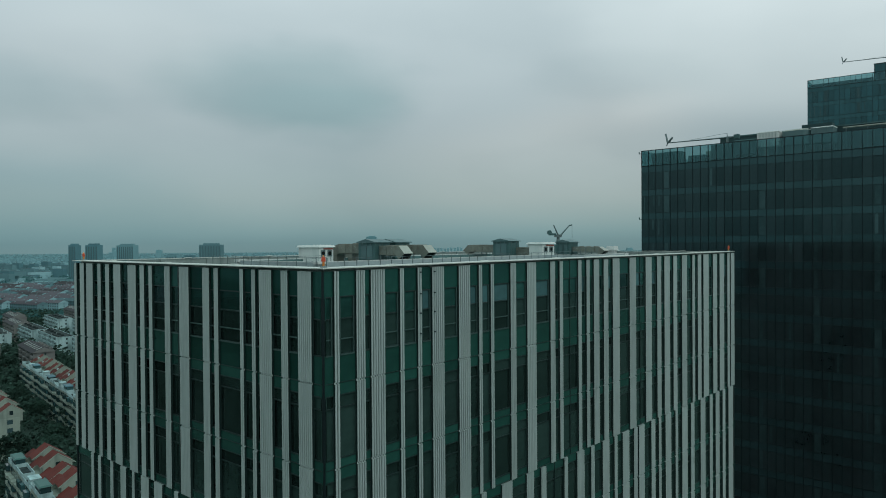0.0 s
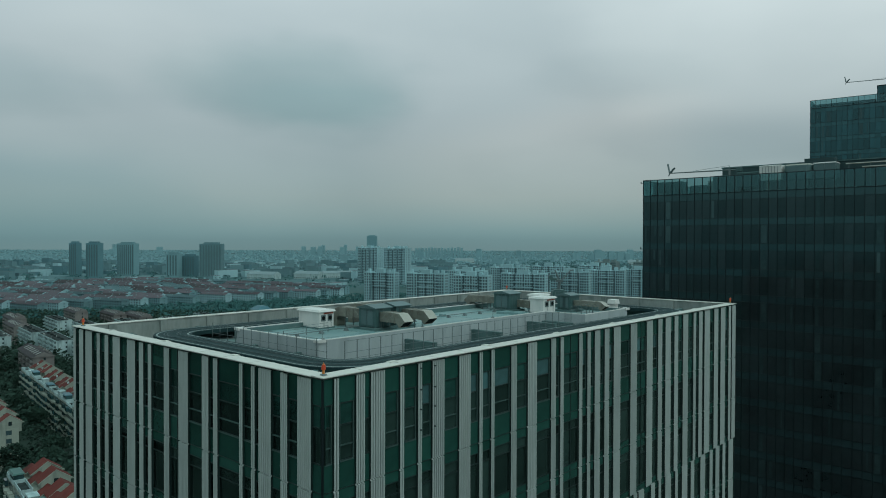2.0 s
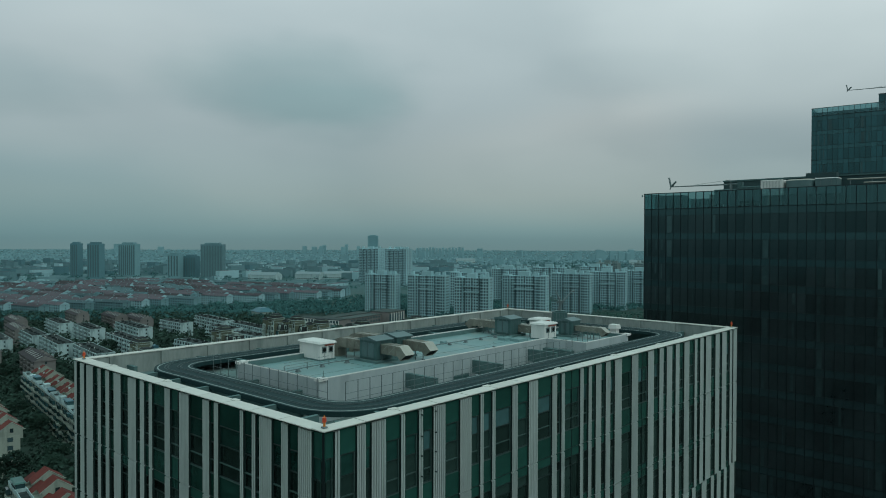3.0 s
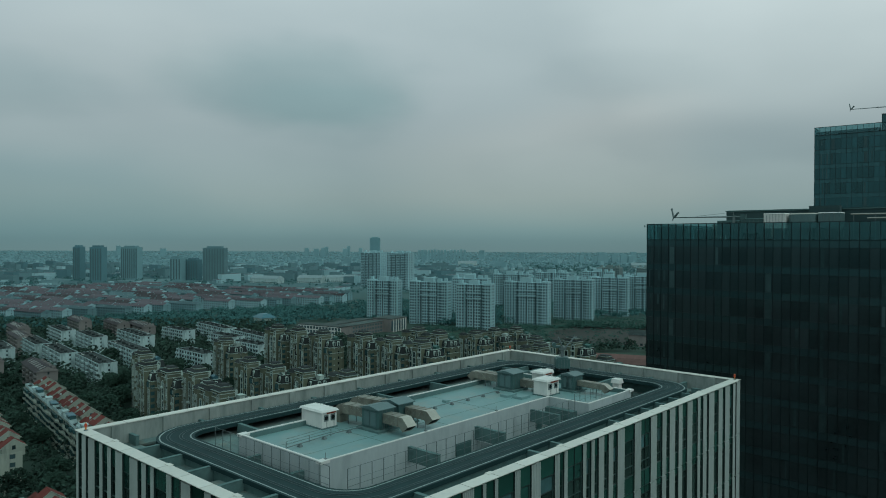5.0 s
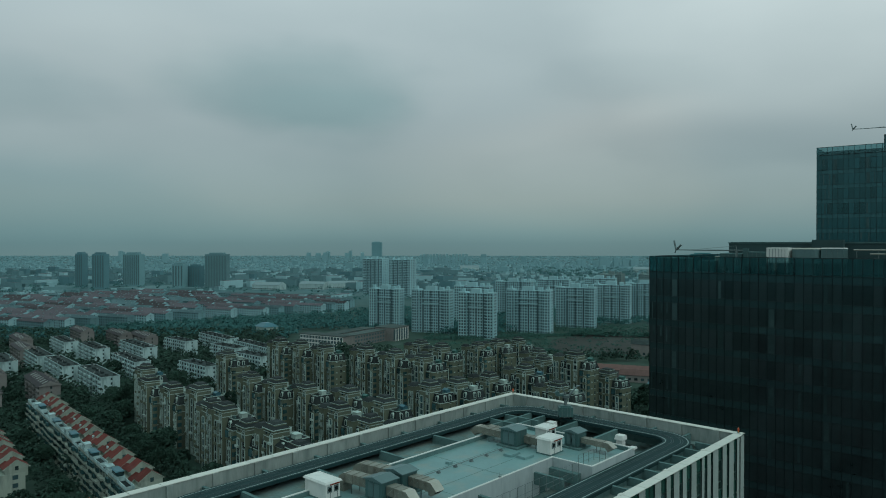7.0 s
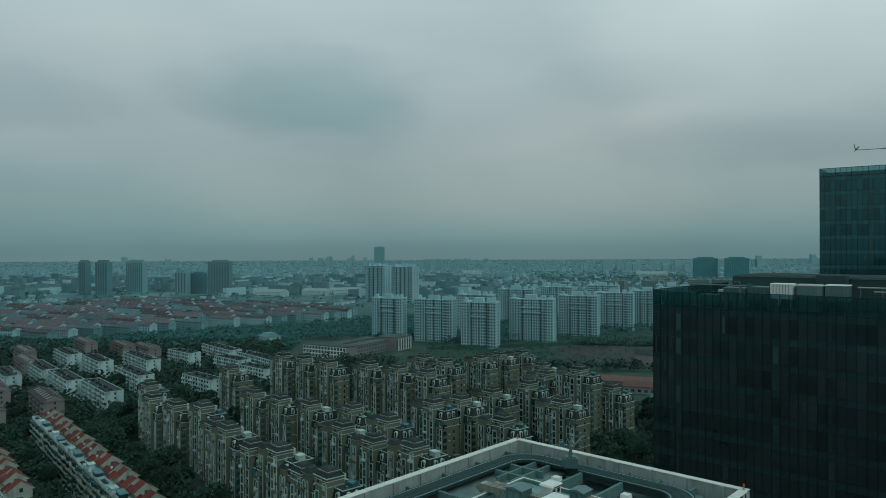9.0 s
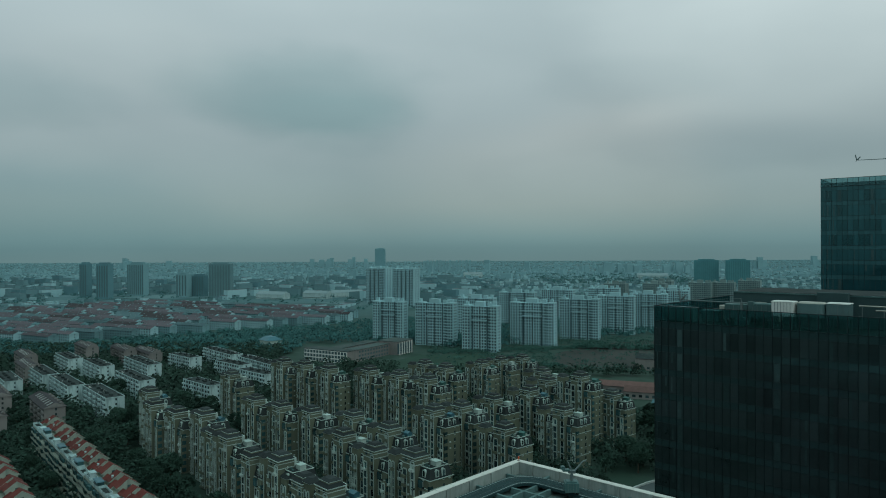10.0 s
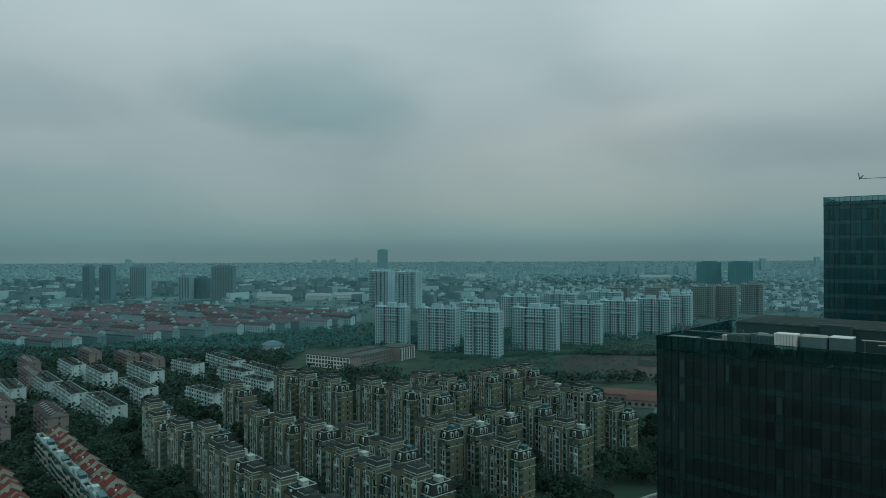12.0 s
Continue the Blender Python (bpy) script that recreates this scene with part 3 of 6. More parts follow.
# ledge slabs between parapet and track, some bays left open
for i in range(18):
    x0, x1 = 0.83 + i * 2.88, 0.83 + (i + 1) * 2.88
    if i not in (5, 9, 12, 15):
        part("ledge_slab", Shape().box(x0 + 0.02, x1 - 0.02, 0.81, 3.6, 65.95, 66.12), [WELL], office)
    if i not in (3, 8, 13):
        part("ledge_slab", Shape().box(x0 + 0.02, x1 - 0.02, 27.5, WIDE - 0.81, 65.95, 66.12), [WELL], office)
for i in range(8):
    y0, y1 = 4.4 + i * 2.88, 4.4 + (i + 1) * 2.88
    if i not in (1, 4, 6):
        part("ledge_slab", Shape().box(0.81, 4.0, y0, y1 - 0.04, 65.95, 66.12), [WELL], office)
    if i not in (2, 5):
        part("ledge_slab", Shape().box(51.4, LONG - 0.81, y0, y1 - 0.04, 65.95, 66.12), [WELL], office)

# the maintenance track: a raised oval deck with white edge lines and rails
DECK = 66.95
OVAL = (3.75, 3.45, 51.4, 27.5)      # outer edge of the track: x0, y0, x1, y1


def oval(inset, radius, z, n=10):
    """A rounded rectangle set in from the block's outline, counter-clockwise."""
    x0, y0, x1, y1 = OVAL[0] + inset, OVAL[1] + inset, OVAL[2] - inset, OVAL[3] - inset
    pts = []
    for cx, cy, a0 in ((x1 - radius, y0 + radius, -90), (x1 - radius, y1 - radius, 0), (x0 + radius, y1 - radius, 90), (x0 + radius, y0 + radius, 180)):
        pts += [(cx + radius * math.cos(radians(a0 + 90 * i / n)), cy + radius * math.sin(radians(a0 + 90 * i / n)), z) for i in range(n + 1)]
    return pts


def loop_band(outer_inset, outer_r, inner_inset, inner_r, z0, z1):
    s = Shape()
    a, b = oval(outer_inset, outer_r, z1), oval(inner_inset, inner_r, z1)
    low = lambda ring: [(x, y, z0) for x, y, _ in ring]
    c, d = low(a), low(b)
    for i in range(len(a)):
        j = (i + 1) % len(a)
        s.face([a[i], a[j], b[j], b[i]])
        s.face([c[j], c[i], d[i], d[j]])
        s.face([c[i], c[j], a[j], a[i]])
        s.face([b[i], b[j], d[j], d[i]])
    return s


part("track_deck", loop_band(0, 4.0, 2.5, 2.1, DECK - 0.30, DECK), [TRACK], office, "dark raised track deck running round the roof")
part("track_line", loop_band(0.16, 3.9, 0.25, 3.85, DECK - 0.01, DECK + 0.005), [LINE], office, "worn white edge line")
part("track_line", loop_band(2.2, 2.3, 2.29, 2.25, DECK - 0.01, DECK + 0.005), [LINE], office)
for inset, r in ((0.65, 3.5), (0.85, 3.35), (1.5, 2.8), (1.7, 2.65)):
    part("rail", loop_band(inset, r, inset + 0.05, r - 0.03, DECK - 0.01, DECK + 0.03), [TRACK_RAIL], office)


def beam(x0, x1, y0, y1, z0=65.8, z1=66.86):
    s = Shape()
    s.box(x0, x1, y0, y1, z0, z1 - 0.02)
    s.box(x0 - 0.02, x1 + 0.02, y0 - 0.02, y1 + 0.02, z1 - 0.018, z1)
    return s


for i in range(17):
    x = 3.71 + i * 2.88
    if not (10.5 < x < 20 or 24.5 < x < 30):
        part("cross_beam", beam(x - 0.13, x + 0.13, 0.98, 3.6), [TEAL_BEAM], office)
    if i % 2 == 0:
        part("cross_beam", beam(x - 0.13, x + 0.13, 27.3, WIDE - 0.98), [TEAL_BEAM], office)
for y in (5.4, 9.2, 13.0, 16.8, 20.6, 24.0):
    part("cross_beam", beam(0.98, 3.9, y - 0.13, y + 0.13), [TEAL_BEAM], office)
    part("cross_beam", beam(51.2, LONG - 0.98, y - 0.13, y + 0.13), [TEAL_BEAM], office)
for y in (3.6, 27.1):
    part("edge_beam", Shape().box(6, 49, y, y + 0.3, 65.3, DECK - 0.301), [TEAL_BEAM], office)
for x in (3.9, 51.0):
    part("edge_beam", Shape().box(x, x + 0.25, 7, 25, 65.3, DECK - 0.302), [TEAL_BEAM], office)

# the penthouse: an angled plan, parapet, teal roof
PH = [(7.7, 10.1), (33.6, 10.1), (33.6, 6.0), (41.35, 6.0), (41.35, 19.65), (7.7, 19.65)]
PH_IN = [(7.87, 10.27), (33.77, 10.27), (33.77, 6.17), (41.18, 6.17), (41.18, 19.48), (7.87, 19.48)]
PH_LIN = [(7.92, 10.32), (33.82, 10.32), (33.82, 6.22), (41.13, 6.22), (41.13, 19.43), (7.92, 19.43)]
PZ, PROOF = 67.58, 67.20
n = len(PH)
for i in range(n):
    j = (i + 1) % n
    (ax, ay), (bx, by), (cx, cy), (dx_, dy_) = PH[i], PH[j], PH_IN[j], PH_IN[i]
    part("penthouse_wall", Shape().solid([(ax, ay, 64.8), (bx, by, 64.8), (cx, cy, 64.8), (dx_, dy_, 64.8)], [(ax, ay, PZ), (bx, by, PZ), (cx, cy, PZ), (dx_, dy_, PZ)]), [RENDERED], office, "pale grey rendered penthouse wall")
part("penthouse_roof", Shape().solid([(x, y, PROOF - 0.2) for x, y in PH_IN], [(x, y, PROOF) for x, y in PH_IN]), [ROOF_TEAL], office, "weathered teal waterproof roof")
for i in range(n):
    j = (i + 1) % n
    (ax, ay), (bx, by), (cx, cy), (dx_, dy_) = PH[i], PH[j], PH_IN[j], PH_IN[i]
    z = PZ + 0.004 + 0.0004 * i
    part("penthouse_coping", Shape().solid([(ax, ay, z), (bx, by, z), (cx, cy, z), (dx_, dy_, z)], [(ax, ay, z + 0.05), (bx, by, z + 0.05), (cx, cy, z + 0.05), (dx_, dy_, z + 0.05)]), [WHITE], office, "white coping of the penthouse parapet")
for i in range(n):
    j = (i + 1) % n
    (ax, ay), (bx, by), (cx, cy), (dx_, dy_) = PH_IN[i], PH_IN[j], PH_LIN[j], PH_LIN[i]
    part("parapet_lining", Shape().solid([(ax, ay, PROOF), (bx, by, PROOF), (cx, cy, PROOF), (dx_, dy_, PROOF)], [(ax, ay, PZ - 0.02), (bx, by, PZ - 0.02), (cx, cy, PZ - 0.02), (dx_, dy_, PZ - 0.02)]), [TEAL_BEAM], office, "teal membrane turned up inside the parapet")
for x, y in ((7.7, 10.1), (7.7, 19.35), (41.05, 6.0)):
    part("coping_block", Shape().box(x - 0.12, x + 0.62, y - 0.12, y + 0.42, PZ - 0.10, PZ + 0.09), [WHITE], office)
for x, deep in ((15.61, 2.9), (23.15, 2.9), (30.8, 2.9)):
    part("wing_beam", beam(x - 0.14, x + 0.14, 7.15, 10.1, 65.9, 66.95), [TEAL_BEAM], office)
part("wing_beam", beam(33.0, 33.58, 7.15, 10.1, 65.9, 66.80), [TEAL_BEAM], office)
for x in (11.0, 18.6, 26.2, 33.8):
    part("wing_beam", beam(x - 0.14, x + 0.14, 19.65, 25.1, 65.9, 66.86), [TEAL_BEAM], office)
for y in (12.0, 17.0):
    part("wing_beam", beam(6.6, 7.7, y - 0.14, y + 0.14, 65.6, 66.7), [TEAL_BEAM], office)
    part("wing_beam", beam(41.35, 49.0, y - 0.14, y + 0.14, 65.6, 66.86), [TEAL_BEAM], office)
for x in (43.4, 46.2):
    part("wing_beam", beam(x - 0.14, x + 0.14, 20.4, 25.1, 65.9, 66.84), [TEAL_BEAM], office)
for y in (21.4, 23.3):
    part("wing_beam", beam(41.4, 49.0, y - 0.12, y + 0.12, 65.9, 66.80), [TEAL_BEAM], office)
door = part("door_panel", Shape().box(20.75, 22.55, 10.04, 10.1, 64.85, 66.0), [UNIT], office, "dark grey service door")
part("door_panel", Shape().box(31.6, 32.4, 10.04, 10.1, 64.85, 66.1), [UNIT], office)
part("low_plinth", Shape().box(23.3, 25.3, 8.8, 10.1, 64.8, 65.75), [RENDERED], office)
part("low_plinth", Shape().box(33.9, 40.9, 19.65, 21.3, 64.8, 66.5), [TEAL_BEAM], office)
# membrane laps across the teal roof
for y in (13.2, 16.3):
    part("membrane_lap", Shape().box(8.0, 33.8, y, y + 0.05, PROOF, PROOF + 0.006), [TEAL_BEAM], office)
for x in (14.5, 21.2, 27.6):
    part("membrane_lap", Shape().box(x, x + 0.05, 10.4, 19.3, PROOF, PROOF + 0.0065), [TEAL_BEAM], office)

# small dark anchor brackets on two of the fins
for x in (6.66, 7.75):
    for z in (67.25, 66.1, 65.05, 63.95):
        part("anchor_bracket", Shape().box(x - 0.03, x + 0.03, -0.06, 0.05, z - 0.035, z + 0.035), [MULLION], office)

# ---------------------------------------------------------------- things on the office roof
def on_roof(x, y, z, turn=0):
    return HOME @ pose(x, y, z, 0, 0, turn)


def guard_rail(x0, y0, x1, y1, z, height=1.1, spacing=1.0):
    length = math.hypot(x1 - x0, y1 - y0)
    t = thing("guard_rail", "thin dark steel guard rail with three horizontal bars", "railing",
              on_roof(x0, y0, z, math.degrees(math.atan2(y1 - y0, x1 - x0))), "guard rails")
    count = max(1, round(length / spacing))
    for i in range(count + 1):
        part("post", Shape().bar((length * i / count, 0, 0), (length * i / count, 0, height), 0.026), [STEEL], t)
    for h in (0.30, 0.70, height):
        part("bar", Shape().bar((0, 0, h), (length, 0, h), 0.014), [STEEL], t)
    return t


guard_rail(6.85, 8.2, 6.85, 21.5, 66.5, 1.45)
guard_rail(7.4, 7.15, 33.2, 7.15, 66.5, 1.42)
guard_rail(8.7, 15.3, 12.9, 15.6, PROOF, 0.5, 2.0)
guard_rail(33.9, 7.6, 36.6, 7.6, PROOF, 1.0, 0.9)
guard_rail(36.6, 6.4, 36.6, 7.6, PROOF, 1.0, 0.6)


def vent_house(x0, x1, y0, y1, h, label):
    t = thing("vent_house", label, "roof hatch", on_roof(x0, y0, PROOF))
    w, d = x1 - x0, y1 - y0
    part("body", Shape().box(0, w, 0, d, 0, h - 0.16), [WHITE], t)
    part("plinth", Shape().box(-0.08, w + 0.08, -0.08, d + 0.08, 0, 0.10), [TEAL_BEAM], t, "teal painted plinth")
    part("roof", Shape().frustum(-0.14, w + 0.14, -0.14, d + 0.14, h - 0.16, h, 0.10), [WHITE], t, "overhanging white slab lid")
    for i in range(int(d / 0.4)):
        part("lid_stud", Shape().box(w * 0.85, w * 0.85 + 0.08, 0.15 + i * 0.4, 0.22 + i * 0.4, h, h + 0.05), [WHITE], t)
    for x in (w * 0.12, w * 0.58):
        f = part("louvre_fan", Shape().box(x, x + w * 0.3, -0.03, 0.0, h * 0.40, h * 0.74), [STEEL], t, "small square wall fan")
        part("fan_opening", Shape().bar((x + w * 0.15, -0.05, h * 0.57), (x + w * 0.15, -0.032, h * 0.57), h * 0.11, sides=12), [BLACK], f)
    part("rust_strip", Shape().box(w * 0.3, w * 0.95, -0.05, -0.002, h * 0.78, h * 0.84), [RUST], t, "rusty red bracket")
    for x in (w * 0.3, w * 0.8):
        part("conduit", Shape().bar((x, -0.04, 0), (x, -0.04, h * 0.4), 0.02), [STEEL], t)
    return t


vent_house(13.5, 14.9, 17.4, 20.0, 1.46, "white rendered vent house with two wall fans")
vent_house(34.9, 36.9, 11.2, 12.7, 1.55, "white rendered vent house with a rusty stain")
vent_house(38.2, 39.9, 13.9, 15.2, 1.5, "white vent house with an overhanging flat lid")


def air_handler(x, y, w, d, h, label):
    t = thing("air_handler", label, "air handling unit", on_roof(x, y, PROOF), "air handling units")
    part("plinth", Shape().box(-0.35, w + 0.35, -0.35, d + 0.25, 0, 0.16), [TEAL_BEAM], t, "low teal plinth")
    part("casing", Shape().box(0, w, 0, d, 0.20, h), [UNIT], t)
    part("lid", Shape().box(-0.14, w + 0.14, -0.12, d + 0.12, h, h + 0.06).gable(-0.14, w + 0.14, -0.12, d + 0.12, h + 0.062, h + 0.30), [UNIT_TOP], t, "low pitched lid with eaves")
    for y1 in (0.3, d - 0.9):
        part("access_door", Shape().box(-0.03, -0.001, y1, y1 + 0.6, 0.35, h - 0.2), [UNIT_TOP], t)
    for i in range(1, 4):
        part("seam", Shape().box(w * i / 4 - 0.015, w * i / 4 + 0.015, -0.02, 0, 0.22, h - 0.02), [STEEL], t)
        part("seam", Shape().box(-0.02, 0, d * i / 4 - 0.015, d * i / 4 + 0.015, 0.22, h - 0.02), [STEEL], t)
    for px in (0.05, w - 0.05):
        for py in (0.05, d - 0.05):
            part("foot", Shape().box(px - 0.06, px + 0.06, py - 0.06, py + 0.06, 0.16, 0.21), [STEEL], t)
    return t


air_handler(15.95, 13.7, 1.6, 1.9, 1.62, "blue-grey air handling unit with a sloping lid")
air_handler(18.4, 14.0, 1.6, 1.9, 1.62, "blue-grey air handling unit between two ducts")
air_handler(34.6, 14.9, 1.7, 1.9, 1.65, "blue-grey air handling unit beside the vent house")
air_handler(38.4, 10.4, 1.5, 1.5, 1.5, "smaller blue-grey air handling unit")


def duct(x, y, length, w, h, z, turn, label, elbow_far=True, hood=True):
    """A sectioned sheet-metal duct on legs; its x runs along, an elbow turns down at the far end."""
    t = thing("air_duct", label, "air duct", on_roof(x, y, PROOF, turn), "air ducts")
    count = max(2, round(length / 0.75))
    step = length / count
    for i in range(count):
        part("section", Shape().box(i * step + 0.015, (i + 1) * step - 0.015, -w / 2, w / 2, z, z + h), [GALV], t)
        part("flange", Shape().box((i + 1) * step - 0.025, (i + 1) * step + 0.025, -w / 2 - 0.04, w / 2 + 0.04, z - 0.04, z + h + 0.04), [GALV], t)
        if i % 2 == 0:
            for y1 in (-w / 2 + 0.04, w / 2 - 0.04):
                part("leg", Shape().box(i * step + 0.1, i * step + 0.15, y1 - 0.025, y1 + 0.025, 0, z), [STEEL], t)
    if elbow_far and hood:
        # mitred hood, cut towards the roof; top painted paler for light
        s = Shape()
        outer = [(length + 0.025, z + h), (length + 0.50, z + h), (length + 1.12, z + h * 0.18)]
        inner = [(length + 0.025, z), (length + 0.22, z), (length + 0.52, z - 0.34)]
        for i in range(2):
            s.face([(outer[i][0], -w / 2, outer[i][1]), (outer[i + 1][0], -w / 2, outer[i + 1][1]), (outer[i + 1][0], w / 2, outer[i + 1][1]), (outer[i][0], w / 2, outer[i][1])], 0)
            s.face([(inner[i + 1][0], -w / 2, inner[i + 1][1]), (inner[i][0], -w / 2, inner[i][1]), (inner[i][0], w / 2, inner[i][1]), (inner[i + 1][0], w / 2, inner[i + 1][1])], 1)
            ring = [inner[i], inner[i + 1], outer[i + 1], outer[i]]
            s.face([(p[0], -w / 2, p[1]) for p in ring], 1)
            s.face([(p[0], w / 2, p[1]) for p in reversed(ring)], 1)
        (ax, az), (bx, bz) = inner[2], outer[2]
        # black face across the mouth paints the duct's unlit inside
        s.face([(ax - 0.05, -w / 2 + 0.03, az + 0.05), (bx - 0.05, -w / 2 + 0.03, bz + 0.05), (bx - 0.05, w / 2 - 0.03, bz + 0.05), (ax - 0.05, w / 2 - 0.03, az + 0.05)], 2)
        part("hood", s, [GALV_LIGHT, GALV, BLACK], t, "mitred outlet hood, lit top painted paler, mouth filled with black")
    elif elbow_far:
        s, steps = Shape(), 7
        turn_ = [radians(90 * i / steps) for i in range(steps + 1)]
        outer = [(length + (h + 0.25) * math.sin(a), z - 0.25 + (h + 0.25) * math.cos(a)) for a in turn_]
        inner = [(length + 0.25 * math.sin(a), z - 0.25 + 0.25 * math.cos(a)) for a in turn_]
        # outer curve takes the paler metal in place of light
        for i in range(steps):
            ring = [inner[i], inner[i + 1], outer[i + 1], outer[i]]
            for a, b, m in ((inner[i], inner[i + 1], 1), (outer[i + 1], outer[i], 0)):
                s.face([(a[0], -w / 2, a[1]), (b[0], -w / 2, b[1]), (b[0], w / 2, b[1]), (a[0], w / 2, a[1])], m)
            s.face([(p[0], -w / 2, p[1]) for p in reversed(ring)], 1)
            s.face([(p[0], w / 2, p[1]) for p in ring], 1)
        part("elbow", s, [GALV_LIGHT, GALV], t, "round duct elbow turning down, lit outer curve painted paler")
        part("drop", Shape().box(length + 0.26, length + h + 0.24, -w / 2 + 0.01, w / 2 - 0.01, 0, z - 0.25), [GALV], t, "duct leg down to the roof")
    # folded stiffening cross on each side of the run
    for i in range(count):
        for y1 in (-w / 2, w / 2):
            part("crease", Shape().bar((i * step + 0.06, y1, z + 0.05), ((i + 1) * step - 0.06, y1, z + h - 0.05), 0.005, sides=4), [GALV_LIGHT], t)
    return t


duct(16.75, 13.6, 1.6, 0.95, 0.72, 0.68, -90, "weathered sheet-metal duct with a downturned outlet hood")
duct(19.4, 13.9, 1.9, 0.95, 0.70, 0.72, -90, "weathered sheet-metal duct with a downturned outlet hood")
duct(16.6, 15.65, 2.3, 1.0, 0.72, 0.80, 96, "weathered sheet-metal duct curving down at its end", hood=False)
duct(19.1, 15.95, 2.9, 1.0, 0.72, 0.86, 98, "weathered sheet-metal duct curving down at its end", hood=False)
duct(35.2, 16.9, 2.8, 0.9, 0.65, 0.65, 90, "long brown-grey duct leading over the parapet")
duct(36.3, 16.9, 2.6, 0.6, 0.5, 0.70, 90, "long brown-grey duct leading over the parapet", elbow_far=False)
duct(39.1, 10.3, 2.4, 0.75, 0.5, 0.6, -90, "small duct with a downturned outlet hood")
duct(36.2, 13.4, 1.6, 0.8, 0.7, 0.35, 90, "short brown duct between unit and vent house", elbow_far=False)


def vent_post(x, y, h):
    t = thing("vent_post", "white square masonry vent post with a cap", "vent post", on_roof(x, y, 64.8), "vent posts")
    part("shaft", Shape().box(-0.32, 0.32, -0.32, 0.32, 0, h), [WHITE], t)
    part("cap", Shape().frustum(-0.45, 0.45, -0.45, 0.45, h, h + 0.42, 0.06), [WHITE], t)
    return t


vent_post(42.3, 16.0, 3.0)
vent_post(42.2, 7.9, 3.1)


def roof_pipe(points, label, z=0.22, r=0.035):
    t = thing("roof_pipe", label, "pipe", on_roof(0, 0, PROOF), "roof pipes")
    for (ax, ay), (bx, by) in zip(points, points[1:]):
        part("pipe_run", Shape().bar((ax, ay, z), (bx, by, z), r), [STEEL], t)
        count = max(1, round(math.hypot(bx - ax, by - ay) / 2.4))
        for i in range(count):
            px, py = ax + (bx - ax) * (i + 0.5) / count, ay + (by - ay) * (i + 0.5) / count
            part("pipe_support", Shape().frustum(px - 0.16, px + 0.16, py - 0.16, py + 0.16, 0, z - r, 0.07), [STEEL], t)
    return t


roof_pipe([(21.0, 15.6), (34.2, 15.6)], "thin dark pipe on small concrete supports")
roof_pipe([(8.5, 14.9), (13.2, 15.4), (15.6, 15.2)], "thin dark pipe crossing the teal roof")
for x, y, w, d in ((32.3, 12.2, 1.4, 1.1), (32.0, 13.6, 1.5, 0.9), (26.6, 16.4, 0.5, 0.5), (22.6, 17.2, 0.3, 0.3)):
    t = thing("roof_plinth", "low teal painted equipment plinth", "plinth", on_roof(x, y, PROOF), "roof plinths")
    part("block", Shape().frustum(0, w, 0, d, 0, 0.22, 0.03), [ROOF_TEAL], t)


def lightning_rod(x, y, z, h):
    t = thing("lightning_rod", "thin grey lightning rod on a small foot", "lightning rod", on_roof(x, y, z), "lightning rods")
    part("foot", Shape().frustum(-0.1, 0.1, -0.1, 0.1, 0, 0.08, 0.02), [STEEL], t)
    part("rod", Shape().bar((0, 0, 0.08), (0, 0, h), 0.016), [STEEL], t)


for x, y, h in ((8.2, 10.3, 0.45), (22.9, 18.8, 0.9), (17.5, 10.25, 0.4), (26.0, 10.25, 0.4)):
    lightning_rod(x, y, PROOF if y > 10.4 else PZ + 0.056, h)


def warning_lamp(x, y):
    t = thing("warning_lamp", "red and orange aircraft warning lamp on the coping", "warning lamp", on_roof(x, y, TOP + 0.0), "warning lamps")
    part("foot", Shape().frustum(-0.13, 0.13, -0.13, 0.13, 0, 0.07, 0.03), [STEEL], t)
    part("stem", Shape().bar((0, 0, 0.07), (0, 0, 0.28), 0.06), [ORANGE], t)
    part("lens", Shape().bar((0, 0, 0.28), (0, 0, 0.50), 0.11, sides=12, r2=0.09), [RED], t, "red lens")
    part("top", Shape().bar((0, 0, 0.50), (0, 0, 0.60), 0.05, sides=8, r2=0.015), [ORANGE], t)


for x, y in ((0.45, 0.45), (0.45, WIDE - 0.9), (LONG - 0.5, 0.5), (LONG - 0.5, WIDE - 0.5)):
    warning_lamp(x, y)


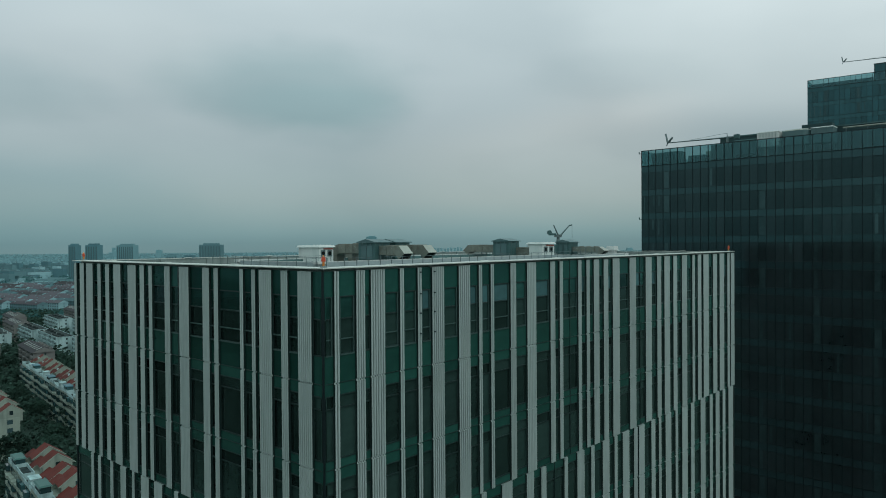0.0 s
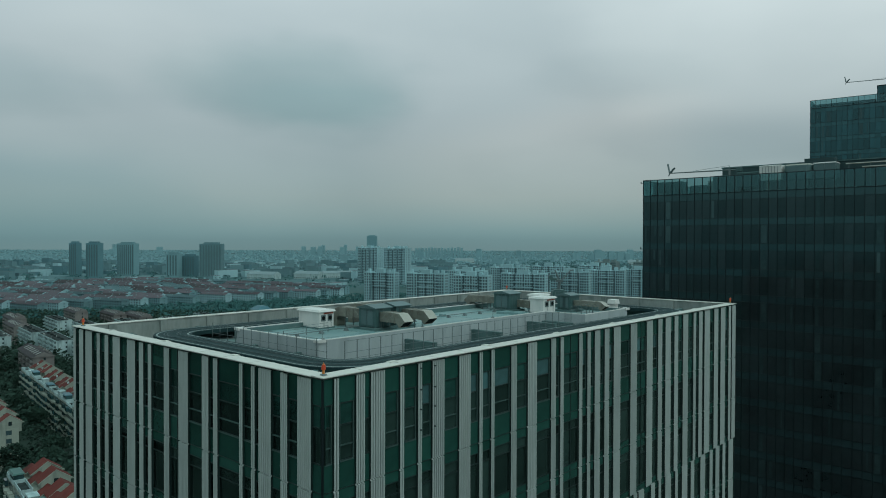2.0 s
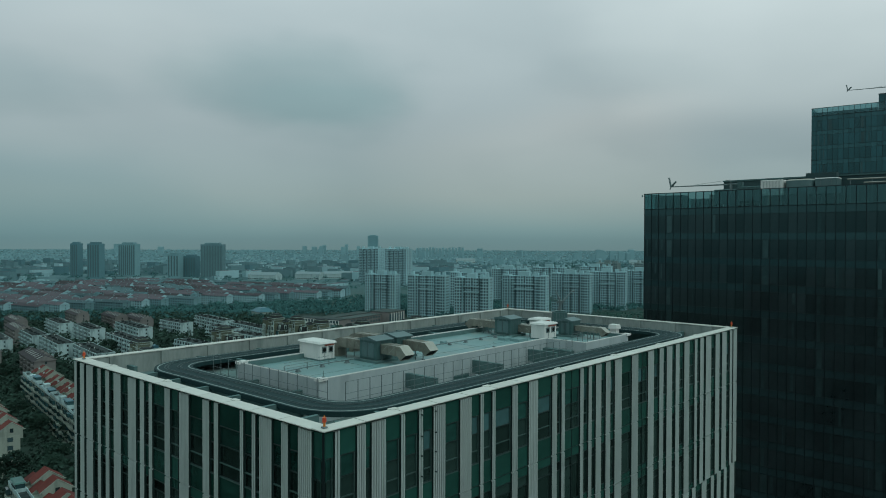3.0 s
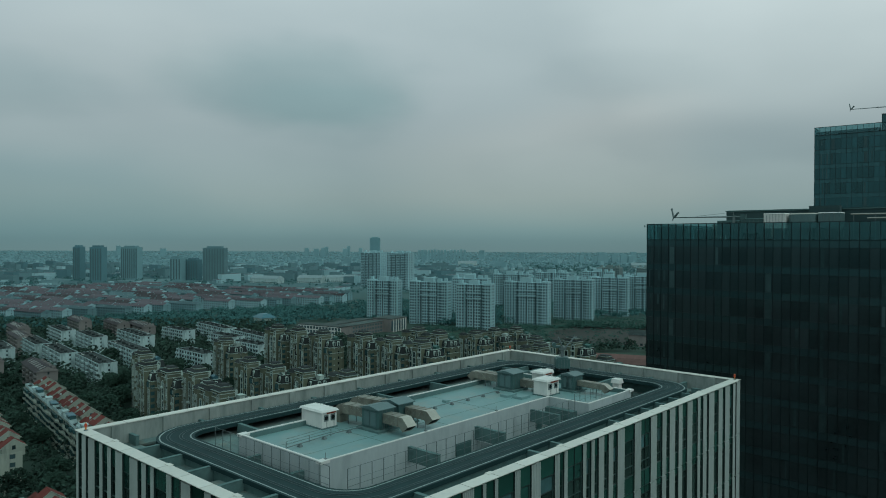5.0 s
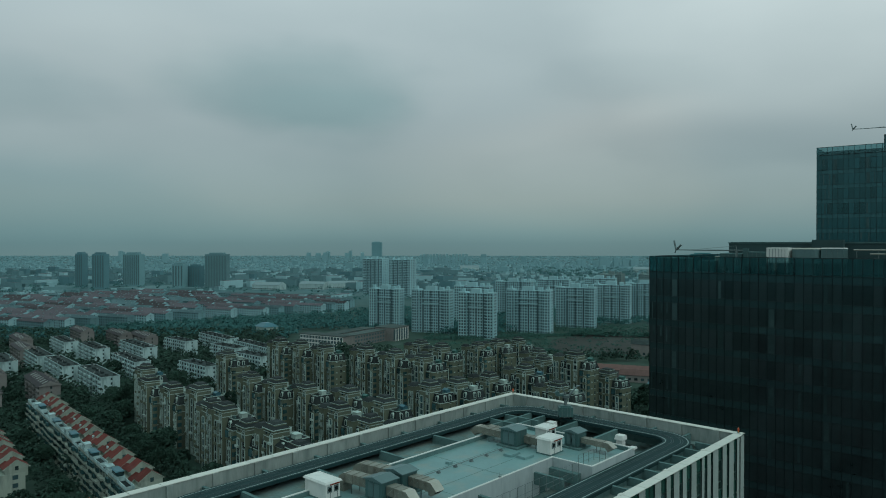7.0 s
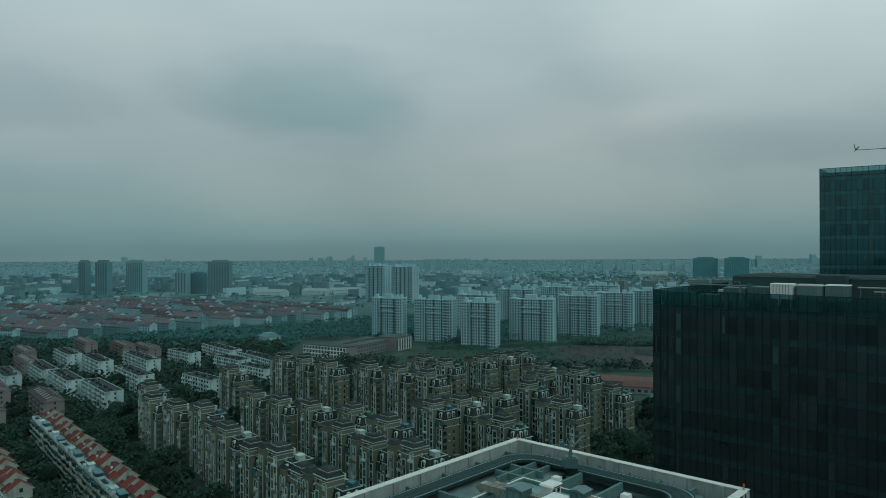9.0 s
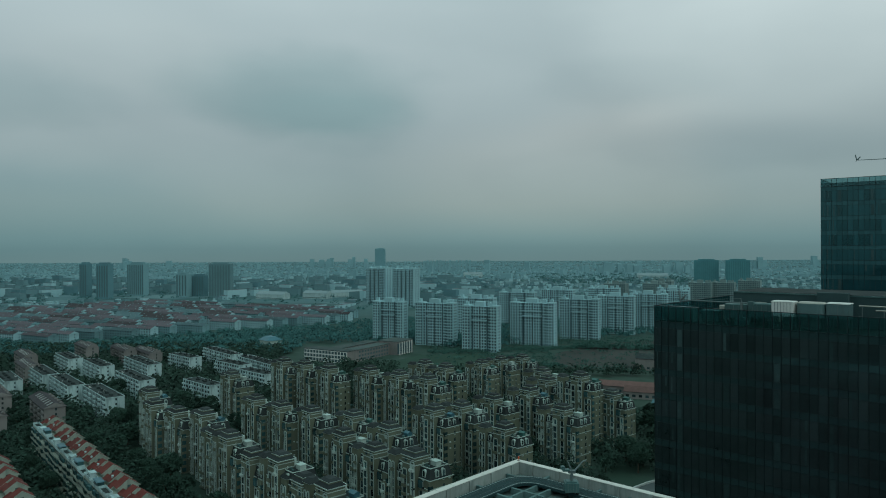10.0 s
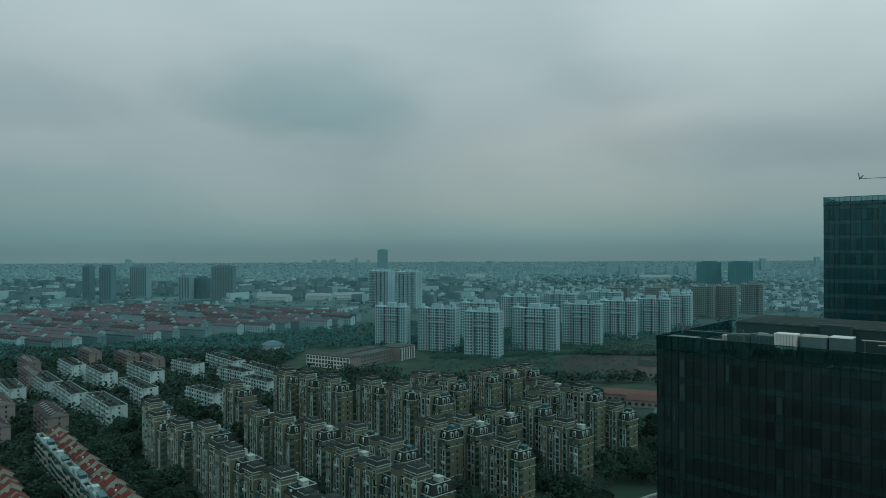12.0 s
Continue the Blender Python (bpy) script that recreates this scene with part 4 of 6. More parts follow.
def cleaning_crane(at, reach, label, lift=8, up=2.9):
    """A facade-cleaning cradle machine: carriage, mast and jib."""
    t = thing("cleaning_crane", label, "crane", at, "cleaning cranes")
    part("carriage", Shape().box(-0.9, 0.9, -0.7, 0.7, 0.25, 1.2).box(-0.6, 0.6, -0.5, 0.5, 1.2, 1.5), [UNIT_TOP], t, "box-shaped wheeled carriage")
    for x in (-0.7, 0.7):
        for y in (-0.6, 0.6):
            part("wheel", Shape().bar((x, y - 0.06, 0.15), (x, y + 0.06, 0.15), 0.15, sides=12), [BLACK], t)
    part("mast", Shape().bar((0, 0, 1.5), (0, 0, up), 0.22, sides=8), [STEEL], t)
    end = (reach * math.cos(radians(lift)), 0, up - 0.1 + reach * math.sin(radians(lift)))
    part("jib", Shape().bar((-1.2, 0, up - 0.15), end, 0.14, sides=6, r2=0.09), [STEEL], t)
    part("counterweight", Shape().box(-1.9, -1.1, -0.4, 0.4, up - 0.5, up + 0.2), [UNIT], t)
    part("jib_head", Shape().bar(end, (end[0] + 0.2, 0, end[2] - 0.5), 0.09).bar(end, (end[0] + 0.35, 0, end[2] + 1.6), 0.15).bar(end, (end[0] - 0.9, 0, end[2] + 0.9), 0.17).bar((end[0] - 0.3, 0, end[2]), (end[0] - 0.9, 0, end[2] + 0.9), 0.08), [STEEL], t)
    part("stay", Shape().bar((0, 0, up), (0.1, 0, up + 0.6), 0.05).bar((0.1, 0, up + 0.6), (end[0] * 0.6, 0, up + (end[2] - up) * 0.6 + 0.1), 0.025), [STEEL], t)
    return t


parked = thing("cleaning_crane", "grey window-cleaning crane with raised arms parked on the roof track", "crane", on_roof(48.9, 18.5, DECK, -48.3), "cleaning cranes")
part("carriage", Shape().box(-0.78, 0.78, -0.7, 0.7, 0.28, 1.35).box(-0.6, 0.6, -0.5, 0.5, 1.35, 1.5), [UNIT], parked, "box carriage")
part("mast", Shape().bar((0, 0, 1.5), (0.1, 0, 2.6), 0.2, sides=8, r2=0.16).box(-0.35, 0.45, -0.25, 0.25, 2.35, 2.65), [STEEL], parked, "thick leaning mast")
for i in range(1, 5):
    part("panel_seam", Shape().box(-0.78 + i * 0.312 - 0.02, -0.78 + i * 0.312 + 0.02, -0.73, -0.7, 0.32, 1.32), [STEEL], parked)
for x in (-0.6, 0.6):
    for y in (-0.55, 0.55):
        part("wheel", Shape().bar((x, y - 0.07, 0.15), (x, y + 0.07, 0.15), 0.15, sides=12), [BLACK], parked)
part("counter_arm", Shape().bar((0.1, 0, 2.5), (-0.45, 0, 3.75), 0.11, r2=0.07), [STEEL], parked)
part("jib", Shape().bar((0.3, 0, 2.5), (1.35, 0, 3.7), 0.11, r2=0.07).bar((1.35, 0, 3.7), (1.7, 0, 3.75), 0.09), [STEEL], parked)
part("winch", Shape().bar((-0.95, -0.3, 2.9), (-0.95, 0.3, 2.9), 0.25, sides=10).box(-1.0, -0.2, -0.25, 0.25, 2.56, 2.8), [UNIT], parked)
part("hoist_rope", Shape().bar((1.68, 0, 3.7), (1.68, 0, 2.3), 0.015), [STEEL], parked)

# ---------------------------------------------------------------- the dark glass towers
def glass_tower(name, label, at, length, depth, top, floor, first, bay=1.33, parapet=2.8, seed=1, down=0.0, skin=None):
    """A curtain-wall tower: x along its front, which faces -y. first: the height of the parapet's foot; floor: storey height."""
    t = thing(name, label, "tower", at)
    part("core_wall", Shape().box(0.25, length - 0.25, 0.25, depth - 0.25, 0, first - 0.6), [BLACK], t, "dark interior behind the glass")
    clear, band_glass = skin or (TOWER_GLASS, TOWER_BAND)
    r = random.Random(seed)
    bays = round(length / bay)
    step = length / bays
    plain, z = Shape(), first
    names = {}
    levels = []
    while z > down:
        levels.append(z)
        z -= floor
    for k, z1 in enumerate(levels):
        z0 = z1 - floor
        band = 1.15
        near = k < 4
        for i in range(bays):
            a, b = i * step, (i + 1) * step
            column = i % 6 == 3 and r.random() < 0.65
            blind = column or r.random() < 0.05 or (i < 3 and r.random() < 0.8)
            wide_ = r.choice((0.45, 0.7, 0.85)) if column else r.uniform(0.15, 0.4)
            foot_ = 0.04 if column else r.choice((0.05, 0.3, 1.2))
            if near:
                for kind, za, zb, m, y in (("spandrel", z1 - band, z1, band_glass, 0.02), ("window", z0, z1 - band, clear, 0.0)):
                    key = (kind, m.name)
                    if key not in names:
                        names[key] = Shape().box(0.02, step - 0.02, 0, 0.06, 0.02, zb - za - 0.02).mesh(kind, [m])
                    if kind == "window" and blind:
                        u = 0.24 if column else r.uniform(0.1, step - 0.5)
                        part("column" if column else "blind", Shape().box(a + u, a + u + wide_, -0.012, -0.006, za + foot_, zb - 0.06), [TOWER_CURTAIN], t, "pale column showing through the glass" if column else "narrow pale blind")
                    part(kind, names[key], None, t, at=pose(a, y, za) @ pose(0, 0, 0, r.uniform(-0.10, 0.10), 0, r.uniform(-0.10, 0.10)))
            else:
                plain.box(a + 0.02, b - 0.02, 0.02, 0.08, z1 - band + 0.02, z1 - 0.02, 1)
                plain.box(a + 0.02, b - 0.02, 0.0, 0.06, z0 + 0.02, z1 - band - 0.02, 0)
                if blind:
                    u = 0.24 if column else r.uniform(0.1, step - 0.5)
                    plain.box(a + u, a + u + wide_, -0.012, -0.006, z0 + foot_, z1 - band - 0.06, 2)
        # the other three fronts, in whole storeys
        plain.box(length - 0.06, length, 0.1, depth, z0 + 0.02, z1 - 0.02, 0)
        plain.box(0.0, 0.06, 0.1, depth, z0 + 0.02, z1 - 0.02, 0)
        plain.box(0.1, length - 0.1, depth - 0.06, depth, z0 + 0.02, z1 - 0.02, 0)
    part("lower_glazing", plain, [clear, band_glass, TOWER_CURTAIN], t, "near-black curtain wall lower down", kind="stuff")
    for i in range(bays + 1):
        part("mullion", Shape().box(i * step - 0.025, i * step + 0.025, -0.07, 0.03, down, first), [TOWER_MULLION], t)
    for z1 in levels:
        part("transom", Shape().box(0, length, -0.05, 0.03, z1 - 0.04, z1 + 0.04), [TOWER_MULLION], t)
        part("transom", Shape().box(0, length, -0.04, 0.03, z1 - 1.15 - 0.03, z1 - 1.15 + 0.03), [TOWER_MULLION], t)
    # glass parapet round the roof
    if parapet:
        glassy = {}
        for i in range(bays):
            if "g" not in glassy:
                glassy["g"] = Shape().box(0.03, step - 0.03, 0, 0.02, 0, parapet - 0.1).mesh("parapet_pane", [PARAPET_GLASS])
            p = part("parapet_pane", glassy["g"], None, t, at=pose(i * step, 0.02, first + 0.05))
            p.visible_shadow = False
        side = Shape()
        for j in range(round(depth / bay)):
            side.box(0.02, 0.04, j * bay + 0.03, (j + 1) * bay - 0.03, first + 0.05, top - 0.05)
            side.box(length - 0.04, length - 0.02, j * bay + 0.03, (j + 1) * bay - 0.03, first + 0.05, top - 0.05)
        part("side_parapet", side, [PARAPET_GLASS], t, "glass parapet panes along the sides").visible_shadow = False
        frame_ = Shape()
        for i in range(bays + 1):
            frame_.box(i * step - 0.04, i * step + 0.04, -0.09, 0.10, first, top)
        for z1 in (first + 0.03, top - 0.04):
            frame_.box(-0.05, length + 0.05, -0.08, 0.10, z1 - 0.05, z1 + 0.06)
        for x in (0.0, length):
            frame_.box(x - 0.05, x + 0.05, 0.1, depth, top - 0.09, top + 0.02)
            for j in range(1, round(depth / bay)):
                frame_.box(x - 0.04, x + 0.04, j * bay - 0.04, j * bay + 0.04, first, top)
        frame_.box(0, length, depth - 0.1, depth, top - 0.09, top + 0.02)
        part("parapet_frame", frame_, [TOWER_MULLION], t, "black frame of the glass parapet")
    part("roof_deck", Shape().box(0.2, length - 0.2, 0.2, depth - 0.2, first - 0.6, first - 0.15), [FLAT_ROOF], t, "grey felt roof deck")
    return t


DARK_AT = pose(35.0, 126.2, 0, 0, 0, -42.2)
dark = glass_tower("dark_glass_tower", "dark near-black glass office tower with a clear glass parapet", DARK_AT, 46.6, 34.0, 84.8, 4.15, 82.0, seed=4)


def on_dark(x, y, z, turn=0):
    return DARK_AT @ pose(x, y, z, 0, 0, turn)


def plant_box(at, w, d, h, label, m=UNIT, ribs=6, lid=None):
    t = thing("plant_unit", label, "plant unit", at, "plant units on the dark tower")
    foot = max(0.12, h - 2.3)
    part("casing", Shape().box(0, w, 0, d, foot, h), [m], t)
    part("lid", Shape().frustum(-0.06, w + 0.06, -0.06, d + 0.06, h, h + 0.14, 0.08), [lid or m], t)
    for x in (0.1, w - 0.3):
        part("stand", Shape().box(x, x + 0.2, 0, 0.2, 0, foot).box(x, x + 0.2, d - 0.2, d, 0, foot).box(x, x + 0.2, 0.2, d - 0.2, foot - 0.1, foot), [STEEL], t)
    for i in range(1, ribs):
        part("rib", Shape().box(w * i / ribs - 0.025, w * i / ribs + 0.025, -0.04, 0.0, foot + 0.05, h - 0.06), [STEEL], t)
    return t


RD = 82.0
plant_box(on_dark(18.9, 2.9, RD), 3.3, 2.2, 4.2, "white louvred chiller unit on the dark tower roof", WHITE, 7)
rounded = thing("plant_unit", "grey round-cornered cooling unit on the dark tower roof", "plant unit", on_dark(22.4, 3.1, RD), "plant units on the dark tower")
ring = [(cx + 1.1 * math.cos(radians(a)), cy + 1.1 * math.sin(radians(a))) for cx, cy, a0 in ((3.1, 1.1, -90), (3.1, 1.7, 0), (1.1, 1.7, 90), (1.1, 1.1, 180)) for a in range(a0, a0 + 91, 18)]
part("casing", Shape().solid([(x, y, 1.9) for x, y in ring], [(x, y, 4.1) for x, y in ring]), [UNIT_TOP], rounded)
part("lid", Shape().solid([(x, y, 4.1) for x, y in ring], [(0.3 + x * 0.86, 0.2 + y * 0.86, 4.3) for x, y in ring]), [GALV_LIGHT], rounded, "paler domed lid")
part("stand", Shape().box(0.7, 3.5, 0.7, 2.1, 0, 1.9), [STEEL], rounded)
plant_box(on_dark(26.8, 3.6, RD), 3.1, 2.6, 4.2, "grey plant housing with a bright lid", UNIT_TOP, 4, WHITE)
plant_box(on_dark(10.5, 5.0, RD), 3.8, 2.4, 3.2, "dull green-grey plant unit on the dark tower roof", UNIT, 5)
plant_box(on_dark(14.6, 4.6, RD), 3.6, 2.4, 3.5, "dull green-grey plant unit on the dark tower roof", UNIT, 5)
plant_box(on_dark(6.0, 6.0, RD), 3.0, 2.0, 1.8, "low grey plant unit behind the glass parapet", UNIT, 4)
plant_box(on_dark(0.9, 2.2, RD), 5.2, 2.4, 2.35, "dark green-grey plant unit behind the glass parapet", UNIT, 5)
for x, y, w, h in ((8.4, 8.0, 1.8, 2.6), (11.0, 8.0, 2.4, 3.0), (14.4, 7.7, 1.6, 3.4), (16.6, 7.6, 2.0, 2.8)):
    plant_box(on_dark(x, y, RD), w, 1.6, h, "small pale condenser unit on the dark tower roof", GALV_LIGHT, 4)
core_house = thing("plant_house", "long grey rendered plant house on the dark tower roof", "plant house", on_dark(10.1, 10.2, RD))
part("wall", Shape().box(0, 36.0, 0, 14.0, 0, 5.0), [DARK_RENDER], core_house)
part("coping", Shape().box(-0.12, 36.12, -0.12, 14.12, 5.0, 5.2), [UNIT], core_house, "dull metal coping")
part("roof", Shape().box(0.2, 35.8, 0.2, 13.8, 5.2, 5.26), [FLAT_ROOF], core_house)
part("annex", Shape().box(14.0, 18.5, -1.6, -0.13, 0, 5.6), [DARK_RENDER], core_house, "projecting stair head")
t = thing("roof_pipe", "pale pipe run with a bend on the dark tower roof", "pipe", on_dark(31.0, 5.0, RD))
part("pipe_run", Shape().bar((0, 0, 4.0), (6.5, 0, 4.0), 0.12).bar((2.2, 0, 3.4), (6.5, 0, 3.4), 0.12), [GALV_LIGHT], t)
for x in (0.4, 3.3, 6.2):
    part("pipe_stand", Shape().box(x - 0.05, x + 0.05, -0.05, 0.05, 0, 3.9), [STEEL], t)
cleaning_crane(on_dark(14.6, 1.6, RD, 183), 10.2, "grey cleaning crane with a long level jib on the dark tower", lift=0, up=4.0)

# the taller tower behind
HIGH_AT = pose(104.0, 203.1, 0, 0, 0, -37.0)
high = glass_tower("tall_glass_tower", "tall dark teal glass tower with a glazed crown", HIGH_AT, 44.0, 30.0, 114.25, 4.15, 111.9, seed=9, parapet=2.3, down=30.0, skin=(TALL_GLASS, TALL_BAND))
part("upstand_wall", Shape().box(0.3, 16.2, 0.35, 0.55, 111.3, 113.0).box(0.3, 0.5, 0.55, 29.5, 111.3, 113.0), [TALL_BAND], high, "teal upstand behind the glass parapet")
upper = thing("crown_storey", "raised dark glass crown on the tall tower", "tower", HIGH_AT @ pose(16.4, 0.06, 111.75))
part("wall", Shape().box(0, 26, 0, 26, 0, 4.6), [TALL_GLASS], upper)
for i in range(20):
    part("mullion", Shape().box(i * 1.33 - 0.05, i * 1.33 + 0.05, -0.08, 0.0, 0, 4.6), [TOWER_MULLION], upper)
part("coping", Shape().box(-0.1, 26.1, -0.1, 26.1, 4.6, 4.8), [TOWER_MULLION], upper)
cleaning_crane(HIGH_AT @ pose(24.0, 7.5, 116.56, 0, 0, 182), 16.0, "grey cleaning crane with a long jib on the tall tower", lift=1)

# lamp brackets at the dark tower's corner
for z in (84.3, 72.6):
    b = thing("lamp_bracket", "small dark lamp bracket on the tower corner", "lamp bracket", on_dark(0, 0.1, z), "lamp brackets")
    part("arm", Shape().bar((0, 0, 0), (-0.55, 0, 0), 0.04), [STEEL], b)
    part("lamp", Shape().bar((-0.5, 0, -0.05), (-0.5, 0, 0.35), 0.09, sides=8), [UNIT], b)

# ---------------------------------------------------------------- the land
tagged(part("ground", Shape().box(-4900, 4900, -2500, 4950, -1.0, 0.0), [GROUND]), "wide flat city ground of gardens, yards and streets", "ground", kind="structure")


# ---------------------------------------------------------------- tan apartment blocks
AX = -49.5      # the way the estates lie


def ladder(w, floors, pitch, z0=0.0):
    """A tall pale frame of two posts with a rail at each floor."""
    top = z0 + floors * pitch
    s = Shape().box(-w / 2, -w / 2 + 0.26, -0.3, 0, z0, top).box(w / 2 - 0.26, w / 2, -0.3, 0, z0, top)
    for k in range(floors + 1):
        s.box(-w / 2 + 0.2, w / 2 - 0.2, -0.16, 0, z0 + k * pitch, z0 + k * pitch + 0.34)
    return s


def rim_of(x0, x1, y0, y1, z0, z1, k=0.22):
    """A raised rim round a flat top."""
    s = Shape()
    for a0, a1, b0, b1 in ((x0, x1, y0, y0 + k), (x0, x1, y1 - k, y1), (x0, x0 + k, y0 + k, y1 - k), (x1 - k, x1, y0 + k, y1 - k)):
        s.box(a0, a1, b0, b1, z0, z1)
    return s


def apartment_unit(seed, storeys=8, D=10.0, W=5.0):
    """One stair unit: a tall hip-roofed turret in front, a mansard wing at one side and a lower link at the other. The front faces -y."""
    r = random.Random(seed)
    t = thing("apartment_block", "tan apartment block with dark mansard roofs and pale trim", "apartment building", group="tan apartment blocks")
    P = 2.85
    h, H = (storeys - 2) * P + 1.3, storeys * P + 2.0
    T, K, F = 6.4, 11.0, -D / 2 + 0.9          # lengths of turret and link; the wing's front
    tf, tb = F - 1.6, F + 4.2                  # the turret's front and back
    E = T / 2 + W                              # the end wall
    part("turret_wall", Shape().box(-T / 2, T / 2, tf, tb, 0, H), [BEIGE], t)
    part("wing_wall", Shape().box(-T / 2 + 0.6, E, F, D / 2 - 0.6, 0, h), [BEIGE], t)
    part("bay_wall", Shape().box(E - 2.3, E - 0.35, F - 0.8, F, 0, h - P), [BEIGE], t, "projecting bay with a flat top")
    part("link_wall", Shape().box(-T / 2 - K, -T / 2 + 0.59, F + 1.1, D / 2 - 0.8, 0, h - 0.8), [BEIGE], t)
    part("turret_roof", Shape().frustum(-T / 2 - 0.25, T / 2 + 0.25, tf - 0.25, tb + 0.25, H + 0.22, H + 1.15, 0.95), [SLATE], t, "dark hipped turret roof")
    part("lantern_wall", Shape().box(-T / 2 + 0.75, T / 2 - 0.75, tf + 0.75, tb - 0.75, H + 1.15, H + 1.55, 0).box(-T / 2 + 0.6, T / 2 - 0.6, tf + 0.6, tb - 0.6, H + 1.55, H + 1.7, 1), [BEIGE, BEIGE_TRIM], t, "low raised tier with a pale edge")
    part("lantern_roof", Shape().frustum(-T / 2 + 0.65, T / 2 - 0.65, tf + 0.65, tb - 0.65, H + 1.703, H + 2.35, 0.9), [SLATE], t, "small dark hipped cap")
    # mansard over the wing, its flat top with a pale rim
    part("mansard_roof", Shape().frustum(-T / 2 + 0.5, E + 0.1, F - 0.1, D / 2 - 0.5, h + 0.2, h + 3.5, 0.95), [SLATE], t, "dark mansard storey")
    part("roof_rim", rim_of(-T / 2 + 1.4, E - 0.8, F + 0.8, D / 2 - 1.4, h + 3.503, h + 3.72), [BEIGE_TRIM], t, "pale rim round the flat top")
    part("flat_top", Shape().box(-T / 2 + 1.62, E - 1.02, F + 1.02, D / 2 - 1.62, h + 3.503, h + 3.56), [FLAT_ROOF], t)
    part("link_roof", Shape().frustum(-T / 2 - K, -T / 2 + 0.49, F + 0.9, D / 2 - 0.6, h - 0.8, h + 2.4, 0.8), [SLATE], t)
    part("link_rim", rim_of(-T / 2 - K + 0.9, -T / 2 - 0.4, F + 1.8, D / 2 - 1.5, h + 2.403, h + 2.6), [BEIGE_TRIM], t)
    for z, g in ((H - 2.5, 0.16), (H - 1.0, 0.10), (H - 0.02, 0.42)):
        part("cornice", Shape().box(-T / 2 - g, T / 2 + g, tf - g, tb + g, z, z + 0.24), [BEIGE_TRIM], t)
    for z, g in ((h - 2.9, 0.16), (h, 0.35), (5.9, 0.14)):
        part("cornice", Shape().box(T / 2 + 0.01, E + g, F - g, D / 2 - 0.6 + g, z, z + 0.22), [BEIGE_TRIM], t)
    part("link_cornice", Shape().box(-T / 2 - K, -T / 2 - 0.01, F + 0.85, D / 2 - 0.55, h - 1.05, h - 0.82), [BEIGE_TRIM], t)
    # second, smaller turret on the link
    q = -T / 2 - K + 1.0
    part("stair_turret", Shape().box(q, q + 3.8, F + 0.2, F + 4.4, 0, H - 2.0), [BEIGE], t, "narrow stair turret")
    part("turret_cap", Shape().frustum(q - 0.4, q + 4.2, F - 0.2, F + 4.8, H - 1.8, H - 0.5, 1.3).box(q - 0.25, q + 4.05, F - 0.05, F + 4.65, H - 2.0, H - 1.802, 1), [SLATE, BEIGE_TRIM], t, "small dark hipped cap with a pale cornice")
    # pale ladders of glazed balconies with their panes
    for x, y, w, n in ((-T / 4 - 0.35, tf, 2.3, storeys - 1), (T / 4 + 0.4, tf, 2.1, storeys), (T / 2 + 1.3, F, 2.0, storeys - 2), (E - 1.35, F - 0.8, 1.7, storeys - 3),
                       (-T / 2 - 1.6, F + 1.1, 2.3, storeys - 2), (-T / 2 - 4.6, F + 1.1, 2.0, storeys - 2), (q + 1.0, F + 0.2, 1.4, storeys - 1), (q + 2.8, F + 0.2, 1.4, storeys - 1)):
        frame_ = ladder(w, n, P)
        for k in range(n):
            frame_.box(-w / 2 + 0.2, w / 2 - 0.2, -0.05, 0, k * P + 0.3, k * P + 2.55, r.choice((1, 1, 1, 2)))
            if r.random() < 0.45:      # a balcony that stands out
                frame_.box(-w / 2 + 0.05, w / 2 - 0.05, -r.uniform(0.6, 1.0), -0.301, k * P + 0.05, k * P + r.uniform(0.8, 1.05), r.choice((0, 3, 3)))
            if r.random() < 0.25:      # a drawn curtain
                frame_.box(-w / 2 + 0.26, r.uniform(-0.4, 0.3), -0.07, -0.051, k * P + 0.6, k * P + 2.4, 0)
        part("balcony_frame", frame_, [BEIGE_TRIM, PANE, TEAL_PANE, BEIGE], t, "pale frame of glazed balconies", at=pose(x, y, 0.4))
    # glazed balconies round the wing's corner, and shafts of small windows up the end wall
    stack = Shape()
    for k in range(storeys - 2):
        stack.box(-0.1, 0.75, -0.1, 1.5, k * P + 0.85, k * P + 2.55, 1)
        stack.box(-0.16, 0.8, -0.16, 1.55, k * P + 2.55, k * P + P + 0.85, 0)
    part("glazed_bay", stack, [BEIGE, TEAL_PANE], t, "tall bay of teal glazed balconies", at=pose(E - 0.6, F - 0.35, 0), kind="stuff")
    side = Shape()
    for k in range(storeys - 1):
        side.box(-0.38, 0.38, -0.06, 0.02, k * P + 0.95, k * P + 2.3, 1)
        side.box(-0.5, 0.5, -0.1, 0.02, k * P + 0.68, k * P + 0.8, 0)
    for y in (1.2,):
        part("window_column", side, [BEIGE_TRIM, PANE], t, "column of small end windows", at=pose(E, y, 0, 0, 0, 90), kind="stuff")
    for y in (F + 1.6, D / 2 - 1.2):
        part("pilaster", Shape().box(E, E + 0.12, y - 0.3, y + 0.3, 0, h - 2.9), [BEIGE], t)
    win = Shape().box(0, 1.1, -0.06, 0.02, 0, 1.3).mesh("attic_window", [PANE])
    for k in range(2):
        part("attic_window", win, None, t, at=pose(-1.9 + k * 2.7, tf, H - 1.75))
    arch = [(-0.72, 0), (0.72, 0), (0.72, 1.8), (0.5, 2.2), (0, 2.4), (-0.5, 2.2), (-0.72, 1.8)]
    hood = Shape().solid([(x, 1.2, z) for x, z in arch], [(x, -0.1, z) for x, z in arch]).mesh("dormer", [BEIGE_TRIM])
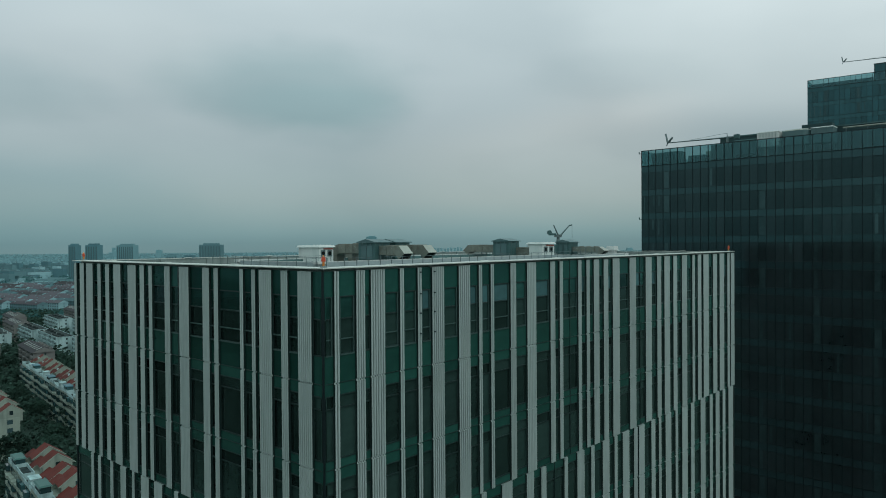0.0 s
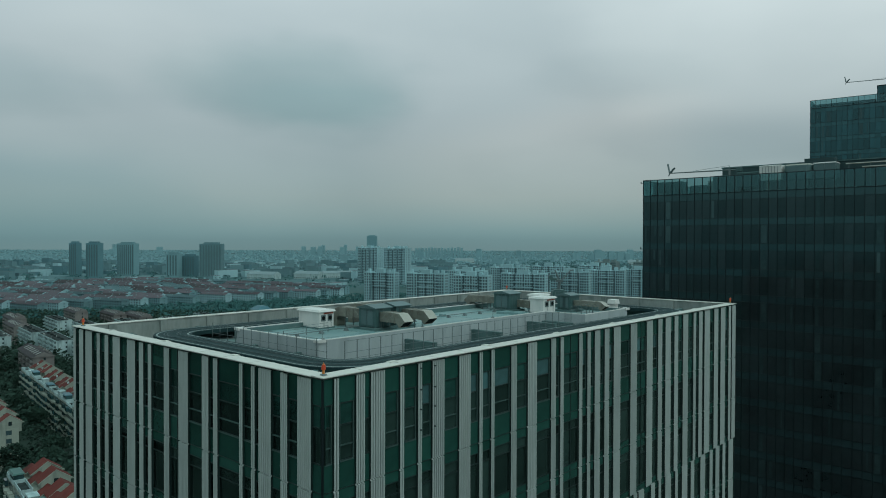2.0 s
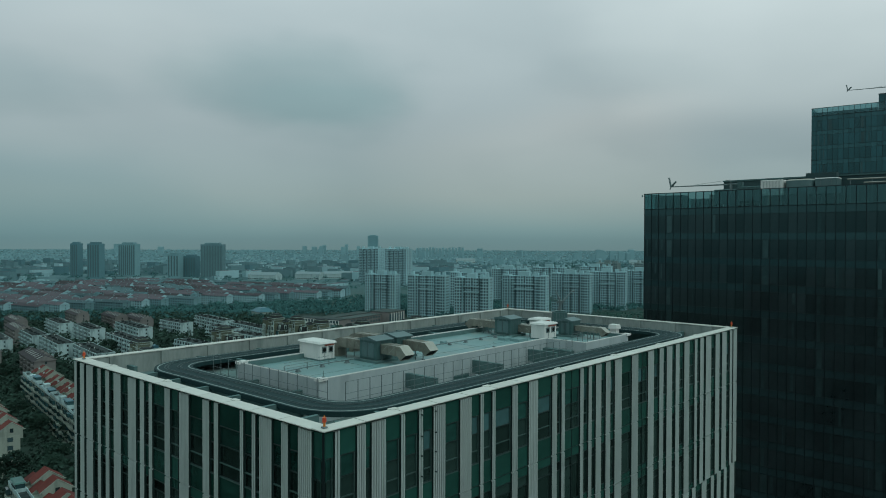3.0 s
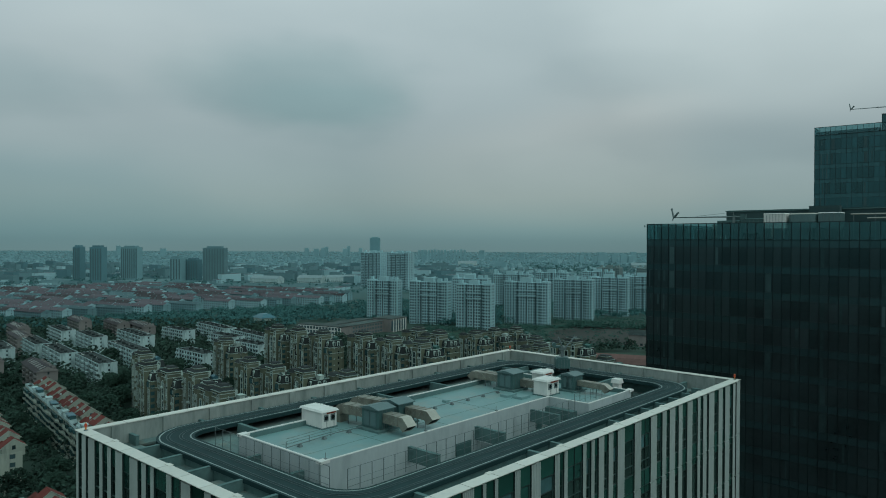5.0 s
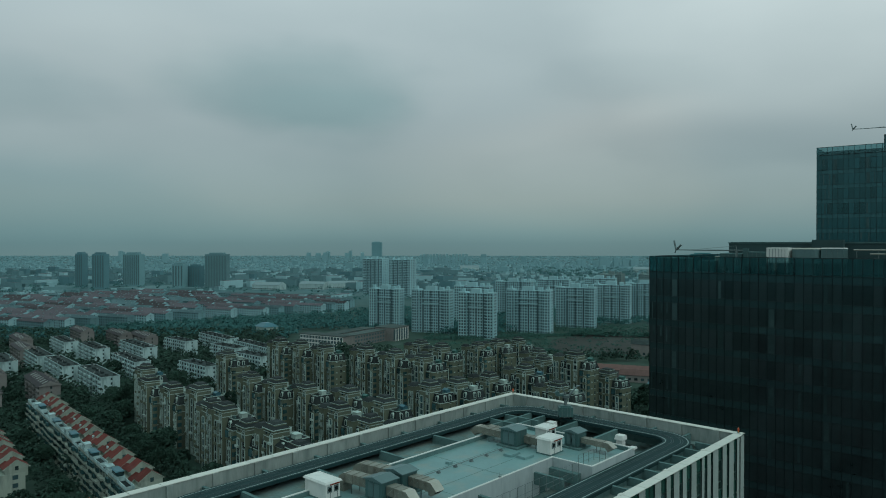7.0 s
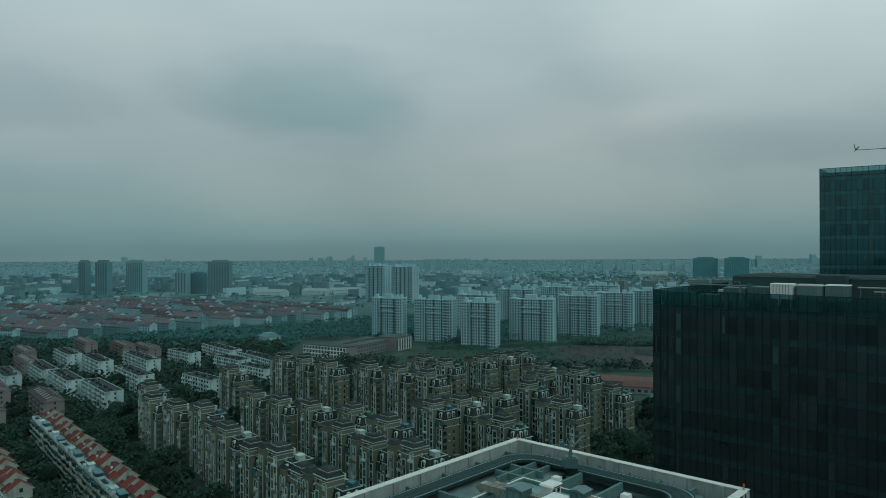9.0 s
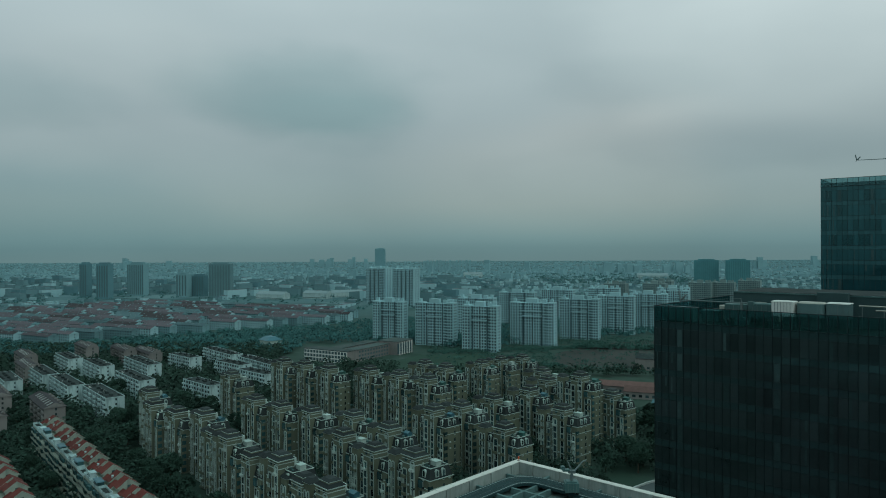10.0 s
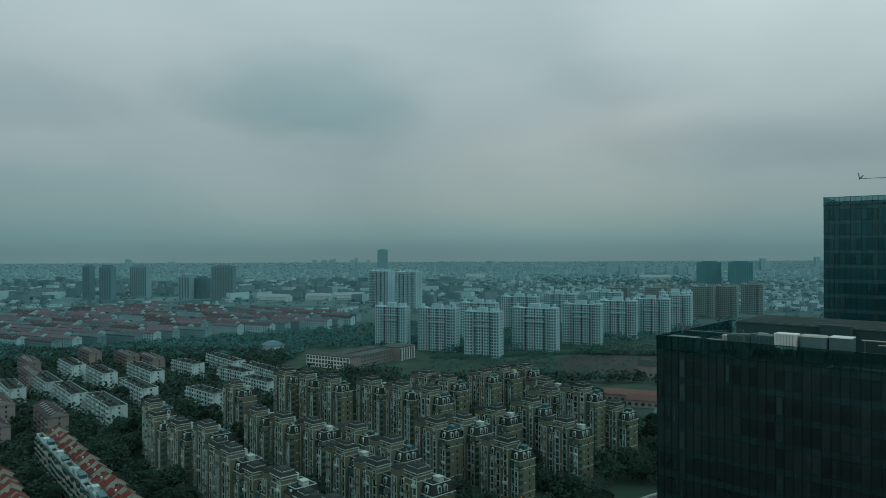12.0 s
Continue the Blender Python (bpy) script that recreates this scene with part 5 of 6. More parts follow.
    light = Shape().solid([(x * 0.58, 0.0, 0.18 + z * 0.75) for x, z in arch], [(x * 0.58, -0.13, 0.18 + z * 0.75) for x, z in arch]).mesh("dormer_window", [PANE])
    spots = [pose(E - 0.05, y, h + 0.75, 0, 0, 90) for y in (-1.5, 1.2)] + [pose(T / 2 + 2.6, F + 0.05, h + 0.75)] + [pose(x, F + 1.0, h - 0.25) for x in (-T / 2 - 1.8, -T / 2 - 4.6)]
    for at in spots:
        d = part("dormer", hood, None, t, at=at, label="pale arched dormer")
        part("dormer_window", light, None, d)
    # clutter on the flat tops: stair head, chimney, sheds, sheet roofs
    part("stair_head", Shape().box(-T / 2 + 1.8, -T / 2 + 3.9, tb + 0.5, tb + 2.2, h + 3.56, h + 5.8), [BEIGE_TRIM], t, "pale stair head")
    part("chimney", Shape().box(-T / 2 - 2.2, -T / 2 - 1.3, 1.0, 2.0, h + 1.0, h + 3.6).box(-T / 2 - 2.35, -T / 2 - 1.15, 0.85, 2.15, h + 3.6, h + 3.8), [BEIGE_TRIM], t)
    if seed % 2:
        part("glass_room", Shape().gable(E - 4.2, E - 1.3, 0.4, 2.8, h + 4.7, h + 5.3).box(E - 4.0, E - 1.5, 0.6, 2.6, h + 3.57, h + 4.69), [GREEN_SHEET if seed % 3 else BLUE_SHEET], t, "sheet-metal roof room")
    else:
        part("roof_shed", Shape().box(E - 4.4, E - 1.6, -0.6, 1.6, h + 3.57, h + 5).box(E - 4.6, E - 1.4, -0.8, 1.8, h + 5, h + 5.15), [BEIGE_TRIM], t, "pale roof shed")
    units_ = Shape()
    for k in range(storeys - 1):
        for x, y in ((0.05, tf), (T / 2 - 0.45, tf), (T / 2 + 2.6, F), (-T / 2 - 3.1, F + 1.1), (q + 1.9, F + 0.2), (-T / 2 - 0.4, F + 1.1)):
            if r.random() < 0.6:
                z = k * P + r.uniform(0.4, 1.2)
                units_.box(x - 0.32, x + 0.32, y - 0.4, y, z, z + 0.55, r.choice((0, 0, 1)))
        for y in (F + 2.6, D / 2 - 2.0):
            if r.random() < 0.35:
                z = k * P + r.uniform(0.5, 1.2)
                units_.box(E, E + 0.35, y - 0.35, y + 0.35, z, z + 0.5, 0)
    part("air_conditioner", units_, [BEIGE_TRIM, SLATE], t, "small air conditioners on the walls", kind="stuff")
    bits = Shape()
    for i in range(9):
        x, y = r.uniform(-T / 2 + 2.0, E - 1.8), r.uniform(F + 1.4, D / 2 - 2.2)
        bits.box(x, x + r.uniform(0.4, 1.2), y, y + r.uniform(0.3, 0.9), h + 3.56, h + 3.56 + r.uniform(0.3, 1.0), r.choice((0, 0, 1)))
    for i in range(5):
        x, y = r.uniform(-T / 2 - K + 5.2, -T / 2 - 1.2), r.uniform(F + 2.2, D / 2 - 2.4)
        bits.box(x, x + r.uniform(0.4, 1.4), y, y + r.uniform(0.3, 0.9), h + 2.4, h + 2.4 + r.uniform(0.3, 1.1), r.choice((0, 1)))
    part("roof_clutter", bits, [BEIGE_TRIM, UNIT], t, "tanks and boxes on the flat tops", kind="stuff")
    part("terrace_glass", Shape().box(T / 2 + 0.4, T / 2 + 2.2, F - 0.75, F - 0.02, h - P, h - 0.4), [TEAL_PANE], t, "glazed top balcony")
    return t


# where the turrets stand: eight, nine and eleven storeys
LOW_BLOCKS = [(-135, 322), (-91, 332), (-76, 318), (-60, 308), (-41, 300), (-40, 270), (21, 279), (49, 311), (77, 342), (31, 448), (45, 455), (20, 333), (18, 434),
              (-118, 307), (-90, 273), (-67, 243), (-44, 216), (-26, 250)]
MID_BLOCKS = [(-101, 291), (-79, 256), (-23, 268), (-54, 229), (-34, 203), (-11, 233), (-7, 298), (5, 305), (37, 338), (50, 389), (49, 364), (-118, 382), (-143, 336)]
TALL_BLOCKS = [(62, 343), (-14, 381), (-3, 368), (-25, 348), (-11, 337), (-41, 361), (-92, 389), (-78, 379), (-63, 366)]
TURRETS = LOW_BLOCKS + MID_BLOCKS + TALL_BLOCKS
for seed, storeys, spots in ((1, 8, LOW_BLOCKS), (3, 9, MID_BLOCKS), (5, 11, TALL_BLOCKS)):
    kinds = [apartment_unit(seed, storeys), apartment_unit(seed + 1, storeys, D=11.0, W=5.6)]
    for i, (x, y) in enumerate(spots):
        at = pose(x, y, 0, 0, 0, AX + 2)
        if i < 2:
            kinds[i].matrix_basis = at
        else:
            copy_thing(kinds[i % 2], at)


# ---------------------------------------------------------------- row houses
def row_house(label, length, depth, storeys, wall, roof, pitched, seed, group, pane_mat=PANE, name="row_house"):
    """A walk-up terrace block with its near end at the origin: x runs back along it, the front faces -y... turned by its pose."""
    r = random.Random(seed)
    t = thing(name, label, "apartment building", group=group)
    h = storeys * 2.6
    part("wall", Shape().box(0, length, 0, depth, 0, h), [wall], t)
    if pitched and name == "far_terrace":
        part("roof", Shape().gable(-0.5, length + 0.5, -0.7, depth + 0.7, h, h + 2.4, 0, 1), [roof, wall], t, "tiled pitched roof")
        for i in range(3):
            x = length * (i + r.uniform(0.2, 0.8)) / 3
            part("roof_dormer", Shape().box(x - 0.35, x + 0.35, depth - 3.4, depth - 2.2, h + 0.7, h + 2.3), [SLAB_BAND], t, "small grey roof light")
    elif pitched:
        s = Shape()
        s.gable(-0.5, length + 0.5, -0.7, depth + 0.7, h, h + 2.6, 0, 1)
        part("roof", s, [roof, wall], t, "tiled pitched roof")
        for i in range(int(length / 7)):
            x = 3.5 + i * 7
            part("roof_dormer", Shape().gable(x - 1.1, x + 1.1, 0.3, 1.9, h + 1.3, h + 2.2).box(x - 0.9, x + 0.9, 0.4, 1.8, h + 0.6, h + 1.29), [wall], t)
        strips = Shape()
        for i in range(int(length / 5.2)):
            x, y = 2.0 + i * 5.2 + r.uniform(-0.5, 0.5), depth - 1.6
            strips.solid([(x, depth * 0.56, h + 2.25), (x + 0.35, depth * 0.56, h + 2.25), (x + 0.35, y, h + 1.1), (x, y, h + 1.1)],
                         [(x, depth * 0.56, h + 2.6), (x + 0.35, depth * 0.56, h + 2.6), (x + 0.35, y, h + 1.45), (x, y, h + 1.45)])
        part("roof_strip", strips, [KERB], t, "pale strips down the roof slope", kind="stuff")
    else:
        part("parapet", Shape().box(-0.15, length + 0.15, -0.15, 0.15, h, h + 0.45).box(-0.15, length + 0.15, depth - 0.15, depth + 0.15, h, h + 0.45)
             .box(-0.15, 0.15, 0.15, depth - 0.15, h, h + 0.45).box(length - 0.15, length + 0.15, 0.15, depth - 0.15, h, h + 0.45), [wall], t)
        part("roof", Shape().box(0.15, length - 0.15, 0.15, depth - 0.15, h, h + 0.35), [roof], t, "dark felt roof")
        for i in range(int(length / 9)):
            x = 4 + i * 9 + r.uniform(-1, 1)
            part("stair_head", Shape().box(x, x + 1.7, depth * 0.5, depth * 0.5 + 1.5, h + 0.35, h + 1.4), [roof], t)
        heaters = Shape()
        for i in range(int(length / 2.6)):
            x = 1.2 + i * 2.6 + r.uniform(-0.6, 0.6)
            if r.random() < 0.75:
                y = r.choice((0.9, depth - 2.2, depth * 0.4))
                heaters.solid([(x, y, h + 0.35), (x + 1.5, y, h + 0.35), (x + 1.5, y + 1.3, h + 0.35), (x, y + 1.3, h + 0.35)], [(x, y, h + 0.45), (x + 1.5, y, h + 0.45), (x + 1.5, y + 1.3, h + 1.3), (x, y + 1.3, h + 0.95)], r.choice((0, 1, 1, 1)))
        part("solar_heater", heaters, [KERB, SLATE], t, "small tilted solar heaters along the roof", kind="stuff")
    grid = Shape()
    bays = int(length / 3.3)
    for i in range(bays):
        x = (i + 0.5) * length / bays
        w = 0.9 if i % 3 else 0.6
        for k in range(storeys):
            z = k * 2.6 + 0.9
            grid.box(x - w, x + w, -0.05, 0.0, z, z + 1.5)
            grid.box(x - w, x + w, depth, depth + 0.05, z, z + 1.5)
            if name != "far_terrace":
                grid.box(x - w - 0.2, x + w + 0.2, depth, depth + 0.35, z - 0.28, z - 0.1, 1)
    for k in range(storeys):
        grid.box(-0.05, 0, depth * 0.4, depth * 0.4 + 0.9, k * 2.6 + 1.0, k * 2.6 + 2.2)
    part("glazing", grid, [pane_mat, wall], t, "rows of dark windows", kind="stuff")
    if name == "far_terrace":
        return t
    bal = Shape()
    for i in range(0, bays, 3):
        x = (i + 0.5) * length / bays
        for k in range(1, storeys):
            z = k * 2.6
            bal.box(x - 1.5, x + 1.5, depth, depth + 1.1, z - 0.1, z + 0.95)
    part("balcony_tier", bal, [wall], t, "stacked solid balconies", kind="stuff")
    return t


def put_all(models, places, turn):
    """Stands each model's first place with the model itself and the rest with copies."""
    used = set()
    for i, (x, y, *more) in enumerate(places):
        m = models[i % len(models)]
        at = pose(x, y, 0, 0, 0, more[0] if more else turn)
        if i % len(models) in used:
            copy_thing(m, at)
        else:
            m.matrix_basis = at
            used.add(i % len(models))


# near ends of the white rows, which run back to the left
WHITES = [(-185, 392, 50), (-225, 426, 50), (-262, 463, 50), (-241, 496, 44), (-210, 502, 54), (-189, 442, 50), (-140, 427, 34), (-193, 535, 34), (-145, 501, 34),
          (-117, 464, 34), (-166, 549, 54), (-117, 496, 64), (-272, 440, 44), (-281, 529, 44)]
for n in sorted({row[2] for row in WHITES}):
    model = row_house("weathered white walk-up terrace with a dark flat roof", n, 10.0, 5, WHITE_WALL, FLAT_ROOF, False, n, "white terraces")
    for i, (x, y, _) in enumerate([row for row in WHITES if row[2] == n]):
        at = pose(x, y, 0, 0, 0, 137 if n == 34 else 131)
        if i:
            copy_thing(model, at)
        else:
            model.matrix_basis = at
PINKS = [(-205, 368), (-291, 492), (-250, 394), (-222, 346), (-232, 556), (-259, 571), (-300, 590), (-322, 540)]
pink_rows = [row_house("faded pink walk-up terrace with a brown tiled roof", 40, 10.0, 5, PINK_WALL, OLD_TILE, True, 3, "pink terraces")]
put_all(pink_rows, PINKS, 180 + AX)


# the red-roofed terraces close by
def red_terrace(x, y, length, seed):
    """Stepped houses with their ridges along x; the near gable of each stands clear of the roof in front. Balconies and terraces at +y."""
    r = random.Random(seed)
    t = thing("red_roofed_terrace", "cream terrace with stepped red tiled gables and glazed balconies", "apartment building", pose(x, y, 0, 0, 0, 180 + AX), "red-roofed terraces")
    step, d, h = 9.6, 10.0, 13.4
    pane_ = Shape().box(0, 2.0, -0.05, 0, 0, 1.5).mesh("window", [PANE])
    slab = Shape().box(0, 2.6, 0, 1.2, 0, 0.75).mesh("balcony", [CREAM])
    box_ = Shape().box(0, 2.4, 0, 1.0, 0, 1.45).mesh("balcony_glazing", [TEAL_PANE])
    for i in range(int(length / step)):
        a = i * step
        lift = (0, 0.6, -0.3, 0.3)[i % 4]
        part("wall", Shape().box(a, a + step, 0, d, 0, h + lift), [CREAM], t)
        # tall gabled house, then a lower one set over to the terrace side
        for b0, b1, y0, y1, e, top in ((a + r.uniform(0, 0.5), a + 5.4, -1.4, d * 0.62, 1.5, 2.7), (a + 5.4, a + step, 1.2, d * 0.74, 0.0, 2.1)):
            z = h + lift
            part("attic_wall", Shape().box(b0 + 0.02, b1, y0 + 0.6, y1 - 0.5, z - 1.2, z + max(e, 0.01)), [CREAM], t)
            part("tiled_roof", Shape().gable(b0 + 0.02, b1 + 0.35, y0, y1, z + e, z + e + top, 0, 1), [RED_TILE, CREAM], t, "red tiled roof with a cream gable")
            ym, k = (y0 + y1) / 2, z + e
            part("verge", Shape().bar((b0, y0 - 0.1, k + 0.03), (b0, ym, k + top + 0.1), 0.12, sides=4).bar((b0, y1 + 0.1, k + 0.03), (b0, ym, k + top + 0.1), 0.12, sides=4), [CREAM], t, "cream verge board")
            part("gable_window", Shape().box(b0 - 0.04, b0 + 0.02, ym - 0.5, ym + 0.5, k - 0.5, k + 0.8), [PANE], t)
        if r.random() < 0.4:
            part("skylight", Shape().box(a + 2.0, a + 3.0, d * 0.42, d * 0.42 + 0.6, h + lift + 2.2, h + lift + 3.3), [WHITE_WALL], t)
        part("terrace_parapet", rim_of(a + 0.1, a + step - 0.1, d * 0.74, d, h + lift, h + lift + 1.0, 0.14), [WHITE_WALL], t, "white parapet of a roof terrace")
        part("terrace_roof", Shape().box(a + 0.26, a + step - 0.26, d * 0.74 + 0.16, d - 0.16, h + lift + 0.003, h + lift + 0.1), [FLAT_ROOF], t)
        if i % 3 == 1:
            sheet = BLUE_SHEET if r.random() < 0.5 else GREEN_SHEET
            part("glass_room", Shape().box(a + 0.8, a + step - 3.4, d * 0.76, d - 0.3, h + lift + 0.2, h + lift + 2.2), [TEAL_PANE], t, "glazed roof room")
            part("sheet_roof", Shape().frustum(a + 0.5, a + step - 3.0, d * 0.73, d + 0.1, h + lift + 2.2, h + lift + 2.5, 0.3), [sheet], t, "blue-green sheet roof")
        elif i % 3 == 2:
            part("roof_store", Shape().box(a + 1.0, a + 4.2, d * 0.78, d - 0.2, h + lift + 0.1, h + lift + 2.3).box(a + 0.8, a + 4.4, d * 0.76, d, h + lift + 2.3, h + lift + 2.5), [WHITE_WALL], t, "white roof store")
        for k in range(5):
            z = k * 2.65 + 0.8
            for off in (0.7, 3.6, 6.6):
                part("window", pane_, None, t, at=pose(a + off, 0, z))
            for n, off in enumerate((0.3, 3.4, 6.5)):
                out_ = r.uniform(-0.4, 0.15)
                part("balcony", slab, None, t, at=pose(a + off, d + out_, z - 0.8))
                if r.random() < 0.6:
                    part("balcony_glazing", box_, None, t, at=pose(a + off + 0.1, d + out_ + 0.08, z + 0.15))
        # flat dark panels on the wall stand in for the shade of loggias
        loggia = Shape()
        for k in range(5):
            for off in (0.35, 3.45, 6.55):
                loggia.box(a + off, a + off + 2.5, d, d + 0.03, k * 2.65 + 0.6, k * 2.65 + 2.45)
        part("loggia", loggia, [PANE], t, "dark flat panels painted as the shade of balcony recesses", kind="stuff")
    near = Shape()
    for k in range(5):
        for yy in (2.0, 7.2):
            near.box(-0.06, 0, yy, yy + 1.6, k * 2.65 + 0.9, k * 2.65 + 2.3)
    part("window_column", near, [PANE], t, "windows of the end wall", kind="stuff")
    return t


red_terrace(-89.5, 215.5, 156, 1)
red_terrace(-74, 150, 52, 2)
red_terrace(-137.5, 226, 62, 3)


# ---------------------------------------------------------------- pale slab towers
def slab_tower(label, length, depth, storeys, seed, wall=SLAB_WALL, pane_mat=FAR_PANE, band=SLAB_BAND, group="pale slab towers", bars=True):
    r = random.Random(seed)
    t = thing("slab_tower", label, "apartment building", group=group)
    fl = 2.75
    h = storeys * fl
    part("wall", Shape().box(-length / 2, length / 2, -depth / 2, depth / 2, 0, h), [wall], t)
    for x in (-length / 2 + 3.2, length / 2 - 3.2):
        part("end_bay", Shape().box(x - 3.4, x + 3.4, -depth / 2 - 1.6, depth / 2 + 1.6, 0, h + 1.0), [wall], t, "projecting end bay")
        part("roof_mast", Shape().box(x - 1.3, x + 1.3, -1.5, 1.5, h + 1.0, h + 4.0), [wall], t, "small roof house")
    part("roof_house", Shape().box(-length * 0.16, length * 0.10, -2.5, 3, h, h + 4.2).box(length * 0.2, length * 0.3, -2, 2, h, h + 3.4), [wall], t)
    grid = Shape()
    bays = int(length / 2.5)
    for i in range(bays):
        x = -length / 2 + (i + 0.5) * length / bays
        y = -depth / 2 - (1.6 if abs(x) > length / 2 - 6.6 else 0)
        for k in range(storeys):
            grid.box(x - 0.78, x + 0.78, y - 0.05, y, k * fl + 0.7, k * fl + 2.35)
    for k in range(storeys):
        for y in (-depth * 0.28, depth * 0.05, depth * 0.3):
            grid.box(length / 2 + 0.2, length / 2 + 0.26, y - 0.6, y + 0.6, k * fl + 0.9, k * fl + 2.3)
    ledges = Shape()
    for k in range(1, storeys):
        for x0, x1 in ((-length * 0.40 + 4, -length * 0.24), (length * 0.24, length * 0.40 - 4)):
            if x1 > x0:
                ledges.box(x0, x1, -depth / 2 - 0.7, -depth / 2, k * fl - 0.15, k * fl + 0.5)
    part("balcony_ledge", ledges, [wall], t, "rows of shallow balconies", kind="stuff")
    part("glazing", grid, [pane_mat], t, "grid of small windows", kind="stuff")
    if bars:
        for k in (0.68, 0.80):
            part("link_bar", Shape().box(-length * 0.22, length * 0.22, -depth / 2 - 1.9, -depth / 2 - 0.9, h * k, h * k + 1.1), [wall], t, "projecting link beam")
        # dark strips on the wall paint the shade of recessed slots
        for x in (-length * 0.21, length * 0.21):
            part("recess", Shape().box(x - 0.7, x + 0.7, -depth / 2 - 0.07, -depth / 2, 0, h), [pane_mat], t, "dark strip standing in for a shaded balcony slot")
        part("recess", Shape().box(-0.5, 0.5, -depth / 2 - 0.06, -depth / 2, 0, h), [pane_mat], t, "dark strip standing in for a shaded stair slot")
    return t


slabs = [slab_tower("pale blue-grey slab apartment tower with small windows", n, 8, 15, n) for n in (34, 40, 44)]
SLABS = [(24.4, 653, 0), (-18.2, 691, 1), (76.7, 691, 2), (129.8, 735, 1), (177.8, 781, 1), (-65, 710, 0), (222, 810, 1),
         (24, 755, 1), (76, 850, 2), (131, 897, 1), (196, 928, 1), (268, 868, 0), (285, 925, 1)]
SLAB_TURN = -24
for k, model in enumerate(slabs):
    for i, (x, y, _) in enumerate([row for row in SLABS if row[2] == k]):
        at = pose(x, y, 0, 0, 0, SLAB_TURN)
        if i:
            copy_thing(model, at)
        else:
            model.matrix_basis = at
twins = [slab_tower("tall pale twin apartment tower with a domed top", 41, 16, 22, 5, bars=False, group="twin towers")]
# shaded slots as flat dark strips here too
for x in (-12.2, -4.2, 4.2, 12.2):
    part("recess", Shape().box(x - 0.95, x + 0.95, -8.12, -8.0, 0, 58), [FAR_PANE], twins[0], "dark strip standing in for a shaded balcony slot")
part("dome", Shape().bar((-6, 0, 60), (-6, 0, 64), 4.5, sides=10, r2=2.0), [SLAB_WALL], twins[0])
put_all(twins, [(-130, 1215), (-80, 1165)], -30)
# tan slabs behind the dark tower
tans = [slab_tower("tan grey slab apartment tower", 30, 14, 16, 8, wall=TAN_WALL, bars=False, group="tan slab towers")]
put_all(tans, [(225, 988), (278, 984), (350, 1010), (382, 1009), (310, 1060), (440, 1060)], -30)


# ---------------------------------------------------------------- farther towers
def far_tower(label, w, d, h, wall, seed, ribs=6):
    t = thing("far_tower", label, "tower", group="far towers")
    part("wall", Shape().box(-w / 2, w / 2, -d / 2, d / 2, 0, h), [wall], t)
    part("crown", Shape().box(-w / 3, w / 3, -d / 3, d / 3, h, h + 3), [wall], t)
    slots = Shape()
    for i in range(ribs):
        x = -w / 2 + (i + 0.5) * w / ribs
        slots.box(x - w / ribs * 0.22, x + w / ribs * 0.22, -d / 2 - 0.3, -d / 2, 3, h - 3)
    part("glazing", slots, [wall if h > 90 or wall is TEAL_TOWER else FAR_STRIP], t, "dark vertical window strips", kind="stuff")
    return t


# most of these walls have haze mixed into their colour
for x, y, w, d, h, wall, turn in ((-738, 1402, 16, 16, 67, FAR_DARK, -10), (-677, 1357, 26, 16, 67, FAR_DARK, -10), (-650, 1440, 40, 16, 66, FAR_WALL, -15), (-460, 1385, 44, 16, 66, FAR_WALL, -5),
                                  (-540, 1400, 24, 18, 46, FAR_WALL, -10), (-515, 1420, 26, 18, 42, FAR_DARK, -10), (-322, 3069, 42, 36, 92, HAZE_TOWER, 0), (675, 1905, 62, 30, 59, TEAL_TOWER, -18), (735, 1845, 58, 30, 60, TEAL_TOWER, -18)):
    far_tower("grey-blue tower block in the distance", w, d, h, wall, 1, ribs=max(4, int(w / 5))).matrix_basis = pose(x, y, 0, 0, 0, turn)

# the school: a long white-framed block, a pink wing behind it and a taller hall
school = thing("school_building", "long pink-grey school building with rows of white window bays", "school", pose(-88.5, 578.7, 0, 0, 0, 150.2))
part("wall", Shape().box(0, 47, -13, 0, 0, 9.9), [PINK_WALL], school)
part("roof", Shape().box(-0.4, 47.4, -13.4, 0.4, 9.9, 10.3), [SCHOOL_ROOF], school, "dull dark roof")
part("wing_wall", Shape().box(0, 13, -60, -13.02, 0, 9.6), [PINK_WALL], school)
part("wing_roof", Shape().box(-0.4, 13.4, -60, -13.42, 9.6, 10.0), [SCHOOL_ROOF], school)
part("hall", Shape().box(-9, 12, -84, -60.02, 0, 11.6), [PINK_WALL], school, "taller hall block")
part("hall_roof", Shape().box(-9.4, 12.4, -84.4, -59.6, 11.6, 12.0), [SCHOOL_ROOF], school)
part("rear_wing", Shape().box(20, 33, -70, -13.04, 0, 9.2), [PINK_WALL], school)
part("rear_roof", Shape().box(19.6, 33.4, -70.4, -13.44, 9.2, 9.6), [SCHOOL_ROOF], school)
bays = Shape()
for k in range(3):
    for i in range(14):
        bays.box(0.3 + i * 3.3, 3.6 + i * 3.3, 0, 0.5, k * 3.2 + 0.05, k * 3.2 + 3.25, 1)
        bays.box(0.75 + i * 3.3, 3.15 + i * 3.3, 0.5, 0.56, k * 3.2 + 0.7, k * 3.2 + 2.9, 0)
    for i in range(11):
        bays.box(-0.12, 0, -57.6 + i * 4.0, -55.4 + i * 4.0, k * 3.1 + 0.9, k * 3.1 + 2.6, 0)
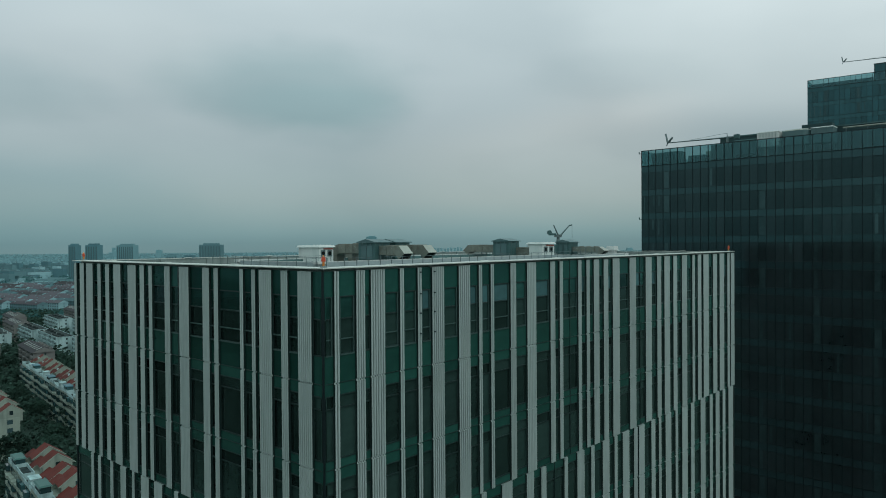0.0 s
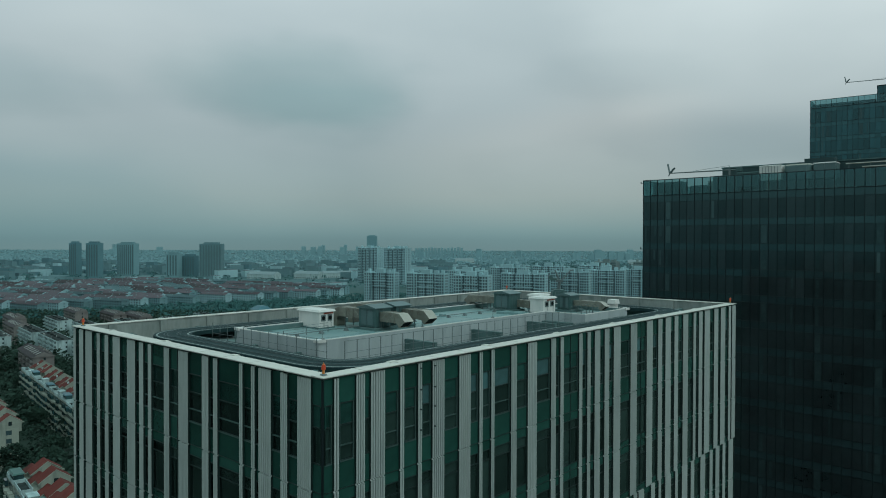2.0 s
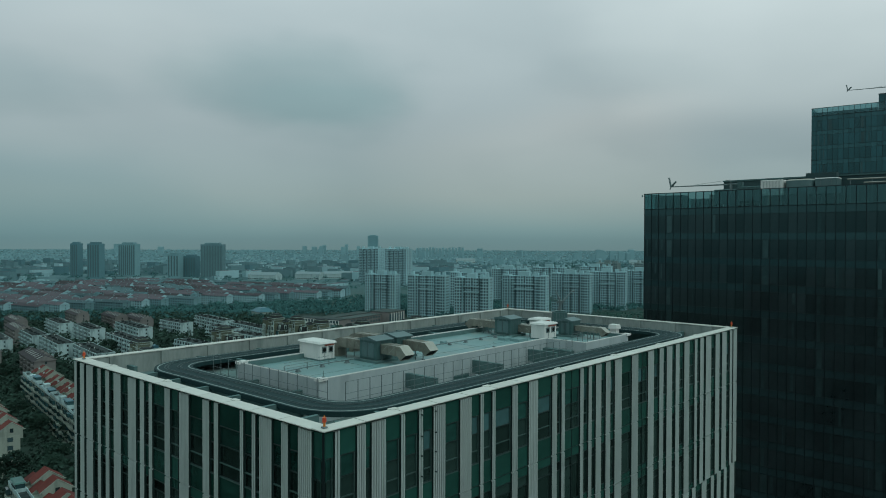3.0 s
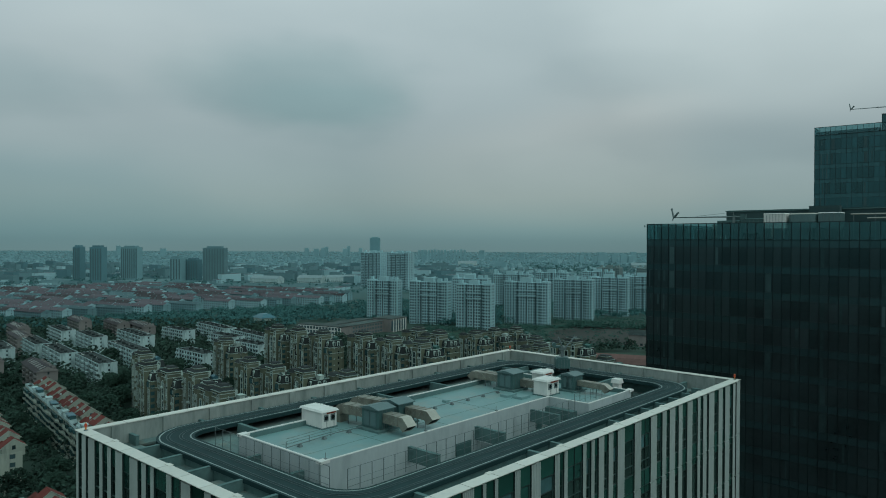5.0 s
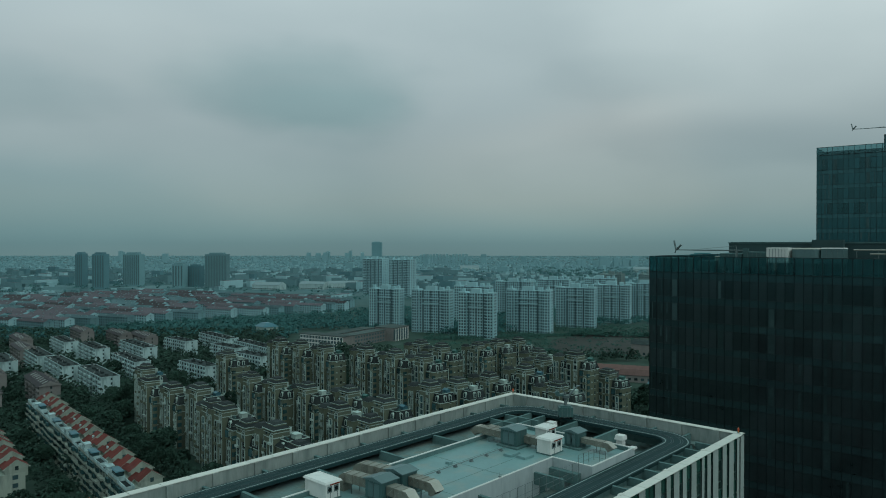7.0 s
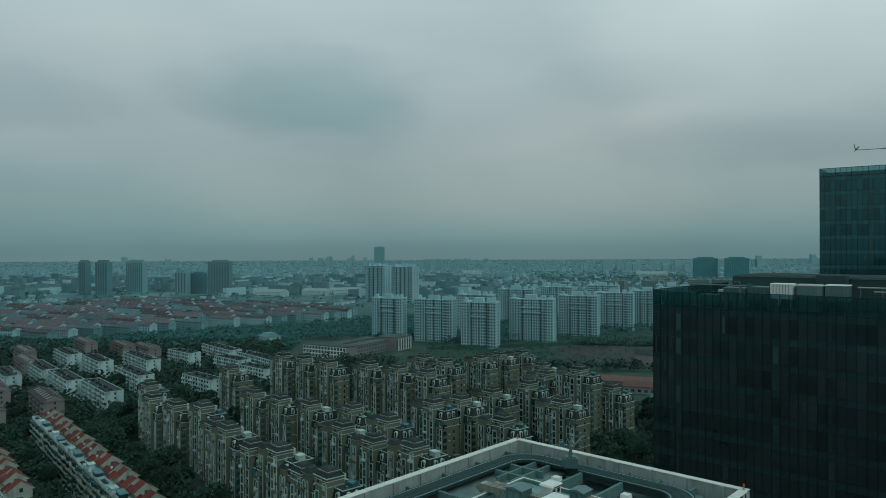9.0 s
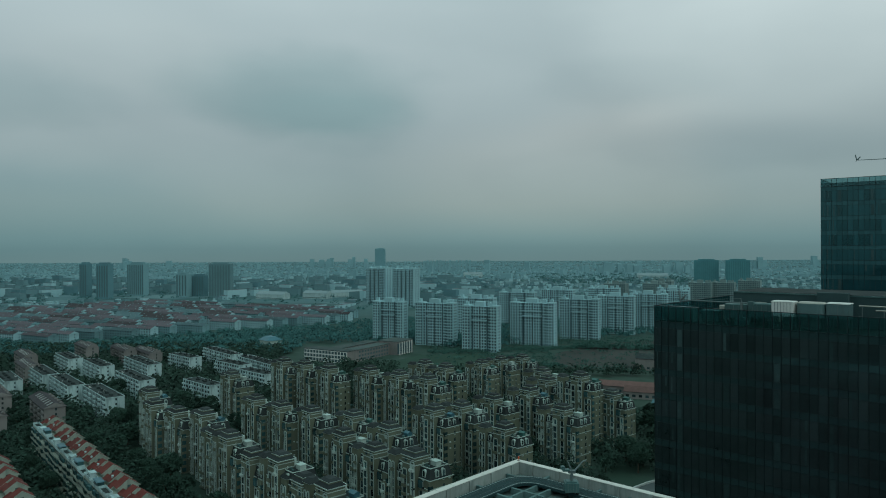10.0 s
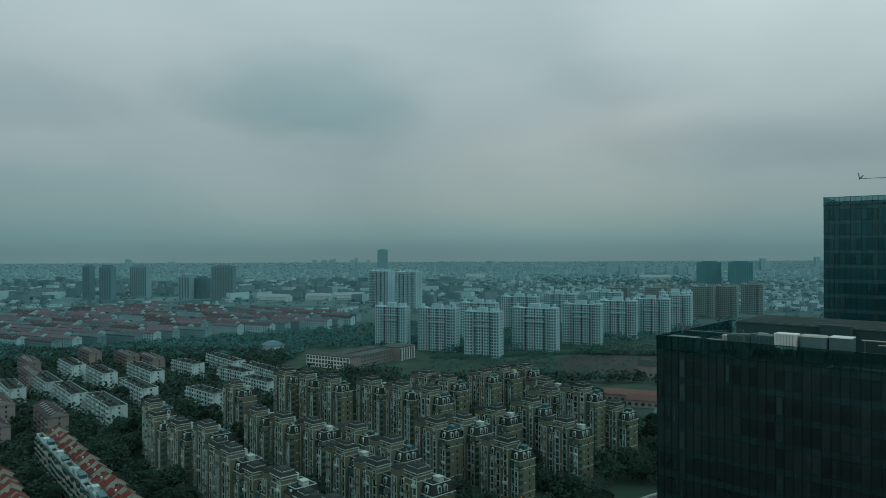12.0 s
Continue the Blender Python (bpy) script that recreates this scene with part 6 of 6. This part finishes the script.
for i in range(6):
    bays.box(-9.5, -9, -82.5 + i * 3.9, -81.7 + i * 3.9, 0, 11.0, 1)
    bays.box(-9.1, -9, -81.6 + i * 3.9, -79.0 + i * 3.9, 1.0, 10.0, 0)
part("glazing", bays, [FAR_PANE, WHITE], school, "white framed window bays", kind="stuff")
pavilion = thing("pavilion", "small cream pavilion with a teal hipped roof", "pavilion", pose(-181, 690, 0, 0, 0, 131))
part("wall", Shape().box(-9, 9, -7, 7, 0, 6), [BEIGE_TRIM], pavilion)
part("roof", Shape().frustum(-10, 10, -8, 8, 6, 9.5, 5), [BLUE_SHEET], pavilion, "teal hipped roof")

# open land and the road beside the estate
def patch_of_land(name, label, category, ring, m, z=0.03):
    tagged(part(name, Shape().solid([(x, y, -0.2) for x, y in ring], [(x, y, z) for x, y in ring]), [m]), label, category, kind="structure")


patch_of_land("sports_field", "worn green school playing field", "field", [(-72, 556), (-18, 540), (30, 600), (20, 632), (-32, 628)], GRASS)
patch_of_land("bare_field", "bare brown field edged with weeds", "field", [(70, 548), (190, 560), (235, 640), (215, 735), (150, 700), (92, 640)], BARE)
ring_l, ring_r = [], []
for i in range(13):
    a = radians(205 - i * 9)
    ring_l.append((118 + 60 * math.cos(a), 250 - 48 * math.sin(a) * -1))
    ring_r.append((118 + 47 * math.cos(a), 250 - 36 * math.sin(a) * -1))
road = Shape()
for (p, q), (u, v) in zip(zip(ring_l, ring_l[1:]), zip(ring_r, ring_r[1:])):
    road.solid([(*p, -0.2), (*u, -0.2), (*v, -0.2), (*q, -0.2)], [(*p, 0.05), (*u, 0.05), (*v, 0.05), (*q, 0.05)])
tagged(part("road", road, [ASPHALT]), "curving grey asphalt road", "road", kind="structure")
for edge, wide in ((ring_l, 1.012), (ring_r, 0.985)):
    kerb = Shape()
    for p, q in zip(edge, edge[1:]):
        f = lambda w: (118 + (w[0] - 118) * wide, 250 + (w[1] - 250) * wide)
        a0, b0 = f(p), f(q)
        kerb.solid([(*p, -0.2), (*q, -0.2), (*b0, -0.2), (*a0, -0.2)], [(*p, 0.75), (*q, 0.75), (*b0, 0.75), (*a0, 0.75)])
    tagged(part("road_barrier", kerb, [KERB]), "low pale concrete barrier along the road", "barrier", kind="structure")


def low_house(label, x, y, w, d, h, turn, wall, roof, name="low_building"):
    t = thing(name, label, "building", pose(x, y, 0, 0, 0, turn))
    part("wall", Shape().box(-w / 2, w / 2, -d / 2, d / 2, 0, h), [wall], t)
    part("roof", Shape().gable(-w / 2 - 0.5, w / 2 + 0.5, -d / 2 - 0.6, d / 2 + 0.6, h, h + d * 0.22, 0, 1), [roof, wall], t)
    for i in range(int(w / 4)):
        part("window", Shape().box(-w / 2 + 1 + i * 4, -w / 2 + 3 + i * 4, -d / 2 - 0.06, -d / 2, 1.2, 2.8), [PANE], t)
    return t


low_house("low hall with a faded red roof", 116, 462, 44, 12, 5, -20, PINK_WALL, FADED_RED)
low_house("low hall with a faded red roof", 124, 446, 34, 12, 4.5, -20, PINK_WALL, FADED_RED)
low_house("pink-walled house at the field's edge", 150, 552, 16, 14, 9, -30, PINK_WALL, FLAT_ROOF)
low_house("small hut with a bright orange-red roof", 108, 362, 9, 7, 4, -40, WHITE_WALL, RED_TILE)
low_house("small hut with a bright orange-red roof", 118, 392, 8, 7, 4, -40, WHITE_WALL, RED_TILE)
low_house("low shed with a turquoise sheet roof", 122, 412, 14, 9, 4, -30, WHITE_WALL, BLUE_SHEET)
low_house("teal-walled community house among the blocks", -66, 398, 16, 10, 7, AX, FAR_DARK, FLAT_ROOF)

# long white factory sheds far off
for x, y, w, d, h, turn in ((-345, 1335, 60, 24, 9, -20), (-262, 1345, 52, 22, 10, -20), (-212, 1385, 60, 22, 9, 15), (60, 2300, 60, 30, 9, 5), (600, 2150, 90, 30, 9, -10)):
    low_house("long white-roofed factory shed in the distance", x, y, w, d, h, turn, WHITE_WALL, SLAB_BAND, "factory_shed")

# ---------------------------------------------------------------- low-rise quarters farther out
far_rows = [row_house("low white terrace in the distance, haze mixed into its brown roof colour", n, 10.5, 4, w, rf, True, n, "far terraces", FAR_PANE, "far_terrace")
            for n, w, rf in ((44, FAR_WALL, DULL_TILE), (46, SLAB_WALL, OLD_TILE), (42, FAR_WALL, FAR_ROOF), (46, SLAB_WALL, DULL_TILE), (40, SLAB_WALL, DULL_TILE))]
r = random.Random(12)
places = []
for i in range(18):
    for j in range(9):
        a, b = i * 22.6 + r.uniform(-1, 1), j * 54 + r.uniform(-3, 3) + (i % 3) * 8
        x, y = -390 + 0.866 * a - 0.906 * b, 690 + 0.690 * a + 0.423 * b
        if -0.69 * y < x < -130 and r.random() < 0.95:
            places.append((x, y, 155 + r.uniform(-3, 3)))
put_all(far_rows, places, 160)

blocks = {k: Shape() for k in "abcf"}


def quarter(x, y):
    """How far a place lies across the rows of the low-rise quarter, and behind their near ends."""
    across = 0.423 * (x + 390) + 0.906 * (y - 690)
    return across, -0.906 * (x + 390) + 0.423 * (y - 690) + 0.498 * across


hit = lambda x, y: (-14 < quarter(x, y)[0] < 400 and -12 < quarter(x, y)[1] < 520) or (-175 < x < -50 and y < 1260) or (230 < x < 480 and y < 1180) or (-800 < x < -440 and 1250 < y < 1500) or (-420 < x < -180 and 1120 < y < 1420)
for i in range(11000):
    y = 1080 + 3800 * r.random() ** 1.25
    x = r.uniform(-0.72, 0.72) * y
    far = y > 2100
    if hit(x, y) or (x > 150 and 1000 < y < 2200 and r.random() < 0.35) or (x < -200 and y < 1250 and r.random() < 0.5):
        continue
    k = "f" if far else r.choice("aaabc")
    w, d = r.uniform(8, 30) if r.random() < 0.5 else r.uniform(7, 14), r.uniform(7, 11)
    h = r.choice((3, 4, 5, 6, 7, 8) if y < 3300 else (3, 3, 4) if far else (4, 6, 7, 9, 12, 15))
    if not far and x > 100:
        w, d, h = r.uniform(5, 12), r.uniform(5, 9), r.choice((3, 4, 5, 6, 7))
    if not far and x < 60 and y > 1250 and r.random() < 0.14:
        w, d, h = r.uniform(24, 50), 11, r.choice((12, 15, 18))
    if far and y < 3800 and r.random() < 0.006:
        h, w = r.uniform(14, 30), r.uniform(16, 40)
    a = r.choice((-30, -20, -35, 60)) + r.uniform(-4, 4)
    c, q = math.cos(radians(a)), math.sin(radians(a))
    ring = [(x + c * u - q * v, y + q * u + c * v) for u, v in ((-w / 2, -d / 2), (w / 2, -d / 2), (w / 2, d / 2), (-w / 2, d / 2))]
    blocks[k].solid([(*p, 0) for p in ring], [(*p, h) for p in ring], 0, 1)
bright = Shape()
for i in range(700):
    y = 1120 + 1700 * r.random() ** 1.3
    x = r.uniform(-0.70, 0.70) * y
    if hit(x, y):
        continue
    w, h = r.uniform(4, 13), r.uniform(4, 8)
    bright.box(x, x + w, y, y + 6, 0, h)
tagged(part("distant_city", bright, [SLAB_WALL]), "scattered small white buildings far off", "city", kind="stuff")
# a long row of pale high-rises and a few dim clusters at the skyline
for i in range(15):
    x, y = -130 + i * 13.5, 2960 - i * 5
    blocks["f"].box(x, x + 9.5, y, y + 16, 0, r.uniform(40, 46))
for cx, cy, n, top in ((610, 2500, 10, 44), (760, 2600, 8, 42), (-1500, 3400, 8, 52), (1700, 3300, 8, 60), (-600, 3600, 8, 50), (1350, 3000, 5, 55)):
    for i in range(n):
        x, y = cx + r.uniform(-170, 170), cy + r.uniform(-120, 120)
        w, h = r.uniform(14, 26), r.uniform(0.55, 1.0) * top
        blocks["f"].box(x, x + w, y, y + 16, 0, h)
# the farther the blocks, the more haze their colours hold
for k, wall, roof in (("a", FAR_WALL, FAR_ROOF), ("b", SLAB_WALL, DULL_TILE), ("c", FAR_DARK, FAR_ROOF), ("f", HAZE_WALL, HAZE_ROOF)):
    tagged(part("distant_city", blocks[k], [wall, roof]), "sprawl of low city blocks reaching the horizon, haze mixed into their colours", "city", kind="stuff")


# ---------------------------------------------------------------- trees
def tree(seed, h, spread):
    r = random.Random(seed)
    t = thing("tree", "dark leafy broad-crowned tree", "tree", group="trees")
    trunk = Shape().bar((0, 0, 0), (0, 0, h * 0.45), h * 0.028, sides=7, r2=h * 0.016)
    for i in range(5):
        a, b = r.uniform(0, 6.28), r.uniform(0.5, 0.9)
        trunk.bar((0, 0, h * 0.38), (spread * b * 0.6 * math.cos(a), spread * b * 0.6 * math.sin(a), h * r.uniform(0.6, 0.8)), h * 0.012, sides=5, r2=h * 0.004)
    part("trunk", trunk, [BARK], t)
    crown = Shape()
    for i in range(620):
        a, u, q = r.uniform(0, 6.28), r.uniform(-1, 1), r.uniform(0.55, 1.0) ** 0.5
        lump = 0.82 + 0.28 * math.sin(3 * a + seed) * math.cos(2 * u)
        c = Vector((spread * q * lump * math.sqrt(1 - u * u) * math.cos(a), spread * q * lump * math.sqrt(1 - u * u) * math.sin(a), h * 0.64 + h * 0.34 * q * u * lump))
        k = spread * r.uniform(0.08, 0.15)
        nrm = Vector((r.gauss(0, 0.7), r.gauss(0, 0.7), r.gauss(1.0, 0.7))).normalized()
        s = nrm.orthogonal().normalized()
        w = nrm.cross(s)
        crown.face([c + k * s, c + k * 0.6 * w + 0.25 * k * nrm, c - k * s, c - k * 0.7 * w - 0.2 * k * nrm])
        crown.face([c + k * 0.8 * w, c + k * 0.8 * nrm, c - k * 0.8 * w, c - 0.5 * k * nrm])
    part("crown", crown, [LEAF], t)
    return t


models = [tree(1, 11, 4.6), tree(2, 9, 4.0), tree(3, 13, 5.2), tree(4, 7.5, 3.6)]
taken = [(x, y, 13) for x, y in TURRETS]


def free(x, y):
    if any(abs(x - a) < k and abs(y - b) < k for a, b, k in taken):
        return False
    for bx, by in [row[:2] for row in WHITES] + PINKS + [(-89.5, 215.5), (-70, 140), (-134, 226)]:
        c, s = math.cos(radians(180 + AX)), math.sin(radians(180 + AX))
        u, v = (x - bx) * c + (y - by) * s, -(x - bx) * s + (y - by) * c
        if -4 < u < (156 if by == 215.5 else 66 if by < 230 else 66) and -3 < v < 14:
            return False
    return True


def clear_land(x, y):
    if (x > 88 and 395 < y < 520) or (x + 25) ** 2 / 55 ** 2 + (y - 592) ** 2 / 42 ** 2 < 1 or (-45 < x and 530 < y):
        return False
    return free(x, y) and not (56 < x and y < 292) and not (-150 < x < -20 and 560 < y < 690)


spots = []
while len(spots) < 230:
    x, y = r.uniform(-250, 110), r.uniform(212, 470)
    if abs(x) < 0.70 * y and clear_land(x, y):
        spots.append((x, y))
for i, (x, y) in enumerate(spots):
    m = pose(x, y, 0, 0, 0, r.uniform(0, 360))
    if i < 4:
        models[i].matrix_basis = m
    else:
        copy_thing(models[i % 4], m)

# the rest of the planting, joined: small tufts heaped into crowns
canopy = Shape()
count = 0
while count < 4700:
    x, y = r.uniform(-420, 170), r.uniform(130, 660)
    if abs(x) > 0.72 * y or not clear_land(x, y):
        continue
    count += 1
    h, k0 = r.uniform(4.5, 10.5), r.uniform(2.4, 4.6)
    for i in range(int(64 if y < 380 else 24)):
        a, u = r.uniform(0, 6.28), r.uniform(-0.7, 1)
        q = math.sqrt(1 - u * u) * k0 * r.uniform(0.75, 1.08)
        c = Vector((x + q * math.cos(a), y + q * math.sin(a), h * 0.55 + u * h * 0.42))
        k = k0 * (r.uniform(0.13, 0.24) if y < 380 else r.uniform(0.22, 0.36))
        nrm = Vector((r.gauss(0, 0.7), r.gauss(0, 0.7), r.gauss(1.0, 0.6))).normalized()
        e = nrm.orthogonal().normalized()
        w = nrm.cross(e)
        canopy.face([c + k * e, c + k * 0.6 * w + 0.3 * k * nrm, c - k * e, c - k * 0.7 * w - 0.25 * k * nrm])
tagged(part("tree_canopy", canopy, [LEAF]), "dense dark green tree canopy between the buildings", "trees", kind="stuff")

woods = Shape()
for i in range(26000):
    y = 600 + 1900 * r.random() ** 2
    x = r.uniform(-0.72, 0.66) * y
    along, behind = quarter(x, y)
    belt = -100 < along < 400 and -95 < behind < -10 or -80 < along < -16 and -10 < behind < 260 or (-280 < x < 30 and 625 < y < 900 and behind < -8 and not (-150 < x < -10 and y < 700) and not (-196 < x < -166 and 660 < y < 705))
    if -14 < along < 400 and -12 < behind < 520 or x > -60 and 640 < y < 700 and along < 0 or -60 < x < 122 and 600 < y < 674:
        continue
    if not (belt or (y > 900 and r.random() < 0.13) or (x > 0 and 600 < y < 900 and r.random() < 0.6 and not (60 < x < 240 and y < 740)) or (1800 < y and 250 < x < 700)):
        continue
    h, k0 = r.uniform(4, 9), r.uniform(2.6, 5.0)
    for j in range(14 if y < 1000 else 7):
        a, u = r.uniform(0, 6.28), r.uniform(-0.2, 1)
        q = math.sqrt(1 - u * u) * k0
        c = Vector((x + q * math.cos(a), y + q * math.sin(a), h * 0.5 + u * h * 0.4))
        k = k0 * (r.uniform(0.24, 0.42) if y < 1000 else r.uniform(0.3, 0.5))
        nrm = Vector((r.gauss(0, 1), r.gauss(-0.5, 1), r.gauss(0.8, 1))).normalized()
        e = nrm.orthogonal().normalized()
        w = nrm.cross(e)
        woods.face([c + k * e, c + k * 0.7 * w + 0.3 * k * nrm, c - k * e, c - k * 0.7 * w - 0.25 * k * nrm])
tagged(part("far_woods", woods, [LEAF_FAR]), "belts of trees between the quarters, haze mixed into their green", "woodland", kind="stuff")

# weeds and young trees over the open land in front of the slab towers, hedges along its edges
scrub = Shape()
for i in range(5200):
    if i % 3 == 0:      # hedges
        u = r.random()
        (ax, ay), (bx, by) = ((-30, 640), (112, 668)) if i % 2 else ((14, 545), (82, 552)) if i % 4 else ((112, 668), (235, 650))
        x, y = ax + (bx - ax) * u + r.gauss(0, 3), ay + (by - ay) * u + r.gauss(0, 3)
        h, k0 = (r.uniform(1.0, 2.4), r.uniform(0.9, 1.8)) if i % 2 else (r.uniform(2.5, 6), r.uniform(1.6, 3.0))
    else:
        x, y = r.uniform(-40, 240), r.uniform(535, 740)
        h, k0 = r.uniform(0.8, 3.0), r.uniform(0.8, 2.2)
        inside = 85 < x < 225 and 562 < y < 690
        if (inside and r.random() < 0.8) or (-60 < x < 20 and 555 < y < 625 and r.random() < 0.75):
            continue
    if -150 < x < -24 and 540 < y < 700 or not free(x, y):
        continue
    for j in range(12):
        a, u = r.uniform(0, 6.28), r.uniform(-0.3, 1)
        q = math.sqrt(1 - u * u) * k0
        c = Vector((x + q * math.cos(a), y + q * math.sin(a), max(0.15, h * 0.5 + u * h * 0.45)))
        k = k0 * r.uniform(0.22, 0.4)
        nrm = Vector((r.gauss(0, 1), r.gauss(-0.5, 1), r.gauss(0.8, 1))).normalized()
        e = nrm.orthogonal().normalized()
        w = nrm.cross(e)
        scrub.face([c + k * e, c + k * 0.7 * w + 0.3 * k * nrm, c - k * e, c - k * 0.7 * w - 0.25 * k * nrm])
tagged(part("scrub", scrub, [LEAF_FIELD]), "dark green weeds, hedges and young trees on open land", "bushes", kind="stuff")
